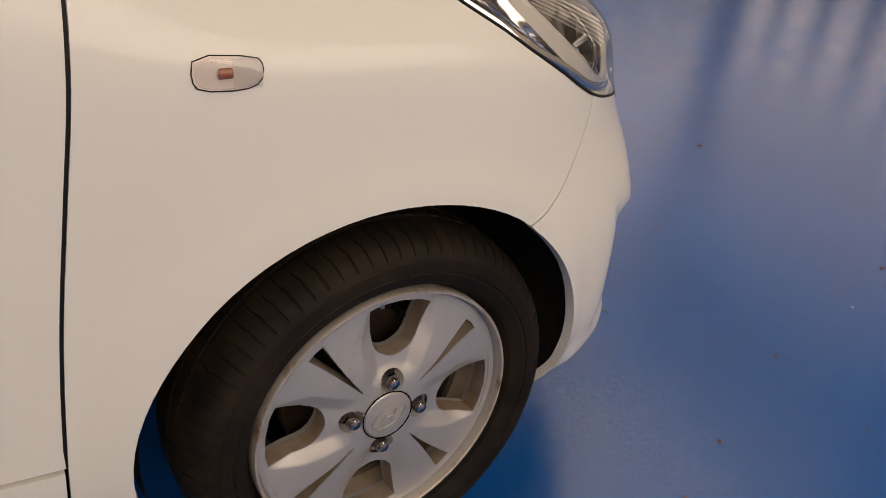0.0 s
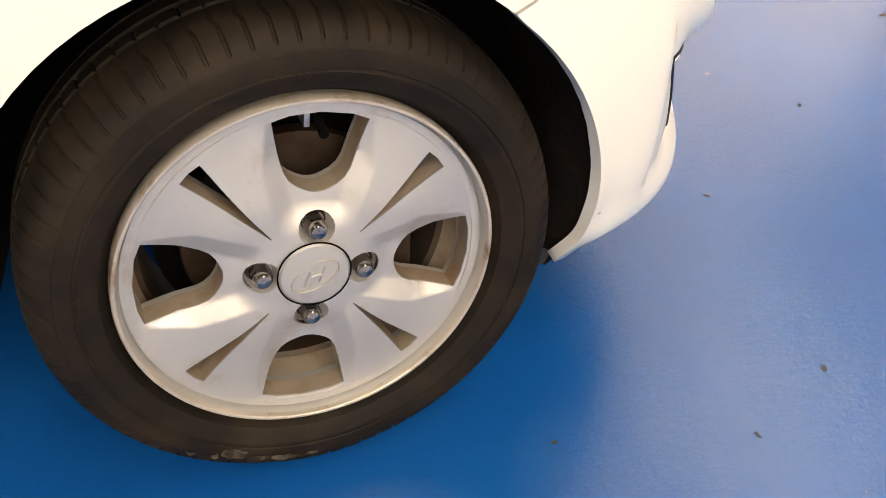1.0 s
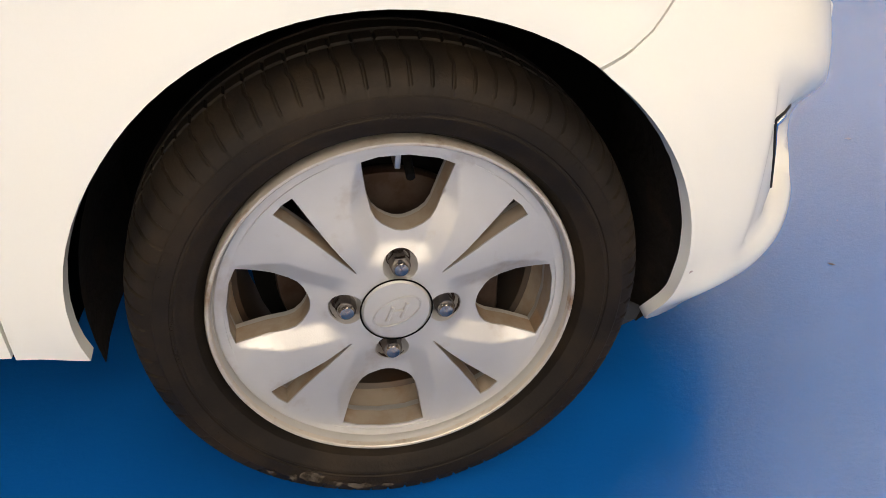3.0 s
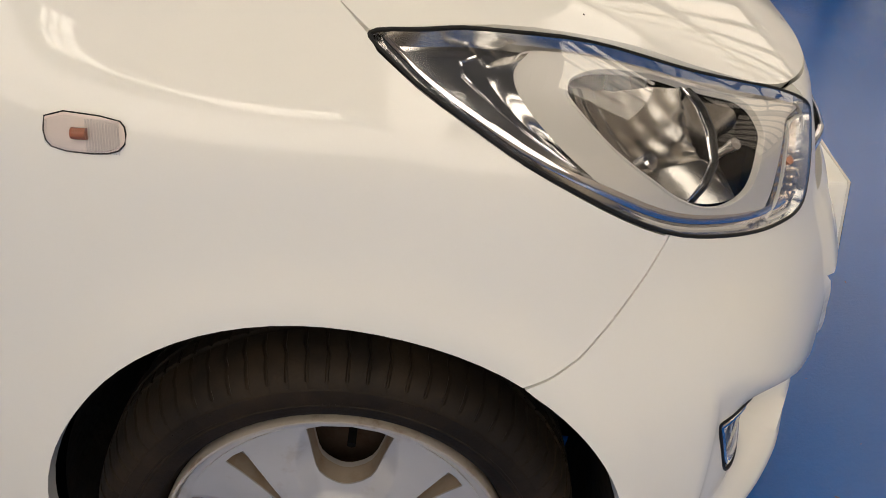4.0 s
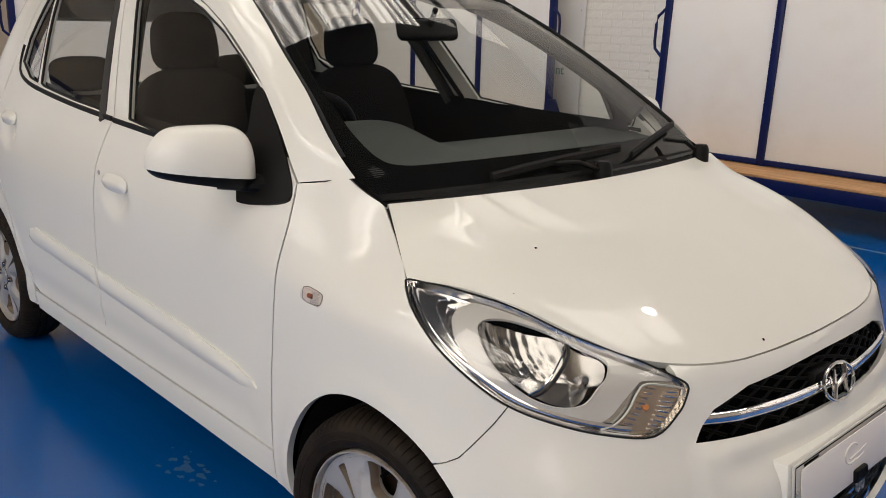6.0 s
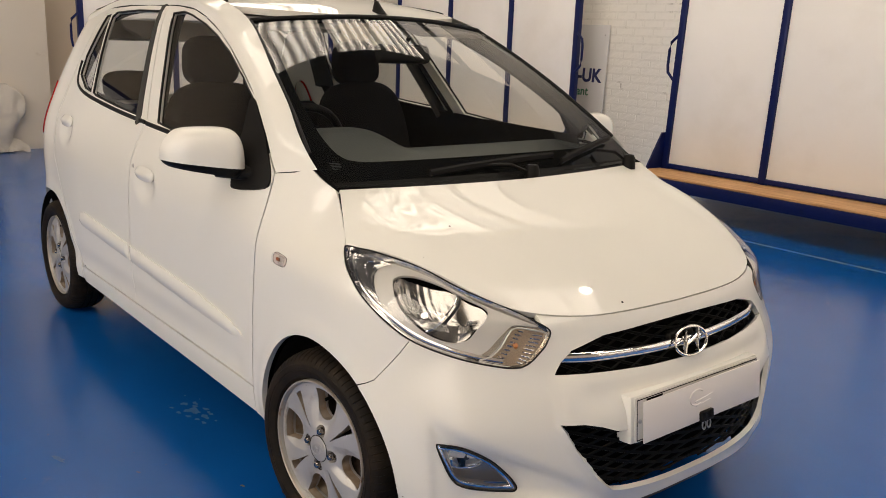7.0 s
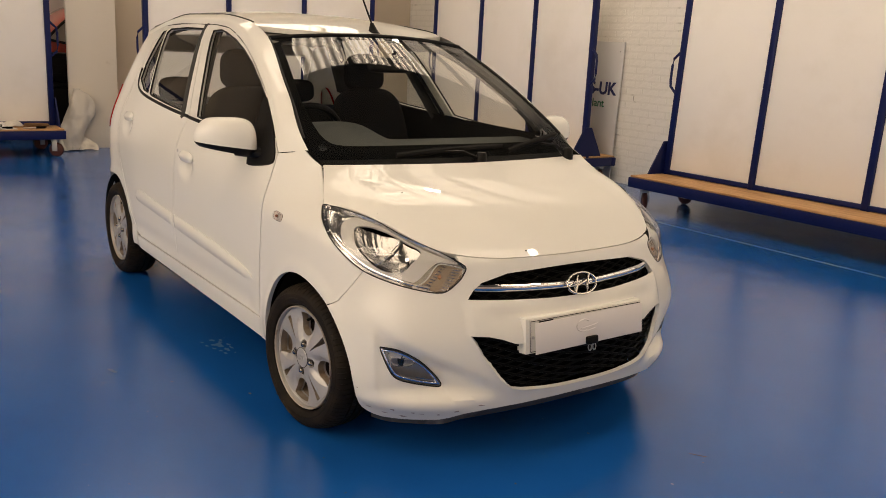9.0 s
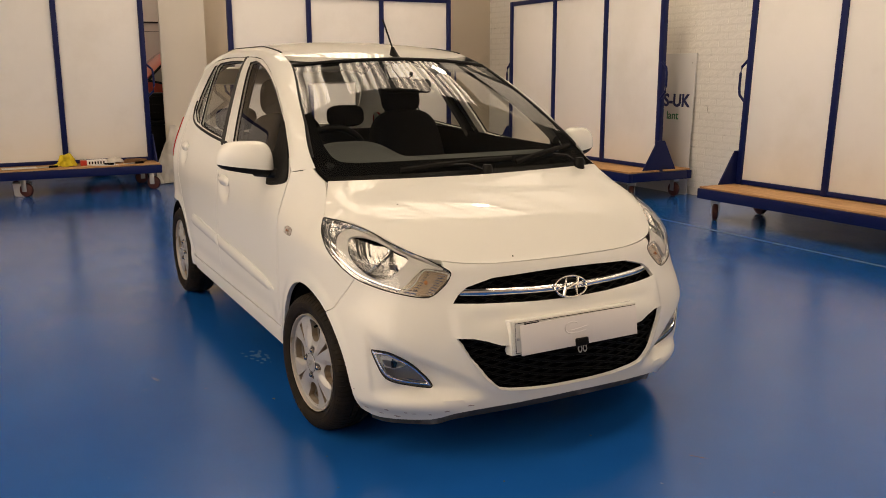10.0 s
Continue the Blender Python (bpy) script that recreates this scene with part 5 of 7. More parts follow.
def wheel(name_label, where, turn, flat=0.2695):
    """Outer side at local -y. The local origin is the hub's face."""
    g, nuts, face, openings = spokes(turn)
    w = part("wheel", g, ALLOY, car, name_label, out=(0, -1, 0), smooth=62)
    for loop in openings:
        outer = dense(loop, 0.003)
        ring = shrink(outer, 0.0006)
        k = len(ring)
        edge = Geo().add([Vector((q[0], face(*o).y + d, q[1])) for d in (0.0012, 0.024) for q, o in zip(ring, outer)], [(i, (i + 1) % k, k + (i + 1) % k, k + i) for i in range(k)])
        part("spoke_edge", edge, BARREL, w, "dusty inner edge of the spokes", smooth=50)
    part("cap_gap", Geo().tube([(0.0372 * math.cos(a), -0.0042, 0.0372 * math.sin(a)) for a in (2 * math.pi * i / 48 for i in range(49))], 0.0009, 6, cap=False), MATT_BLACK, w)
    part("rim_shoulder", Geo().lathe([(0.1716, 0.034), (0.1728, 0.0052), (0.1760, 0.0048), (0.1815, 0.0054), (0.1832, 0.0085), (0.1842, 0.0090), (0.1850, 0.0040), (0.1853, -0.002)], 144), ALLOY, w, smooth=40)
    part("rim_lip", Geo().lathe([(0.1850, -0.002), (0.1858, -0.0072), (0.1868, -0.0082), (0.1893, -0.0082), (0.1906, -0.006), (0.1908, 0.006), (0.190, 0.014)], 144), RIM_LIP, w, "thin rim lip with brown corrosion marks", smooth=32)
    part("rim_flank", Geo().lathe([(0.1714, 0.030), (0.1700, 0.046), (0.1655, 0.064)], 96), BARREL, w, "silver inner flank with tan brake dust")
    # deep part of the barrel, with its shade painted in
    part("rim_barrel", Geo().lathe([(0.1655, 0.064), (0.160, 0.068), (0.157, 0.10), (0.157, 0.15), (0.175, 0.17)], 80), BARREL_SHADED, w)
    part("brake_disc", Geo().lathe([(0.035, 0.055), (0.062, 0.055), (0.064, 0.070), (0.118, 0.072), (0.120, 0.076), (0.118, 0.090), (0.05, 0.090)], 64), BRAKE, w, "rusty brown brake disc")
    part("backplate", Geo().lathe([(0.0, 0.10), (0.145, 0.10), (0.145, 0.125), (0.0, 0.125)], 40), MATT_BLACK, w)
    part("brake_caliper", Geo().box((0.06, 0.05, -0.07), (0.125, 0.12, 0.07), 0.012), BRAKE, w)
    part("centre_cap", Geo().lathe([(0.0, -0.0075), (0.02, -0.0070), (0.034, -0.0058), (0.0365, -0.003), (0.0365, 0.006)], 48), ALLOY, w)
    g = Geo()
    ring = [(0.0265 * math.cos(a), -0.0082, 0.0145 * math.sin(a)) for a in (2 * math.pi * i / 40 for i in range(41))]
    g.tube([(p[0] * 0.9 - p[2] * 0.42, p[1], p[2] * 0.9 + p[0] * 0.42) for p in ring], 0.0011, 6, cap=False)
    g.tube([(-0.011, -0.0082, -0.010), (-0.004, -0.0086, 0.007)], 0.0022, 6)
    g.tube([(0.004, -0.0082, -0.007), (0.011, -0.0082, 0.010)], 0.0022, 6)
    g.tube([(-0.008, -0.0082, -0.001), (0.0, -0.0088, 0.0012), (0.008, -0.0082, 0.001)], 0.0018, 6)
    part("cap_emblem", g, ALLOY, w)
    for nx, ny in nuts:
        g = Geo()
        m = Matrix.Translation((nx, 0, ny))
        g.lathe([(0.0108, 0.016), (0.0108, -0.002), (0.0100, -0.0042)], 6, "y", m)
        g.lathe([(0.0100, -0.003), (0.0094, -0.0062), (0.0070, -0.0092), (0.0, -0.0106)], 20, "y", m)
        part("nut_well", Geo().lathe([(0.0168, 0.0035), (0.0152, 0.013), (0.011, 0.0135)], 24, "y", m), BRAKE, w, "dirty recess of a wheel nut")
        part("wheel_nut", g, NUT, w, "domed steel wheel nut", smooth=30)
    valve = turn + radians(90 - 1)
    part("valve", Geo().tube([(0.155 * math.cos(valve), 0.03, 0.155 * math.sin(valve)), (0.148 * math.cos(valve), 0.004, 0.148 * math.sin(valve))], 0.0046, 10), MATT_BLACK, w)
    part("balance_weight", Geo().box((-0.003, 0.040, 0.138), (0.003, 0.062, 0.158), 0.001, pose(0, 0, 0, 0, 5, 0)), CHROME_DULL, w, "small clamped balance weight")
    # tyre
    prof = [(0.193, 0.012), (0.199, 0.002), (0.204, -0.009), (0.213, -0.015), (0.217, -0.0158), (0.2185, -0.0170), (0.2225, -0.0178), (0.2235, -0.0170), (0.2262, -0.0170), (0.2272, -0.0184), (0.236, -0.0188), (0.242, -0.0180), (0.2435, -0.0165), (0.252, -0.014), (0.259, -0.008), (0.2645, 0.000), (0.2685, 0.010), (0.2715, 0.021),
            (0.2735, 0.034), (0.2742, 0.040), (0.268, 0.041), (0.268, 0.047), (0.2745, 0.048), (0.275, 0.066), (0.268, 0.067), (0.268, 0.073), (0.275, 0.074), (0.2745, 0.096), (0.268, 0.097), (0.268, 0.103), (0.274, 0.104), (0.271, 0.122), (0.262, 0.138), (0.24, 0.15), (0.2, 0.14), (0.193, 0.12)]
    prof = [(0.1895 + (r - 0.193) * 0.982, h) for r, h in prof]
    n, k = 1120, len(prof)
    v, f = [], []
    for i in range(n):
        a = 2 * math.pi * i / n
        for j, (r, h) in enumerate(prof):
            if i % 14 < 2 and 13 <= j <= 18:
                r -= 0.0028
            if i % 14 < 2 and 21 < j < 24:
                r -= 0.0025
            x, z = r * math.cos(a + (0.012 if j > 16 else 0)), r * math.sin(a + (0.012 if j > 16 else 0))
            if z < -flat + 0.0005:
                z = -flat + 0.0005
            if z < -flat + 0.03:
                h = h - 0.004 * (1 if h < 0.05 else -1) * ease((-flat + 0.03 - z) / 0.03)
            v.append((x, h, z))
    for i in range(n):
        j = (i + 1) % n
        f += [(i * k + a, j * k + a, j * k + a + 1, i * k + a + 1) for a in range(k - 1)]
    part("tyre", Geo().add(v, f), RUBBER, w, "worn black tyre with a dusty sidewall", smooth=28)
    marks = Geo()
    for a0, count, r0 in ((40, 8, 0.236), (62, 7, 0.236), (118, 9, 0.236), (152, 6, 0.236), (205, 9, 0.236), (250, 7, 0.236), (312, 8, 0.236), (342, 6, 0.236), (85, 5, 0.224), (275, 6, 0.224)):
        for i in range(count):
            m = pose(0, 0, 0, 0, -(a0 + 1.7 * i), 0) @ Matrix.Translation((r0 * 0.985, -0.0182 if r0 > 0.23 else -0.0172, 0))
            marks.box((-0.0035, -0.0006, -0.0014), (0.0035, 0.001, 0.0014), 0, m)
    tagged(part("sidewall_relief", marks, RUBBER, w, smooth=None), "raised relief of the sidewall", kind="stuff")
    words = Geo()
    for text, start, step in (("RADIAL", 186.6, 1.16), ("TUBELESS", 177.0, 1.24)):
        for i, letter in enumerate(text):
            a = radians(start - step * i)
            m = Matrix(((math.sin(a), math.cos(a), 0, 0.2170 * math.cos(a)), (0, 0, -1, -0.0166), (-math.cos(a), math.sin(a), 0, 0.2170 * math.sin(a)), (0, 0, 0, 1)))
            me = letter_mesh(letter, 0.0084)
            words.add([m @ v.co for v in me.vertices], [tuple(p.vertices) for p in me.polygons])
    part("sidewall_lettering", words, RUBBER, w, "raised black letters", smooth=None)
    rng = random.Random(12)
    dust = Geo()
    for deg, r0, size, wide in ((-117, 0.2300, 0.0080, 1.7), (-122, 0.236, 0.004, 1.5), (-110, 0.234, 0.004, 2.4), (-103, 0.2350, 0.0045, 3.6), (-95, 0.2345, 0.003, 3.0), (-128, 0.238, 0.003, 2.2)):
        ring = []
        for i in range(16):
            q = 2 * math.pi * i / 16
            k = size * rng.uniform(0.6, 1.25)
            r, a = r0 + k * math.sin(q), radians(deg) + k * wide * math.cos(q) / r0
            side = table([(0.226, -0.0178), (0.236, -0.0198), (0.242, -0.0190), (0.252, -0.0152), (0.260, -0.0080)])
            ring.append((r * math.cos(a), side(r) - 0.0010 - 0.004 * ease((r * -math.sin(a) - 0.24) / 0.03), r * math.sin(a)))
        dust.add(ring, [tuple(range(16))])
    tagged(part("tyre_dust", dust, DUST, w, smooth=None, out=(0, -1, 0)), "grey dusty patches on the tyre's sidewall", kind="stuff")
    w.matrix_world = where @ Matrix.Diagonal((0.972, 1, 0.972, 1))
    return w


FR = wheel("silver alloy wheel with a worn black tyre, turned slightly", pose(0, -0.752, 0.262, 0, 0, 5.5), radians(-6.5))
for label, m in (("silver alloy wheel with a worn black tyre", pose(REAR, -0.733, 0.262)), ("silver alloy wheel with a worn black tyre", pose(0, 0.752, 0.262, 0, 0, 185.5)), ("silver alloy wheel with a worn black tyre", pose(REAR, 0.733, 0.262, 0, 0, 180))):
    copy_thing(FR, m)


# ---- lamps, grilles and trim of the car ----
def lift(d):
    return lambda s, z: skin(s, z, -d)


def rim_path(loop, d, step=0.012):
    path = [skin(s, z, -d) for s, z in dense(loop, step)]
    return path + path[:1]


BEZEL = smooth_loop([(0.3035, 0.798), (0.2561, 0.7896), (0.2329, 0.7758), (0.2271, 0.7577), (0.2323, 0.7266), (0.2518, 0.6819), (0.3042, 0.6482), (0.3625, 0.6278), (0.4214, 0.6169), (0.4763, 0.6169), (0.5165, 0.6306), (0.5541, 0.661), (0.588, 0.6867), (0.6102, 0.6905), (0.6600, 0.6840), (0.6183, 0.7056), (0.5564, 0.7302), (0.4988, 0.7559), (0.4476, 0.775), (0.3808, 0.7896)], 4)
BOWL = smooth_loop([(0.3002, 0.7649), (0.315, 0.7734), (0.3417, 0.7780), (0.3915, 0.7775), (0.44, 0.7700), (0.4786, 0.7600), (0.5047, 0.7475), (0.5326, 0.7366), (0.5520, 0.7288), (0.5560, 0.7190), (0.5324, 0.7028), (0.5023, 0.6814), (0.4769, 0.6581), (0.4509, 0.6486), (0.4078, 0.6477), (0.3605, 0.6596), (0.3207, 0.6818), (0.2993, 0.7082), (0.2942, 0.7377)], 4)
DIVIDER = [(0.5078, 0.7480), (0.5041, 0.7429), (0.4912, 0.733), (0.4593, 0.7184), (0.4169, 0.6951), (0.3879, 0.674), (0.3620, 0.6627)]
WINKER = smooth_loop([(0.6047, 0.6841), (0.6700, 0.6703), (0.6740, 0.6606), (0.6623, 0.6336), (0.6338, 0.604), (0.6044, 0.5928), (0.5417, 0.5997), (0.4954, 0.609), (0.5271, 0.6193), (0.5574, 0.6425), (0.5788, 0.6689)], 4)
CRESCENT = [(0.2199, 0.8020), (0.1871, 0.8001), (0.1773, 0.7922), (0.1908, 0.7774), (0.2106, 0.7503), (0.2315, 0.7217), (0.2648, 0.6837), (0.3169, 0.6521)]


def side_part(name, geo, mat, parent, sign, label="", smooth=38, out=(0, -1, 0)):
    return part(name, geo if sign > 0 else flipped(geo), mat, parent, label, smooth, out=(out[0], out[1] * sign, out[2]))


def saw(x):
    return abs(2 * (x - math.floor(x)) - 1)


def bowl_depth(s, z):
    """Main reflector, stepped in its upper half, and the smoother small one beyond the divider."""
    q1 = ((s - 0.395) / 0.120) ** 2 + ((z - 0.716) / 0.076) ** 2
    q2 = ((s - 0.495) / 0.085) ** 2 + ((z - 0.692) / 0.058) ** 2
    d1, d2 = 0.058 * max(0.0, 1 - q1), 0.046 * max(0.0, 1 - q2)
    step = 0.0022 * saw(s / 0.026 + 0.2 * saw(z / 0.05)) * ease((z - 0.712) / 0.012) + 0.0014 * saw(z / 0.016) * ease((z - 0.712) / 0.012)
    d = max(d1 + step * ease(d1 / 0.02), d2 + 0.002 * ease((z - 0.705) / 0.006))
    return skin(s, z, 0.013 + d)


def headlamp(sign):
    ahead = (0.6, -0.7, 0.4)
    body = shrink(LAMP, 0.003)
    shellback = sheet(lambda s, z: skin(s, z, 0.016), shrink(LAMP, 0.006), ahead, 0.012, 0.0, (BOWL,))
    lamp = side_part("headlamp", shellback, LAMP_SILVER, car, sign, "clear headlamp with a silver reflector", smooth=80, out=ahead)
    ring = dense(body, 0.008)
    rims = [[skin(s, z, d) for s, z in shrink(ring, w)] for d, w in ((0.0005, 0.0), (0.006, 0.0010), (0.016, 0.0035))]
    n = len(ring)
    wall = Geo().add([p for row in rims for p in row], [(j * n + i, j * n + (i + 1) % n, (j + 1) * n + (i + 1) % n, (j + 1) * n + i) for j in range(2) for i in range(n)])
    side_part("lamp_wall", wall, LAMP_SILVER, lamp, sign, smooth=60)
    side_part("headlamp_seal", Geo().tube(rim_path(shrink(LAMP, 0.0015), -0.0006), 0.0020, 8, cap=False), SEAL, lamp, sign)
    side_part("lamp_bezel", sheet(lambda s, z: skin(s, z, 0.010), BEZEL, ahead, 0.011, 0.006, (BOWL,)), SATIN, lamp, sign, "satin silver bezel", out=ahead)
    side_part("reflector", sheet(bowl_depth, BOWL, ahead, 0.0040, 0.0, fine=0.006), REFLECTOR, lamp, sign, "stepped chrome reflector bowl", smooth=24, out=ahead)
    inner = CRESCENT
    outer = [(0.3035, 0.7960), (0.2561, 0.7886), (0.2329, 0.7758), (0.2271, 0.7577), (0.2323, 0.7266), (0.2518, 0.6819), (0.2780, 0.6640), (0.3190, 0.6430)]
    ca, cb = [curve3([(q[0], q[1], 0) for q in row]) for row in (inner, outer)]

    def swell(u, v):
        a, b = ca(u), cb(u)
        q = a.lerp(b, v)
        return skin(q.x, q.y, 0.0155 - 0.0075 * ease(v) + 0.004 * math.sin(math.pi * v))

    side_part("lamp_crescent", Geo().grid(swell, 40, 8), LAMP_SILVER, lamp, sign, "chrome crescent beside the bezel", smooth=70, out=ahead)
    side_part("crescent_edge", Geo().tube([skin(*q, 0.0150) for q in dense(CRESCENT, 0.008)[:-20]], 0.0011, 6), CHROME, lamp, sign)
    side_part("bowl_edge", Geo().tube([skin(s, z, 0.0095) for s, z in dense(BOWL, 0.008)] + [skin(*BOWL[0], 0.0095)], 0.0012, 6, cap=False), SATIN, lamp, sign)
    side_part("divider", Geo().tube([skin(*q, 0.016) for q in DIVIDER], 0.0034, 10, flat=0.0046), LAMP_BLACK, lamp, sign)
    side_part("divider_edge", Geo().tube([skin(s - 0.008, z + 0.003, 0.014) for s, z in DIVIDER], 0.0016, 6), CHROME, lamp, sign)
    c, n = skin(0.375, 0.720, 0.078), (skin(0.375, 0.720, 0.0) - skin(0.375, 0.720, 0.1)).normalized()
    g = Geo().tube([c, c + n * 0.022], 0.006, 14).tube([c + n * 0.020, c + n * 0.036], 0.0085, 14).tube([c + n * 0.036, c + n * 0.039], 0.006, 14)
    side_part("bulb_shield", g, CHROME, lamp, sign)
    c = skin(0.497, 0.703, 0.050)
    side_part("bulb", Geo().tube([c, c + n * 0.020], 0.005, 12).tube([c + n * 0.018, c + n * 0.026], 0.0065, 12), CHROME, lamp, sign)
    g = sheet(lambda s, z: skin(s, z, 0.0145), WINKER, ahead, 0.010, 0.0)
    side_part("winker_reflector", g, WINKER_METAL, lamp, sign, smooth=60, out=ahead)
    ribs = Geo()
    for i in range(9):
        t = i / 8
        a, b = (lerp(0.664, 0.612, t), lerp(0.662, 0.598, t)), (lerp(0.640, 0.592, t), lerp(0.666, 0.606, t))
        ribs.tube([skin(*a, 0.010), skin(*b, 0.012)], 0.0016, 6)
    side_part("winker_ribs", ribs, LAMP_SILVER, lamp, sign)
    c = skin(0.596, 0.640, 0.019)
    side_part("winker_bulb", Geo().tube([c, c + n * 0.005, c + n * 0.010], 0.0060, 14), AMBER, lamp, sign, "amber bulb")
    flutes = Geo()
    for i in range(9):
        t = i / 8
        flutes.tube([skin(lerp(0.606, 0.535, t), lerp(0.678, 0.612, t), 0.010), skin(lerp(0.618, 0.553, t), lerp(0.674, 0.607, t), 0.0115)], 0.0018, 6)
    side_part("winker_flutes", flutes, WINKER_METAL, lamp, sign)
    side_part("winker_edge", Geo().tube([skin(s, z, 0.009) for s, z in dense(WINKER, 0.01)] + [skin(*WINKER[0], 0.009)], 0.0020, 6, cap=False), SATIN, lamp, sign)
    low = shrink(LAMP, 0.013)
    side_part("lamp_trim", Geo().tube([skin(s, z, 0.012) for s, z in low[66:41:-1]], 0.004, 8, flat=0.008), CHROME, lamp, sign)
    o = side_part("lens", sheet(lift(0.0015), shrink(LAMP, 0.006), ahead, 0.014, 0.0), LENS, lamp, sign, "clear plastic lens", out=ahead)
    o.visible_shadow = False


def fog_lamp(sign):
    ahead = (0.9, -0.4, 0)
    loop = shrink(FOG, 0.002)
    back = Vector((-0.85, 0.40, 0))

    def sunk(depth):
        return lambda s, z: skin(s, z) + back * depth
    lamp = side_part("fog_lamp", sheet(sunk(0.045), shrink(FOG, 0.006), ahead, 0.010, 0.0), LAMP_GREY, car, sign, "fog lamp in a dark bezel", out=ahead)
    ring = dense(loop, 0.008)
    n = len(ring)
    rims = [[sunk(d)(s, z) for s, z in shrink(ring, w)] for d, w in ((0.001, 0.0), (0.045, 0.005))]
    side_part("fog_housing", Geo().add([p for row in rims for p in row], [(i, (i + 1) % n, n + (i + 1) % n, n + i) for i in range(n)]), LAMP_GREY, lamp, sign)

    def rim(off, deep, r, flat=None):
        path = [sunk(deep)(s, z) for s, z in dense(shrink(FOG, off), 0.008)]
        return Geo().tube(path + path[:1], r, 8, cap=False, flat=flat)
    side_part("fog_lamp_rim", rim(0.011, 0.007, 0.0068, 0.005), CHROME, lamp, sign, "chrome rim")
    side_part("fog_lamp_seal", rim(0.002, 0.0, 0.0020), SEAL, lamp, sign)
    o = FOG_MARKS
    side_part("fog_lamp_wedge", sheet(sunk(0.014), [FOG_POINTS[0], FOG_POINTS[1], o[0], o[1], FOG_POINTS[11], FOG_POINTS[12]], ahead, 0.012, 0.012), SATIN, lamp, sign, out=ahead)
    c = o[2]
    oval = [(c[0] + 0.062 * math.cos(a), c[1] + 0.030 * math.sin(a)) for a in (2 * math.pi * i / 24 for i in range(24))]
    side_part("fog_reflector", sheet(lambda s, z: sunk(0.016 + 0.025 * max(0.0, 1 - ((s - c[0]) / 0.062) ** 2 - ((z - c[1]) / 0.030) ** 2))(s, z), oval, ahead, 0.008, 0.006), CHROME, lamp, sign, smooth=60, out=ahead)
    p = sunk(0.038)(*c)
    side_part("fog_bulb", Geo().tube([p, p + Vector((0.022, -0.010, 0))], 0.007, 12), LAMP_BLACK, lamp, sign)
    side_part("fog_bar", Geo().tube([sunk(0.013)(c[0] - 0.05, c[1] + 0.012), sunk(0.013)(c[0] + 0.05, c[1] - 0.002)], 0.005, 6, flat=0.010), SATIN, lamp, sign)
    low = [FOG_POINTS[k] for k in (8, 9, 10)]
    side_part("fog_chin", Geo().tube([sunk(0.012)(s, z + 0.020) for s, z in dense(low, 0.02)[:-9]], 0.0018, 6), CHROME, lamp, sign)
    o = side_part("fog_lens", sheet(sunk(0.007), shrink(FOG, 0.009), ahead, 0.015, 0.0), LENS, lamp, sign, out=ahead)
    o.visible_shadow = False


def lattice(loop, pitch, slope, inset, r):
    """Crossing bars within an outline of the nose, both halves."""
    g = Geo()
    us, vs = [p[0] for p in loop], [p[1] for p in loop]
    lo, hi = min(us), max(us)
    for sg in (1, -1):
        k = -60
        while k < 60:
            z0 = 0.45 + k * pitch
            run = []
            for i in range(61):
                s = lerp(lo, hi, i / 60)
                z = z0 + sg * slope * (s - lo)
                ok = bool(inside(np.array([min(s, 0.9995)]), np.array([z]), loop)[0])
                if ok:
                    run.append(skin(s, z, inset))
                if (not ok or i == 60) and run:
                    if len(run) > 1:
                        g.tube(run, r, 5, cap=False, flat=r * 1.5)
                    run = []
            k += 1
    g.add([(p[0], -p[1], p[2]) for p in g.v], [f[::-1] for f in g.f])
    return g


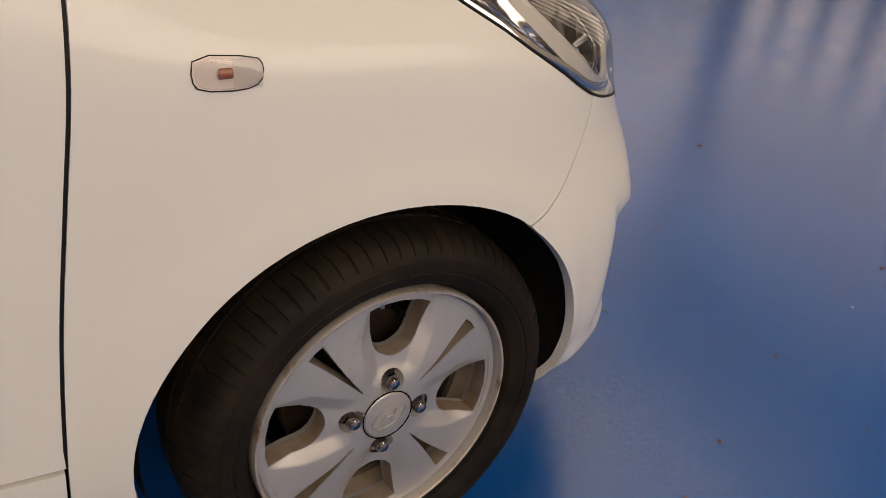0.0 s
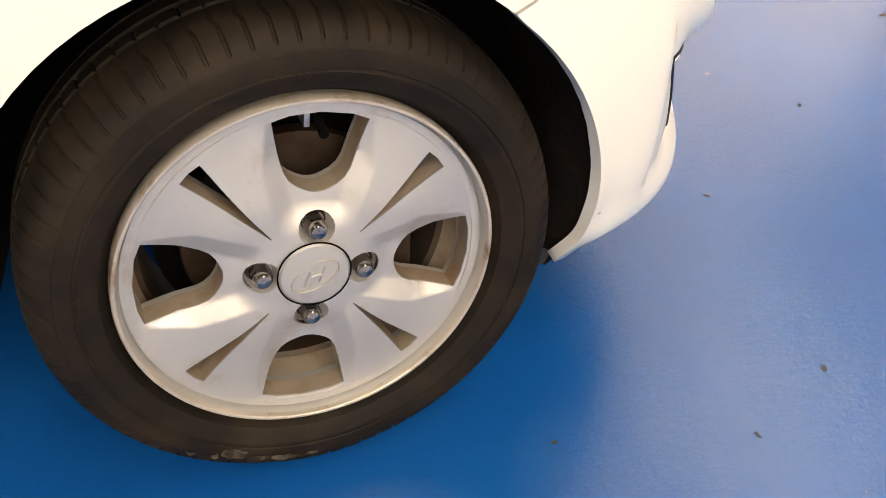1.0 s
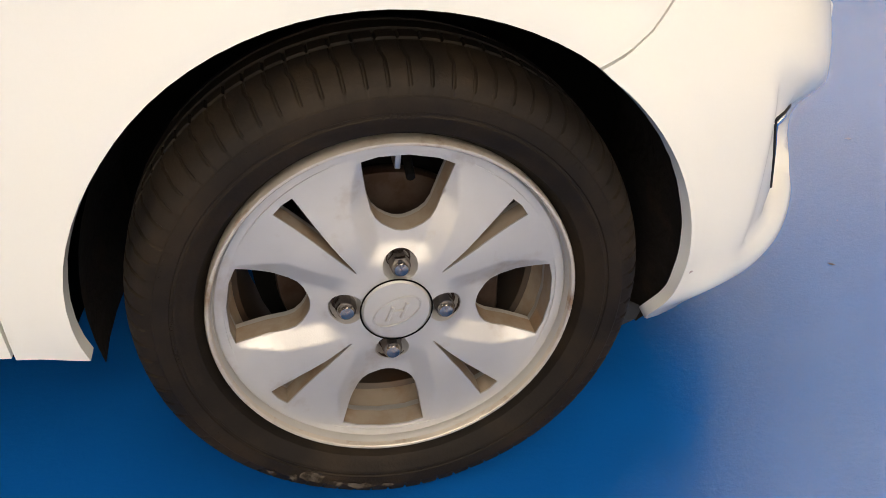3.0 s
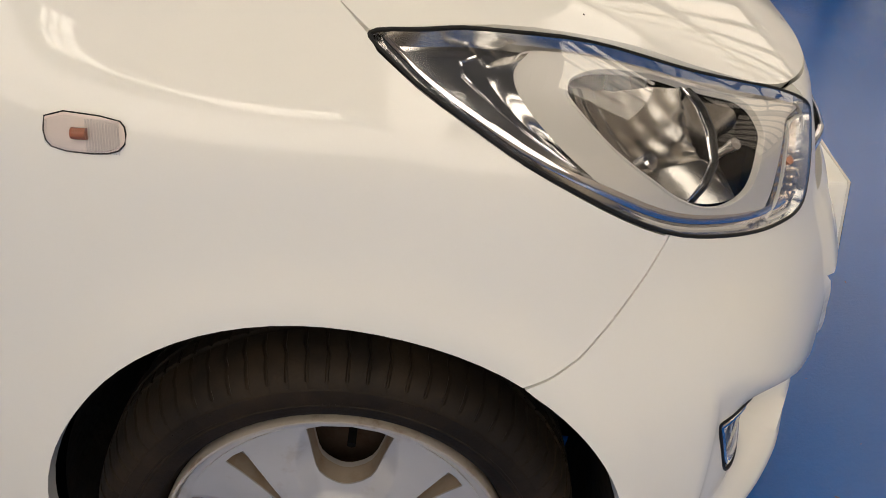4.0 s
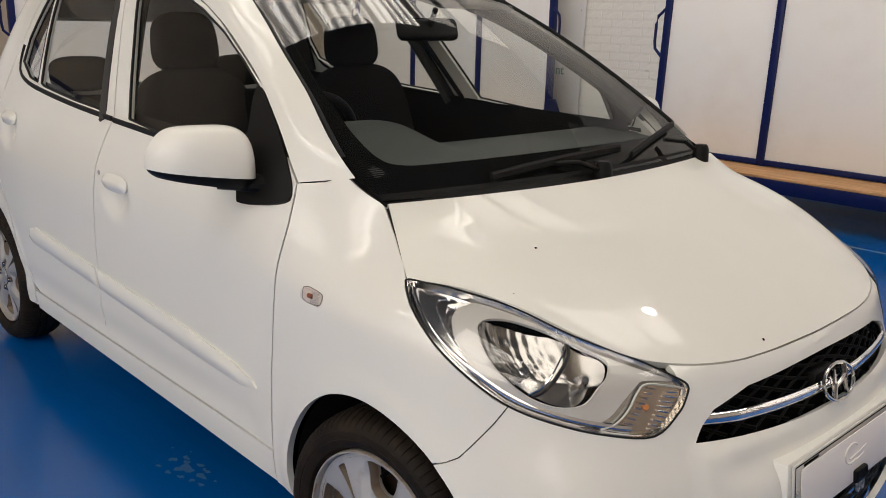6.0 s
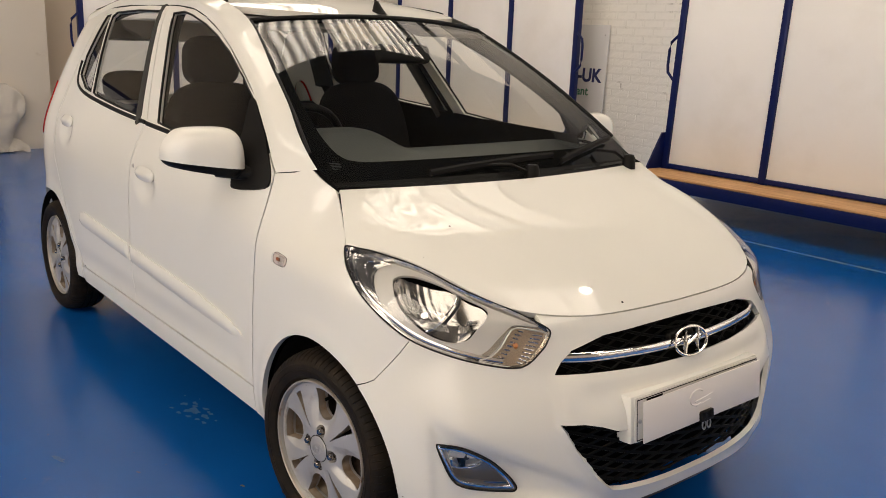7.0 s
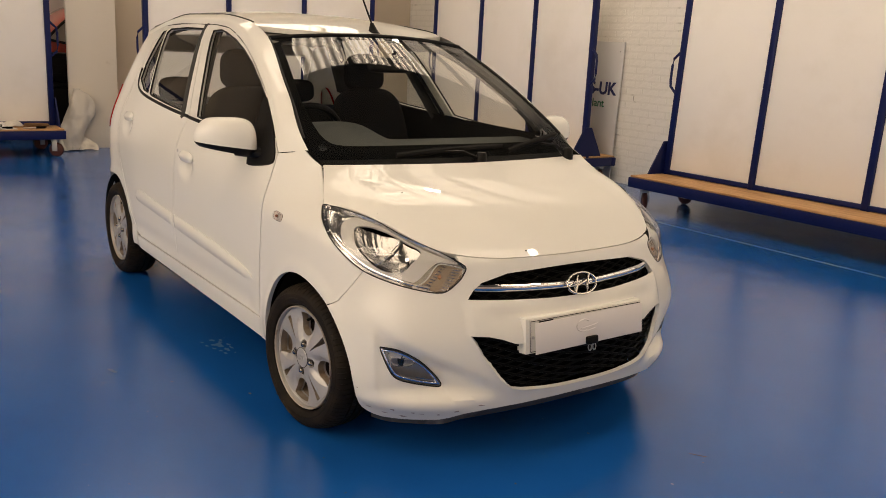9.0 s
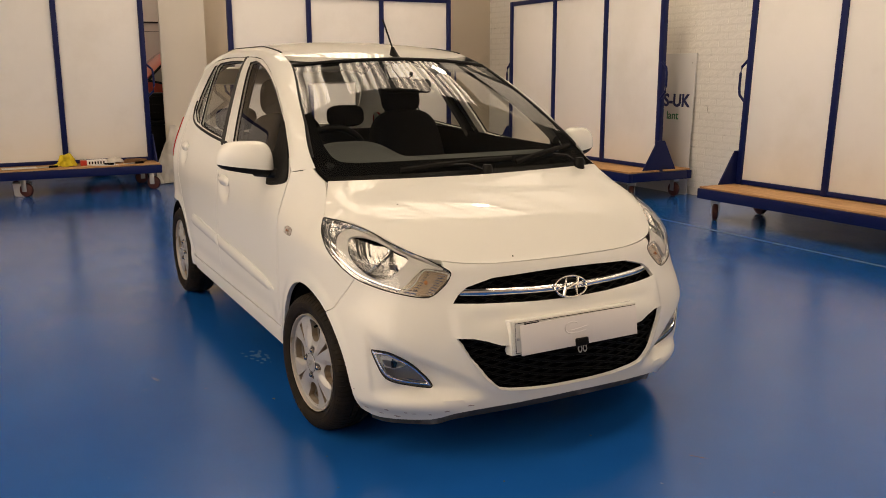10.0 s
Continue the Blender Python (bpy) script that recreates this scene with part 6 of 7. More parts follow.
def front_end():
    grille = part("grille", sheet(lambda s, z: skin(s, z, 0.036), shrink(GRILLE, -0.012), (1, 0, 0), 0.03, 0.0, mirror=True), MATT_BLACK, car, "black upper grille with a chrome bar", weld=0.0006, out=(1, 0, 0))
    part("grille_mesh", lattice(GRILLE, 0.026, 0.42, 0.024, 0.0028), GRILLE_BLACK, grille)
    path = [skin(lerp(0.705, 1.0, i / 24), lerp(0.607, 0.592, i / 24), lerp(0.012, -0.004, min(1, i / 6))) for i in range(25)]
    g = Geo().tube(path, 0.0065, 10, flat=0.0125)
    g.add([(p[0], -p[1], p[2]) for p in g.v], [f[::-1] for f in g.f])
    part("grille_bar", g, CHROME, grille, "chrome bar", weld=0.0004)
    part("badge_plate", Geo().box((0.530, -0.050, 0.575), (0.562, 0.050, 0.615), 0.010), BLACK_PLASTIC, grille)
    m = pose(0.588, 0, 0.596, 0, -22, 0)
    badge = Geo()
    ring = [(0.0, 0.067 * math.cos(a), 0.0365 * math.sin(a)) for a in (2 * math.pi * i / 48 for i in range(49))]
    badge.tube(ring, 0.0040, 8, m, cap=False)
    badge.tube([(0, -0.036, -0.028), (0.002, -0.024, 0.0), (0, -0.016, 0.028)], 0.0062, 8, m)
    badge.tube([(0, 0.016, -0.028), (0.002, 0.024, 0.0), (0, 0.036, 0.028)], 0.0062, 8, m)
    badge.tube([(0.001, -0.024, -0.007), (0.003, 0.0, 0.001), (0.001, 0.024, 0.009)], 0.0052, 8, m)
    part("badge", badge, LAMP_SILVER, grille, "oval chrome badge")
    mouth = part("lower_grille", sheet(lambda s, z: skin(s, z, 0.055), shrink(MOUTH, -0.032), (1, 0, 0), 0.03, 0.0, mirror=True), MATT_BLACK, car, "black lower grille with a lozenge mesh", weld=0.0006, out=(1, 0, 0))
    part("grille_mesh", lattice(MOUTH, 0.0265, 0.36, 0.028, 0.0031), GRILLE_BLACK, mouth)
    # number plate, with a blank card clipped over it
    t = pose(0.634, 0, 0.456, 0, -6, 0)
    plinth = part("plate_plinth", Geo().box((-0.05, -0.272, -0.060), (-0.004, 0.268, 0.060), 0.006, t), WHITE_PAINT, car, "white number plate plinth")
    part("number_plate", Geo().box((-0.003, -0.262, -0.056), (0.002, 0.258, 0.055), 0.002, t), PLATE_WHITE, plinth, "number plate hidden behind a card")
    part("plate_edge", Geo().tube([t @ Vector(p) for p in ((0.0025, -0.257, -0.051), (0.0025, -0.257, 0.050), (0.0025, 0.253, 0.050), (0.0025, 0.253, -0.051), (0.0025, -0.257, -0.051))], 0.0012, 5, cap=False), MATT_BLACK, plinth)
    for z in (-0.004,):
        part("plate_screw", Geo().lathe([(0.0, 0.006), (0.005, 0.005), (0.0055, 0.002)], 12, "x", t @ Matrix.Translation((0.0, -0.247, z))), CHROME_DULL, plinth)
    part("plate_mark", Geo().box((0.0021, -0.222, 0.010), (0.0028, -0.195, 0.040), 0, t).box((0.0021, -0.222, 0.042), (0.0028, -0.16, 0.047), 0, t), MATT_BLACK, plinth)
    k = pose(0.634, 0, 0.456, 0, -7, 0) @ pose(0.012, 0.004, -0.005, 1.0, 0, -1.2)
    card = thing("blank_card", "plain white card clipped over the number plate", "card")
    part("card_sheet", Geo().box((-0.0015, -0.244, -0.052), (0.0015, 0.244, 0.052), 0.0008, k), PAPER, card)
    mark = Geo()
    arc = [(0.0022, -0.035 + 0.030 * math.cos(a), 0.014 + 0.020 * math.sin(a)) for a in (radians(40 + 260 * i / 24) for i in range(25))]
    mark.tube(arc, 0.0022, 6, k)
    mark.tube([(0.0022, -0.045, 0.004), (0.0022, 0.0, 0.008), (0.0022, 0.03, 0.012)], 0.0018, 6, k)
    mark.tube([(0.0022, -0.04, -0.008), (0.0022, -0.01, -0.006), (0.0022, 0.02, -0.002)], 0.0016, 6, k)
    part("pressed_mark", mark, PAPER, card, "white pressed mark")
    clip = thing("clip", "black spring clip holding the card", "clip")
    q = k @ Matrix.Translation((0.0, 0.0, -0.043))
    part("clip_body", Geo().box((-0.012, -0.026, -0.012), (0.010, 0.026, 0.016), 0.004, q), BLACK_PLASTIC, clip)
    for i in range(9):
        part("clip_rib", Geo().box((0.0101, -0.0215 + 0.005 * i, -0.004), (0.0115, -0.0195 + 0.005 * i, 0.014), 0, q), BLACK_PLASTIC, clip)
    for y in (-0.010, 0.010):
        loop = [(0.004, y + 0.007 * math.cos(a), -0.022 + 0.012 * math.sin(a)) for a in (2 * math.pi * i / 20 for i in range(21))]
        part("clip_loop", Geo().tube(loop, 0.0022, 6, q, cap=False), CHROME_DULL, clip)


def trims(sign):
    # rubbing strips
    front_strip = [(-1.342, 0.531), (-1.338, 0.470), (-1.0, 0.453), (-0.70, 0.438), (-0.50, 0.432), (-0.432, 0.446), (-0.445, 0.458), (-0.52, 0.480), (-0.75, 0.503), (-1.05, 0.519)]
    rear_strip = [(-1.356, 0.532), (-1.354, 0.471), (-1.65, 0.486), (-1.90, 0.498), (-1.94, 0.515), (-1.93, 0.548), (-1.86, 0.563), (-1.65, 0.549)]
    for loop in (front_strip, rear_strip):
        def fn(s, z, loop=loop):
            far = float(away(np.array([s]), np.array([z]), loop)[0])
            return skin(s, z, -(0.005 + 0.007 * ease(far / 0.022)))
        side_part("rubbing_strip", sheet(fn, loop, (0, -1, 0), 0.011, 0.012), WHITE_PAINT, car, sign, "white rubbing strip")
    # handles
    for hx, hz in HANDLES:
        oval = [(hx + 0.082 * abs(math.cos(a)) ** 0.7 * (1 if math.cos(a) > 0 else -1), hz + 0.022 + (0.027 if math.sin(a) > 0 else 0.023) * abs(math.sin(a)) ** 0.7 * (1 if math.sin(a) > 0 else -1)) for a in (2 * math.pi * i / 32 for i in range(32))]
        def fn(s, z, oval=oval):
            far = float(away(np.array([s]), np.array([z]), oval)[0])
            p = shell(s, z)
            return p + Vector((0, -1, 0.15)) * (0.004 + 0.012 * ease(far / 0.02))
        h = side_part("door_handle", sheet(fn, oval, (0, -1, 0), 0.009, 0.016), WHITE_PAINT, car, sign, "white pull handle")
    c = shell(-1.283, 0.838)
    side_part("door_lock", Geo().lathe([(0.0, -0.002), (0.006, -0.002), (0.0085, 0.0)], 16, "y", Matrix.Translation(c)), CHROME_DULL, car, sign)
    # side repeater
    box = rounded([(-0.221, 0.754), (-0.162, 0.749), (-0.155, 0.741), (-0.158, 0.725), (-0.176, 0.719), (-0.217, 0.721), (-0.225, 0.732)], 1)
    rep = side_part("side_repeater", sheet(lift(0.0015), box, (0, -1, 0), 0.008, 0.004), PINK_GLASS, car, sign, "clear side repeater with a small amber bulb")
    p = shell(-0.192, 0.737)
    side_part("repeater_bulb", Geo().tube([p + Vector((-0.007, -0.0040, 0)), p + Vector((-0.002, -0.0045, 0)), p + Vector((0.005, -0.0040, 0))], 0.0042, 12, flat=0.0052), BULB_RED, rep, sign)
    ribs = Geo()
    for i in range(12):
        s = lerp(-0.186, -0.160, i / 11)
        ribs.tube([skin(s, 0.722, -0.007), skin(s, 0.748, -0.007)], 0.0009, 5)
    side_part("repeater_ribs", ribs, LENS, rep, sign)
    side_part("repeater_rim", Geo().tube(rim_path(box, 0.0015, 0.006), 0.0007, 6, cap=False), SEAL, rep, sign)
    o = side_part("repeater_lens", sheet(lift(0.009), shrink(box, 0.003), (0, -1, 0), 0.01, 0.008), LENS, rep, sign)
    o.visible_shadow = False
    # door mirror
    sail = [(-0.578, 1.126), (-0.562, 1.136), (-0.50, 1.085), (-0.425, 1.022), (-0.364, 0.962), (-0.336, 0.922), (-0.338, 0.897), (-0.50, 0.874), (-0.517, 0.886), (-0.532, 0.95), (-0.552, 1.04)]
    sail_part = side_part("door_mirror", sheet(lift(0.007), rounded(sail, 2), (0, -1, 0), 0.012, 0.016), BLACK_PLASTIC, car, sign, "door mirror with a white cover on a black base")

    def pod(u, t):
        """Lower shell of the mirror housing: u round the upright axis, t down from its edge; flat behind, bulging ahead."""
        a = 2 * math.pi * u
        ca, sa = math.cos(a), math.sin(a)
        k = 0.965 - 0.16 * t * t
        x = (0.086 if ca > 0 else 0.020) * abs(ca) ** 0.8 * (1 if ca > 0 else -1) * k
        y = 0.106 * abs(sa) ** 0.70 * (1 if sa > 0 else -1) * k
        z = -0.034 - (0.016 + 0.014 * (1 + y / 0.104) / 2) * t
        return Vector((-0.528 + x + 0.035 * y / 0.1, -0.831 + y, 0.988 + z - 0.012 * y / 0.1))

    crown = table([(0.0, 0.060), (0.13, 0.077), (0.2, 0.085), (0.35, 0.093), (0.55, 0.099), (0.73, 0.103), (1.0, 0.107)])

    def cover(u, v):
        """Across the housing, and from its front edge over the top to its back edge."""
        f = 0.5 - 0.5 * math.cos(math.pi * u)
        q, th = abs(2 * f - 1), math.pi * v
        h, d = 1.07 * crown(f) * max(0.0, 1 - q ** 6) ** 0.4, max(0.0, 1 - q ** 2.857) ** 0.4
        ca, sa = math.cos(th), max(0.0, math.sin(th))
        x, y = (0.086 if ca > 0 else 0.020) * d * abs(ca) ** 0.72 * (1 if ca > 0 else -1), 0.106 * (2 * f - 1)
        return Vector((-0.528 + x + 0.035 * y / 0.1, -0.831 + y, 0.954 - 0.012 * y / 0.1 + h * sa ** 0.66))

    side_part("mirror_cover", Geo().grid(cover, 60, 40), WHITE_PAINT, sail_part, sign, "white mirror cover", smooth=60, out=(0, 0, 1))
    shell_geo = Geo().grid(lambda u, v: pod(u, v), 56, 6)
    shell_geo.add([pod(i / 56, 1.0) for i in range(56)], [tuple(range(56))])
    side_part("mirror_base", shell_geo, BLACK_PLASTIC, sail_part, sign, "black lower mirror shell", out=(0, 0, -1))
    side_part("mirror_arm", Geo().tube([(-0.515, -0.79, 0.935), (-0.49, -0.755, 0.932), (-0.46, -0.725, 0.928), (-0.44, -0.700, 0.925)], 0.030, 12, flat=0.022), BLACK_PLASTIC, sail_part, sign)
    glass_plate = [(-0.550, -0.842 + 0.080 * math.cos(a), 0.992 + 0.058 * math.sin(a)) for a in (2 * math.pi * i / 32 for i in range(32))]
    side_part("mirror_glass", Geo().add(glass_plate, [tuple(range(32))]), CHROME, sail_part, sign, "mirror glass", out=(-1, 0, 0))


def wipers():
    for k, (pivot, tip, blade_a, blade_b) in enumerate((((-0.085, 0.06, 0.928), (-0.135, -0.10, 0.958), (-0.118, -0.318, 0.950), (-0.155, 0.22, 0.968)), ((-0.090, 0.53, 0.934), (-0.160, 0.44, 0.975), (-0.115, 0.22, 0.955), (-0.215, 0.565, 1.005)))):
        w = part("wiper", Geo().tube([pivot, Vector(pivot).lerp(Vector(tip), 0.5) + Vector((0.008, 0, 0.016)), tip], 0.009, 8, flat=0.006), BLACK_PLASTIC, car, "black wiper arm with its blade")
        a, b = Vector(blade_a), Vector(blade_b)
        mid = a.lerp(b, 0.5) + Vector((0.004, 0, 0.006))
        part("wiper_blade", Geo().tube([a, a.lerp(mid, 0.5) + Vector((0.002, 0, 0.002)), mid, mid.lerp(b, 0.5) + Vector((0.002, 0, 0.002)), b], 0.006, 6, flat=0.011), BLACK_PLASTIC, w)
        part("wiper_cap", Geo().lathe([(0.0, 0.030), (0.016, 0.028), (0.022, 0.016), (0.024, -0.02)], 20, "z", Matrix.Translation(pivot)), BLACK_PLASTIC, w)


def antenna():
    base = part("antenna", Geo().grid(lambda u, v: Vector((-0.850 + lerp(0.045, 0.008, v ** 0.8) * math.cos(2 * math.pi * u) - 0.018 * v, lerp(0.022, 0.008, v ** 0.8) * math.sin(2 * math.pi * u), 1.399 + 0.045 * v)), 24, 8).lathe([(0.0, 1.447), (0.008, 1.445), (0.009, 1.43)], 12, "z", Matrix.Translation((-0.868, 0, 0))), BLACK_PLASTIC, car, "short black roof aerial")
    part("antenna_rod", Geo().tube([(-0.868, 0, 1.44), (-0.975, 0, 1.575)], 0.0042, 8), BLACK_PLASTIC, base)


headlamp(1), headlamp(-1)
fog_lamp(1), fog_lamp(-1)
front_end()
trims(1), trims(-1)
wipers()
antenna()


# ---- inside the car ----
def soft_box(lo, hi, r, lean=0.0, seg=4):
    c = Vector([(a + b) / 2 for a, b in zip(lo, hi)])
    m = Matrix.Translation((c.x, c.y, lo[2])) @ pose(0, 0, 0, 0, lean, 0) @ Matrix.Translation((-c.x, -c.y, -lo[2]))
    return Geo().box(lo, hi, r, m, seg)


def cushion(c, half, soft=0.55, lean=0.0, taper=0.0, hollow_at=0.0):
    """A padded block: soft rounds its corners, taper narrows it upwards, hollow_at presses its front in between two side bolsters."""
    m = Matrix.Translation(c) @ pose(0, 0, 0, 0, lean, 0)

    def fn(u, v):
        a, b = 2 * math.pi * u, math.pi * (v - 0.5)
        def pw(q):
            return abs(q) ** soft * (1 if q > 0 else -1)
        y, z = pw(math.sin(a)) * pw(math.cos(b)), pw(math.sin(b))
        x = pw(math.cos(a)) * pw(math.cos(b))
        if x > 0:
            x -= hollow_at * (1 - min(1.0, abs(y) * 1.25) ** 3) * (1 - z ** 4)
        return Vector((x * half[0], y * half[1] * (1 - taper * (z + 1) / 2), z * half[2]))
    return Geo().grid(lambda u, v: m @ fn(u, v), 48, 28)


def seat(y, x):
    s = part("seat", cushion((x + 0.15, y, 0.455), (0.26, 0.25, 0.095), 0.5), SEAT, car, "dark grey fabric seat")
    part("backrest", cushion((x - 0.205, y, 0.79), (0.085, 0.255, 0.335), 0.5, -14, 0.22, 0.35), SEAT, s)
    part("headrest", cushion((x - 0.305, y, 1.200), (0.055, 0.118, 0.098), 0.62, -8, 0.12), SEAT, s)
    for d in (-0.055, 0.055):
        part("headrest_post", Geo().tube([(x - 0.275, y + d, 1.04), (x - 0.30, y + d, 1.14)], 0.007, 8), CHROME_DULL, s)


for y in (-0.345, 0.345):
    seat(y, -1.22)
bench = part("rear_bench", soft_box((-2.12, -0.60, 0.38), (-1.72, 0.60, 0.56), 0.06), SEAT, car, "dark grey fabric rear bench")
part("bench_back", soft_box((-2.25, -0.60, 0.50), (-2.12, 0.60, 0.98), 0.05, -14), SEAT, bench)
for y in (-0.36, 0.36):
    part("headrest", cushion((-2.40, y, 1.045), (0.045, 0.125, 0.070), 0.6, -8), SEAT, bench)


def dash_top(u, v):
    y = lerp(-0.66, 0.66, u)
    k = math.exp(-((y + 0.345) / 0.19) ** 4)
    prof = table([(0.0, 0.915), (0.30, 0.948), (0.68, 0.957), (0.82, 0.935), (1.0, 0.70)])
    x = lerp(-0.17 - 0.03 * (y / 0.66) ** 2, -0.73, v) - 0.05 * k * v
    return Vector((x, y, prof(v) + 0.075 * k * ease((v - 0.30) / 0.35) * ease((1.1 - v) / 0.25)))


dash = part("dashboard", Geo().grid(dash_top, 60, 30), DASH, car, "grey plastic dashboard", out=(0, 0, 1))
part("dashboard_face", Geo().box((-0.73, -0.66, 0.40), (-0.67, 0.66, 0.72), 0.02), DASH, dash)
part("demister_vent", Geo().box((-0.235, -0.42, 0.914), (-0.215, 0.42, 0.922), 0.002), MATT_BLACK, dash)
wheel_pose = pose(-0.86, -0.345, 0.915, 0, -64, 0)
steer = part("steering_wheel", Geo().tube([(0.185 * math.cos(a), 0.185 * math.sin(a), 0) for a in (2 * math.pi * i / 40 for i in range(41))], 0.015, 10, wheel_pose, cap=False), BLACK_PLASTIC, car, "black steering wheel")
part("wheel_boss", Geo().box((-0.07, -0.08, -0.05), (0.06, 0.08, 0.0), 0.025, wheel_pose), BLACK_PLASTIC, steer)
for a in (90, 270, 180):
    part("wheel_spoke", Geo().tube([wheel_pose @ Vector((0.05 * math.cos(radians(a)), 0.05 * math.sin(radians(a)), -0.02)), wheel_pose @ Vector((0.183 * math.cos(radians(a)), 0.183 * math.sin(radians(a)), 0))], 0.016, 8, flat=0.008), BLACK_PLASTIC, steer)
mirror_in = part("interior_mirror", Geo().box((-0.012, -0.115, -0.032), (0.014, 0.115, 0.032), 0.018, pose(-0.70, 0.0, 1.265, 0, -15, 0), 3), BLACK_PLASTIC, car, "interior mirror")
part("mirror_stalk", Geo().tube([(-0.69, 0, 1.275), (-0.665, 0, 1.325)], 0.008, 8), BLACK_PLASTIC, mirror_in)
for sg in (1, -1):
    def card(u, v, sg=sg):
        x, z = lerp(-0.42, -2.25, u), lerp(0.25, 0.990 + 0.065 * u * u, v)
        return Vector((x, -sg * (half_width(x, z) - 0.075 - 0.02 * math.sin(v * 6)), z))
    part("door_trim", Geo().grid(card, 50, 14), SEAT, car, "dark door trim", out=(0, sg, 0))
    for a, b in (((-1.31, 0.98), (-1.53, 1.40)), ((-2.27, 1.05), (-2.20, 1.38))):
        g = Geo().tube([Vector((lerp(a[0], b[0], t / 8), -sg * (half_width(lerp(a[0], b[0], t / 8), lerp(a[1], b[1], t / 8)) - 0.035), lerp(a[1], b[1], t / 8))) for t in range(9)], 0.055, 8, flat=0.022)
        part("pillar_trim", g, PILLAR_TRIM, car)
    g = Geo().tube([p + Vector((0, 0.03, -0.03)) if sg > 0 else Vector((p.x, -p.y - 0.03, p.z - 0.03)) for p in (DOOR_TOP(t / 30).lerp(ROOF_EDGE(t / 30), 0.6) for t in range(2, 31))], 0.028, 8)
    part("roof_trim", g, PILLAR_TRIM, car)
part("headlining", Geo().grid(lambda u, v: Vector((lerp(-0.86, -2.45, v), lerp(-0.47, 0.47, u), ROOF_MID(lerp(-0.86, -2.45, v)) - 0.035 - 0.05 * (2 * u - 1) ** 2)), 16, 20), TRIM_GREY, car, "pale grey headlining", out=(0, 0, -1))
for y in (-0.34, 0.34):
    part("sun_visor", Geo().box((-0.15, -0.17, -0.008), (0.0, 0.17, 0.008), 0.006, pose(-0.83, y, 1.335, 0, 12, 0)), TRIM_GREY, car)


# ---- clutter of the workshop ----
from mathutils import noise as wrinkle


def crumpled(fn, nu, nv, amount, scale, seed, fold=0.0):
    """A closed or open skin with folds: fn over 0..1, pushed about by two scales of noise."""
    off = Vector((seed * 3.1, seed * 1.7, seed))

    def made(u, v):
        p = Vector(fn(u, v))
        q = wrinkle.noise_vector(p * scale + off) * amount + wrinkle.noise_vector(p * scale * 2.7 + off) * amount * 0.45
        ridge = abs(wrinkle.noise(Vector((p.y * 9, p.x * 9, p.z * 2.2)) + off)) * fold
        return p + q + Vector((ridge, 0, 0))
    return Geo().grid(made, nu, nv)


def dust_sheet():
    """A bundled plastic sheet leaning against the pillar."""
    wide = table([(0.0, 0.15), (0.12, 0.13), (0.35, 0.15), (0.6, 0.155), (0.8, 0.13), (1.0, 0.03)])
    mid = table([(0.0, 0.20), (0.3, 0.25), (0.6, 0.345), (0.85, 0.37), (1.0, 0.34)])

    def fn(u, v):
        a = 2 * math.pi * u
        w = wide(v)
        return (-7.90 - 0.09 * v + 0.095 * (1 - 0.55 * v) * math.cos(a), mid(v) + w * math.sin(a), 0.025 + 0.68 * v)

    g = crumpled(fn, 72, 56, 0.020, 5.0, 2, 0.05)
    low = min(p[2] for p in g.v)
    g.v = [(p[0], p[1], max(0.003, p[2] - low)) for p in g.v]
    s = thing("dust_sheet", "crumpled white plastic dust sheet bundled against the pillar", "dust sheet")
    part("folds", g, CLOTH, s, smooth=55)
    skirt = crumpled(lambda u, v: (-7.93 + 0.10 * v + 0.02 * math.sin(u * 14), lerp(0.08, 0.50, u), 0.20 * (1 - v) * (1.3 - u) + 0.012), 40, 14, 0.018, 9, 5, 0.03)
    skirt.v = [(p[0], p[1], max(0.003, p[2])) for p in skirt.v]
    part("hem", skirt, CLOTH, s, smooth=55, out=(1, 0, 0.4))


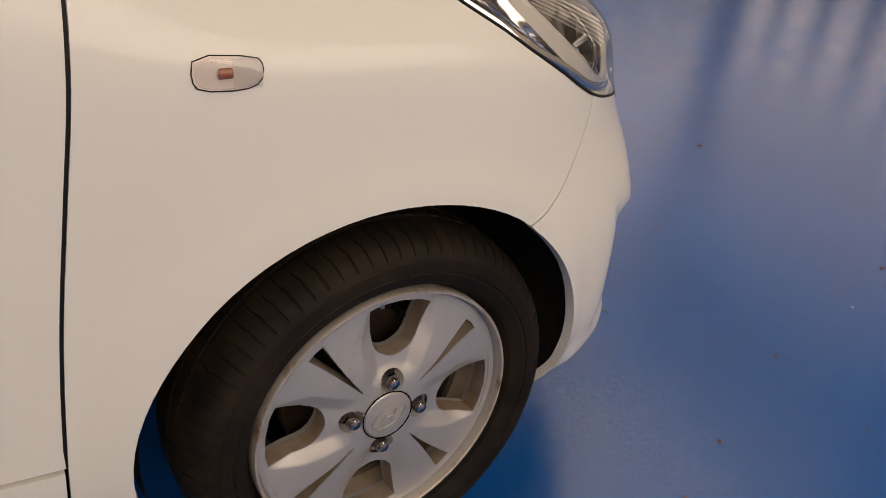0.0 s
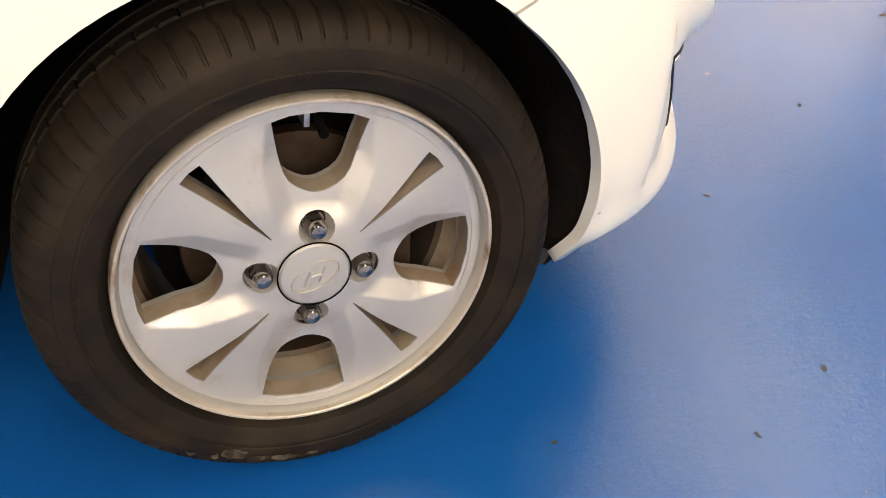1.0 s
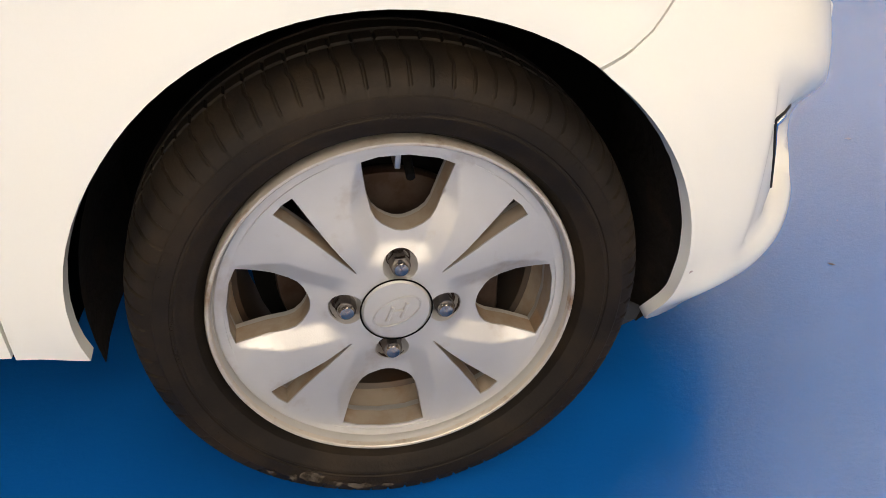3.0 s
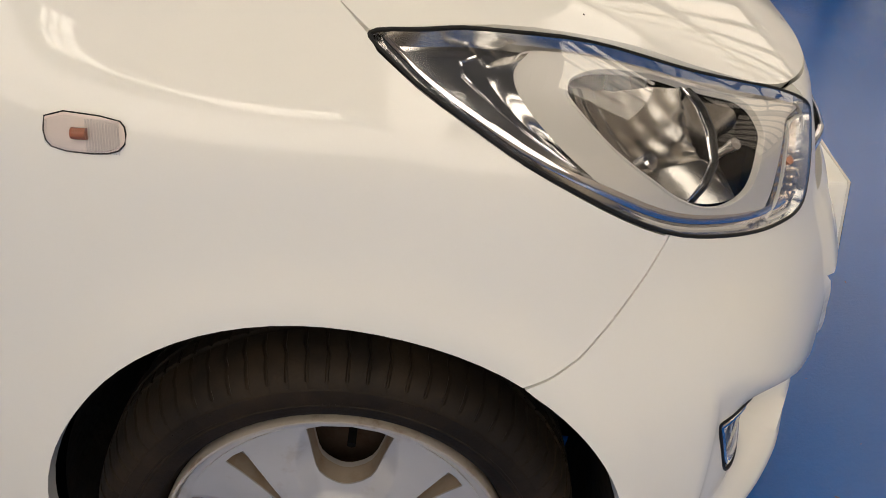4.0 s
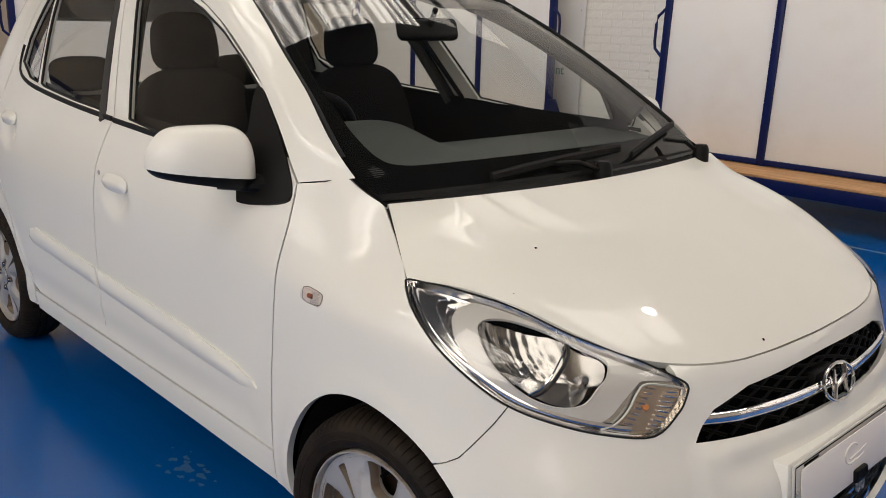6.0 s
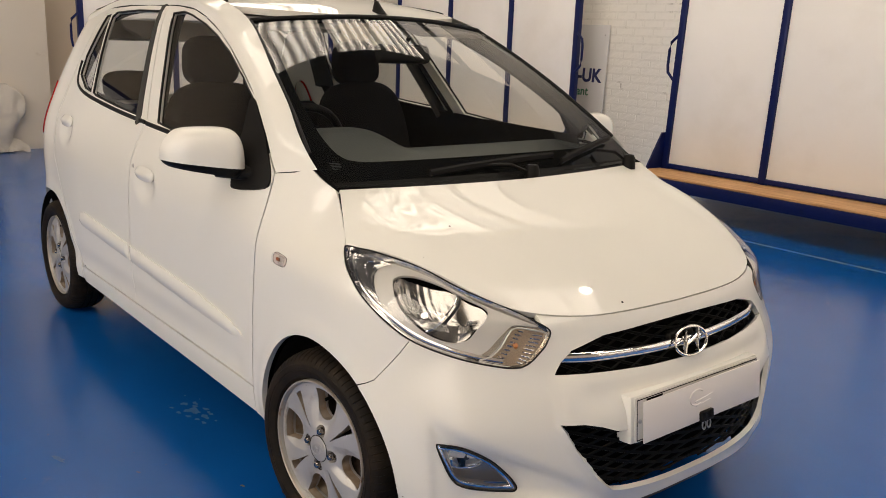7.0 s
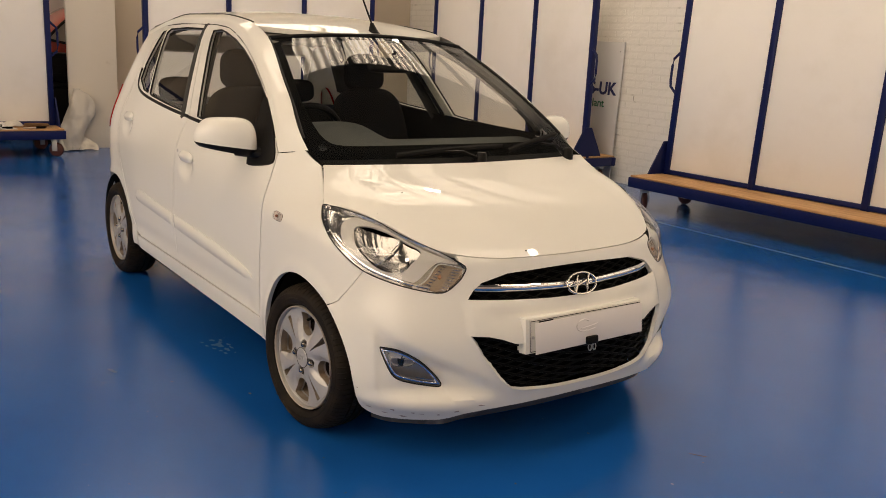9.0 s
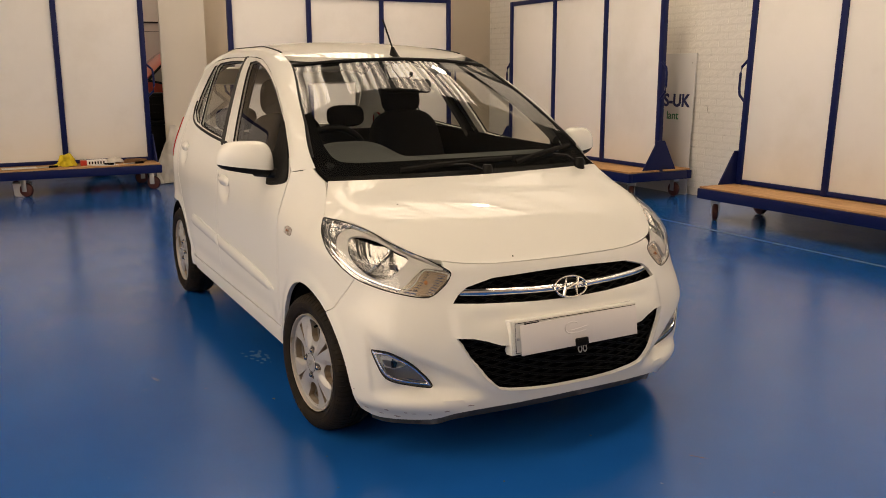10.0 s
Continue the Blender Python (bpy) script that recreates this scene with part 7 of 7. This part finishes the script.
def deck_things():
    """What lies on the plywood deck of the trolley beside the pillar."""
    top = 0.3035
    c = thing("yellow_cloth", "crumpled bright yellow cloth on the plywood deck", "cloth")
    rise = table([(0.0, 0.13), (0.35, 0.12), (0.6, 0.06), (0.8, 0.015), (1.0, 0.004)])

    def heap(u, v):
        a = 2 * math.pi * u
        r = v * (1 + 0.22 * math.sin(3 * a + 1) + 0.12 * math.sin(7 * a))
        skew = 0.7 if math.sin(a) < 0 else 1.0
        return (-7.50 + 0.10 * r * math.cos(a), -0.93 + (0.17 if math.sin(a) < 0 else 0.105) * r * math.sin(a) * skew, top + rise(v) + 0.006)

    g = crumpled(heap, 64, 30, 0.022, 15, 3)
    g.v = [(p[0], p[1], max(top + 0.001, p[2])) for p in g.v]
    part("folds", g, YELLOW_CLOTH, c, smooth=60, out=(0, 0, 1))
    b = thing("small_box", "small red and white carton on the plywood deck", "box")
    part("carton", Geo().box((-7.56, -0.78, top), (-7.44, -0.52, top + 0.055), 0.003), PAPER, b)
    part("carton_end", Geo().box((-7.562, -0.80, top + 0.001), (-7.438, -0.735, top + 0.058), 0.003), RED_PAINT, b, "red end flap")
    for i in range(6):
        part("print_bar", Geo().box((-7.4396, -0.715 + 0.03 * i, top + 0.012), (-7.4388, -0.70 + 0.03 * i, top + 0.042)), MATT_BLACK, b)
    p = thing("paper_sheets", "loose white paper sheets on the plywood deck", "paper")
    for k, (y, w, tilt) in enumerate(((-0.50, 0.15, 7), (-0.60, 0.17, -12), (-1.42, 0.34, 4))):
        part("sheet", Geo().box((-0.09, -w / 2, 0), (0.09, w / 2, 0.0035), 0.001, pose(-7.41, y, top + 0.004 * k, 0, 0, tilt)), PAPER, p)
    r = thing("white_rag", "crumpled white rag on the plywood deck", "rag")

    def rag(u, v):
        a = 2 * math.pi * u
        return (-7.58 + 0.07 * v * math.cos(a), -0.43 + 0.11 * v * math.sin(a), top + 0.012 + 0.055 * (1 - v * v))

    g = crumpled(rag, 36, 12, 0.014, 18, 7)
    g.v = [(q[0], q[1], max(top + 0.001, q[2])) for q in g.v]
    part("folds", g, CLOTH, r, smooth=60, out=(0, 0, 1))
    cord = thing("coiled_cord", "loose coil of brown cord on the plywood deck", "cord")
    rng = random.Random(8)
    pts = [(-7.45 + (0.05 + 0.02 * rng.random()) * math.cos(i * 0.55), -0.22 + (0.10 + 0.03 * rng.random()) * math.sin(i * 0.55), top + 0.008 + 0.0012 * i) for i in range(36)]
    part("coil", Geo().tube(pts, 0.0065, 6), BROWN, cord)
    for k, (y0, y1, x) in enumerate(((-1.25, -1.04, -7.38), (-0.70, -0.46, -7.36), (-0.36, -0.14, -7.37))):
        t = thing("hand_tool", "dark steel hand tool on the plywood deck", "tool", "tools on the trolley deck")
        part("shank", Geo().tube([(x, y0, top + 0.008), (x - 0.01, lerp(y0, y1, 0.6), top + 0.008)], 0.006, 8), CHROME_DULL, t)
        part("grip", Geo().tube([(x - 0.01, lerp(y0, y1, 0.58), top + 0.013), (x - 0.012, lerp(y0, y1, 0.8), top + 0.014), (x - 0.014, y1, top + 0.013)], 0.012, 10), MATT_BLACK, t)
    tub = thing("round_tub", "small white round tub on the floor under the trolley", "tub")
    part("tub_body", Geo().lathe([(0.0, 0.0), (0.085, 0.0), (0.09, 0.01), (0.097, 0.12), (0.10, 0.122), (0.10, 0.135)], 28, "z", Matrix.Translation((-7.55, -1.40, 0))), PAPER, tub)
    part("lid", Geo().lathe([(0.1015, 0.124), (0.1015, 0.138), (0.095, 0.142), (0.0, 0.142)], 28, "z", Matrix.Translation((-7.55, -1.40, 0))), PAPER, tub)


def next_bay():
    """Through the opening: a red car, a pale van behind it and a dark bin."""
    red = thing("red_car", "red hatchback parked in the next bay", "car", "cars")
    prof = rounded([(-0.95, 0.24), (-0.98, 0.62), (-0.85, 0.86), (-0.10, 1.05), (0.05, 1.12), (0.36, 1.40), (0.70, 1.66), (1.15, 1.72), (2.2, 1.68), (2.62, 1.25), (2.72, 0.9), (2.72, 0.26)], 2)

    def side(x):
        d = abs(x) / 0.80
        return [(y, lerp(z, 0.24 + (z - 0.24) * 0.93, d ** 3)) for y, z in prof]

    g = Geo()
    xs = [-0.80, -0.79, -0.74, -0.6, -0.3, 0, 0.3, 0.6, 0.74, 0.79, 0.80]
    n = len(prof)
    rows = []
    for x in xs:
        for y, z in side(x):
            lean = 1 - 0.16 * ease((z - 0.95) / 0.8)
            rows.append((x * lean, y, z))
    g.add(rows, [(i * n + j, (i + 1) * n + j, (i + 1) * n + (j + 1) % n, i * n + (j + 1) % n) for i in range(len(xs) - 1) for j in range(n)])
    g.add(rows[:n], [tuple(range(n))]).add(rows[-n:], [tuple(range(n))])
    part("body", g, RED_PAINT, red, weld=0.0005)
    def pane(name, loop):
        p = Geo()
        k = len(loop)
        v = [(0.812 * (1 - 0.16 * ease((z - 0.95) / 0.8)), y, z) for y, z in loop]
        p.add(v + [(x - 0.02, y, z) for x, y, z in v], [tuple(range(k))] + [(i, (i + 1) % k, k + (i + 1) % k, k + i) for i in range(k)])
        w = part(name, p, PALE_GLASS, red, "side window")
        part("window_seal", Geo().tube(v + v[:1], 0.016, 8, cap=False), SEAL, w)
    pane("side_window", rounded([(0.24, 1.16), (0.42, 1.36), (0.66, 1.56), (1.2, 1.60), (1.25, 1.2)], 1))
    pane("side_window", rounded([(1.34, 1.2), (1.30, 1.60), (2.1, 1.56), (2.35, 1.26)], 1))
    for y in (-0.35, 2.05):
        m = Matrix.Translation((0.72, y, 0.29))
        w = part("wheel", Geo().lathe([(0.10, -0.05), (0.18, 0.02), (0.19, 0.08), (0.19, -0.06)], 28, "x", m), ALLOY, red)
        part("tyre", Geo().lathe([(0.19, 0.07), (0.25, 0.10), (0.285, 0.07), (0.29, 0.0), (0.285, -0.08), (0.19, -0.09)], 32, "x", m), RUBBER, w)
    red.matrix_world = pose(-10.0, 0, 0)
    van = thing("white_van", "pale panel van parked by the far wall", "van", "cars")
    part("body", Geo().box((-12.75, 0.2, 0.35), (-11.45, 3.9, 2.55), 0.16, seg=4), PAPER, van)
    part("gutter", Geo().box((-11.452, 0.4, 2.06), (-11.436, 3.8, 2.085), 0.003), SEAL, van)
    part("panel_seam", Geo().box((-11.450, 0.4, 1.93), (-11.446, 3.8, 1.938)), TRIM_GREY, van)
    for y in (0.9, 3.2):
        part("wheel", Geo().lathe([(0.05, 0.0), (0.2, 0.03), (0.27, 0.05), (0.33, 0.03), (0.34, -0.1), (0.2, -0.16)], 28, "x", Matrix.Translation((-11.55, y, 0.342))), RUBBER, van)
    box = thing("storage_bin", "black plastic storage bin with a lid beyond the opening", "bin")
    part("bin_body", Geo().box((-9.05, 0.02, 0.0), (-8.62, 0.95, 0.66), 0.02), BLACK_PLASTIC, box)
    part("bin_lid", Geo().box((-9.07, 0.0, 0.662), (-8.60, 0.97, 0.72), 0.015), BLACK_PLASTIC, box)
    up = thing("storage_bin", "black plastic crate on a storage bin beyond the opening", "bin")
    part("bin_body", Geo().box((-9.02, 0.05, 0.722), (-8.66, 0.92, 1.06), 0.02), BLACK_PLASTIC, up)
    for z in (0.80, 0.90, 1.0):
        part("bin_rib", Geo().box((-8.662, 0.06, z), (-8.652, 0.91, z + 0.02), 0.002), BLACK_PLASTIC, up)


def blob(g, x, y, r, stretch, turn, rng, h=0.0008, n=14):
    """A thin uneven fleck on the floor."""
    ring = []
    for i in range(n):
        a = 2 * math.pi * i / n
        q = r * (0.55 + 0.75 * rng.random())
        dx, dy = q * stretch * math.cos(a), q * math.sin(a)
        ring.append((x + dx * math.cos(turn) - dy * math.sin(turn), y + dx * math.sin(turn) + dy * math.cos(turn)))
    g.add([(px, py, h) for px, py in ring], [tuple(range(n))])


def floor_marks():
    rng = random.Random(21)
    dark, pale = Geo(), Geo()
    for x, y, r, s, a in ((0.89, 0.35, 0.004, 9, 0.6), (0.56, 0.13, 0.004, 1.5, 0.3), (0.65, -0.77, 0.004, 2, 1.2), (1.62, 0.33, 0.007, 2, 0.2), (1.09, -0.08, 0.004, 2, 0.8), (0.50, -0.85, 0.003, 2, 2.0), (0.26, -0.80, 0.003, 1.4, 0.1), (1.5, -0.45, 0.005, 3, 0.4), (0.72, -0.35, 0.003, 2, 2.4),
                          (0.95, -0.62, 0.003, 4, 1.0), (-0.62, -1.02, 0.004, 2, 0.5), (-1.5, -1.6, 0.006, 3, 0.9), (1.9, 1.4, 0.006, 3, 0.2)):
        blob(dark, x, y, r, s, a, rng)
    for i in range(70):
        blob(dark, rng.uniform(-2.5, 3.0), rng.uniform(-2.4, -0.85), rng.uniform(0.0008, 0.0024), rng.uniform(1, 3), rng.uniform(0, 3), rng, n=7)
    for i in range(70):
        blob(dark, rng.uniform(0.75, 3.0), rng.uniform(-1.5, 3.3), rng.uniform(0.0008, 0.0026), rng.uniform(1, 3), rng.uniform(0, 3), rng, n=7)
    for x, y, r, s, a in ((-0.84, -1.19, 0.010, 3, 0.4), (1.27, -0.55, 0.004, 2, 0.4), (0.98, 0.10, 0.004, 1.5, 0.3), (1.35, 1.0, 0.005, 2, 0.7), (-1.9, -1.9, 0.012, 4, 0.2)):
        blob(pale, x, y, r, s, a, rng, 0.0009)
    for i in range(26):
        a, q = rng.uniform(0, 6.28), rng.random()
        blob(pale, -0.95 + 0.16 * q * math.cos(a), -0.70 + 0.075 * q * math.sin(a), rng.uniform(0.005, 0.016) * (1.2 - q), rng.uniform(1, 2.5), rng.uniform(-0.6, 0.6), rng, 0.0008 + 0.00001 * i, 10)
    for i in range(45):
        blob(pale, rng.uniform(-2.5, 3.0), rng.uniform(-2.4, 3.3) if rng.random() < 0.5 else rng.uniform(-2.4, -0.9), rng.uniform(0.0008, 0.002), rng.uniform(1, 3), rng.uniform(0, 3), rng, 0.0009, 7)
    tagged(part("floor_specks", dark, GRIT, smooth=None, out=(0, 0, 1)), "dark grit and specks on the blue floor", kind="stuff")
    tagged(part("floor_scuffs", pale, WORN_FLOOR, smooth=None, out=(0, 0, 1)), "pale worn scuffs in the blue floor paint", kind="stuff")
    leaf = Geo()
    blob(leaf, -0.36, -0.80, 0.005, 2.0, 0.5, rng, 0.003)
    tagged(part("dry_leaf", leaf, BROWN, out=(0, 0, 1)), "small dry orange leaf on the blue floor", "leaf")


def bumper_marks():
    """Scuffs along the bumper's lower edge."""
    rng = random.Random(3)
    g = Geo()
    for s, z, r, k in ((0.40, 0.205, 0.006, 1.8), (0.47, 0.198, 0.0035, 2), (0.50, 0.193, 0.003, 3), (0.30, 0.190, 0.004, 3), (0.36, 0.176, 0.004, 3), (0.56, 0.190, 0.003, 2), (0.27, 0.26, 0.002, 1.5), (0.43, 0.172, 0.005, 3), (0.62, 0.205, 0.004, 3), (0.70, 0.222, 0.003, 4)):
        n = 9
        ring = []
        for i in range(n):
            a = 2 * math.pi * i / n
            q = r * (0.5 + 0.8 * rng.random())
            ring.append(skin(s + q * k * math.cos(a), z + q * math.sin(a), -0.0006))
        g.add(ring, [tuple(range(n))])
    tagged(part("scuff_marks", g, SCUFF, car, smooth=None, out=(0.7, -0.7, 0)), "brownish scuffs on the bumper", kind="stuff")


def stone_chips():
    """Small dark chips in the white paint of the bonnet and the wing."""
    rng = random.Random(5)
    g = Geo()
    for x, y, z, nx, ny, nz, r in ((0.1449, -0.4569, 0.8593, 0.30, -0.13, 0.945, 0.0034), (0.2114, -0.5914, 0.808, 0.43, -0.41, 0.81, 0.0013), (0.5063, -0.1902, 0.7088, 0.59, -0.05, 0.80, 0.0042), (0.1800, -0.7468, 0.660, 0.27, -0.955, 0.10, 0.0022)):
        n = Vector((nx, ny, nz)).normalized()
        a = n.orthogonal().normalized()
        b = n.cross(a)
        c = Vector((x, y, z)) + n * 0.0008
        ring = [c + (a * math.cos(q) + b * math.sin(q)) * r * rng.uniform(0.5, 1.2) for q in (2 * math.pi * i / 7 for i in range(7))]
        g.add(ring, [tuple(range(7))])
    tagged(part("stone_chips", g, MATT_BLACK, car, smooth=None, out=(0.5, -0.5, 0.7)), "small dark stone chips in the paint", kind="stuff")


stone_chips()
dust_sheet()
deck_things()
next_bay()
floor_marks()
bumper_marks()


# ---- bricks, last ----
def bricks():
    """White-painted bricks of the north wall: the stretch beside the sign as single pieces, the rest in one mesh."""
    wall = bpy.data.objects["wall_north"]
    L, H, D, J = 0.225, 0.064, 0.016, 0.010
    b = bmesh.new()
    bmesh.ops.create_cube(b, size=1)
    for v in b.verts:
        v.co = Vector((v.co.x * (L - J), v.co.y * D, v.co.z * (H + 0.0)))
    bmesh.ops.bevel(b, geom=[e for e in b.edges if all(v.co.y < 0 for v in e.verts)], offset=0.005, segments=2, affect="EDGES")
    me = bpy.data.meshes.new("brick")
    b.to_mesh(me)
    b.free()
    me.materials.append(BRICK_PAINT)
    me.polygons.foreach_set("use_smooth", [True] * len(me.polygons))
    me.set_sharp_from_angle(angle=radians(50))
    rng = random.Random(4)
    base = [tuple(v.co) for v in me.vertices]
    faces = [tuple(p.vertices) for p in me.polygons]
    rest = Geo()
    rows = int(3.2 / (H + J))
    count = 0
    for r in range(rows):
        z = (r + 0.5) * (H + J)
        x = -8.25 + (L / 2 if r % 2 else 0)
        while x < 3.5:
            off, tilt = rng.uniform(-0.0014, 0.0010), rng.uniform(-0.4, 0.4)
            m = pose(x, NORTH + 0.0176 + off, z + rng.uniform(-0.002, 0.002), 0, tilt, rng.uniform(-0.4, 0.4))
            if -4.1 < x < -2.75 and z < 2.45 and count < 300:
                o = new("brick", me)
                o.parent = wall
                o.matrix_basis = m
                count += 1
            else:
                rest.add(base, faces, m)
            x += L
    me2 = bpy.data.meshes.new("brickwork")
    me2.from_pydata(rest.v, [], rest.f)
    me2.materials.append(BRICK_PAINT)
    o = new("brickwork", me2)
    o.parent = wall
    tagged(o, "rows of white-painted bricks", kind="stuff")


bricks()
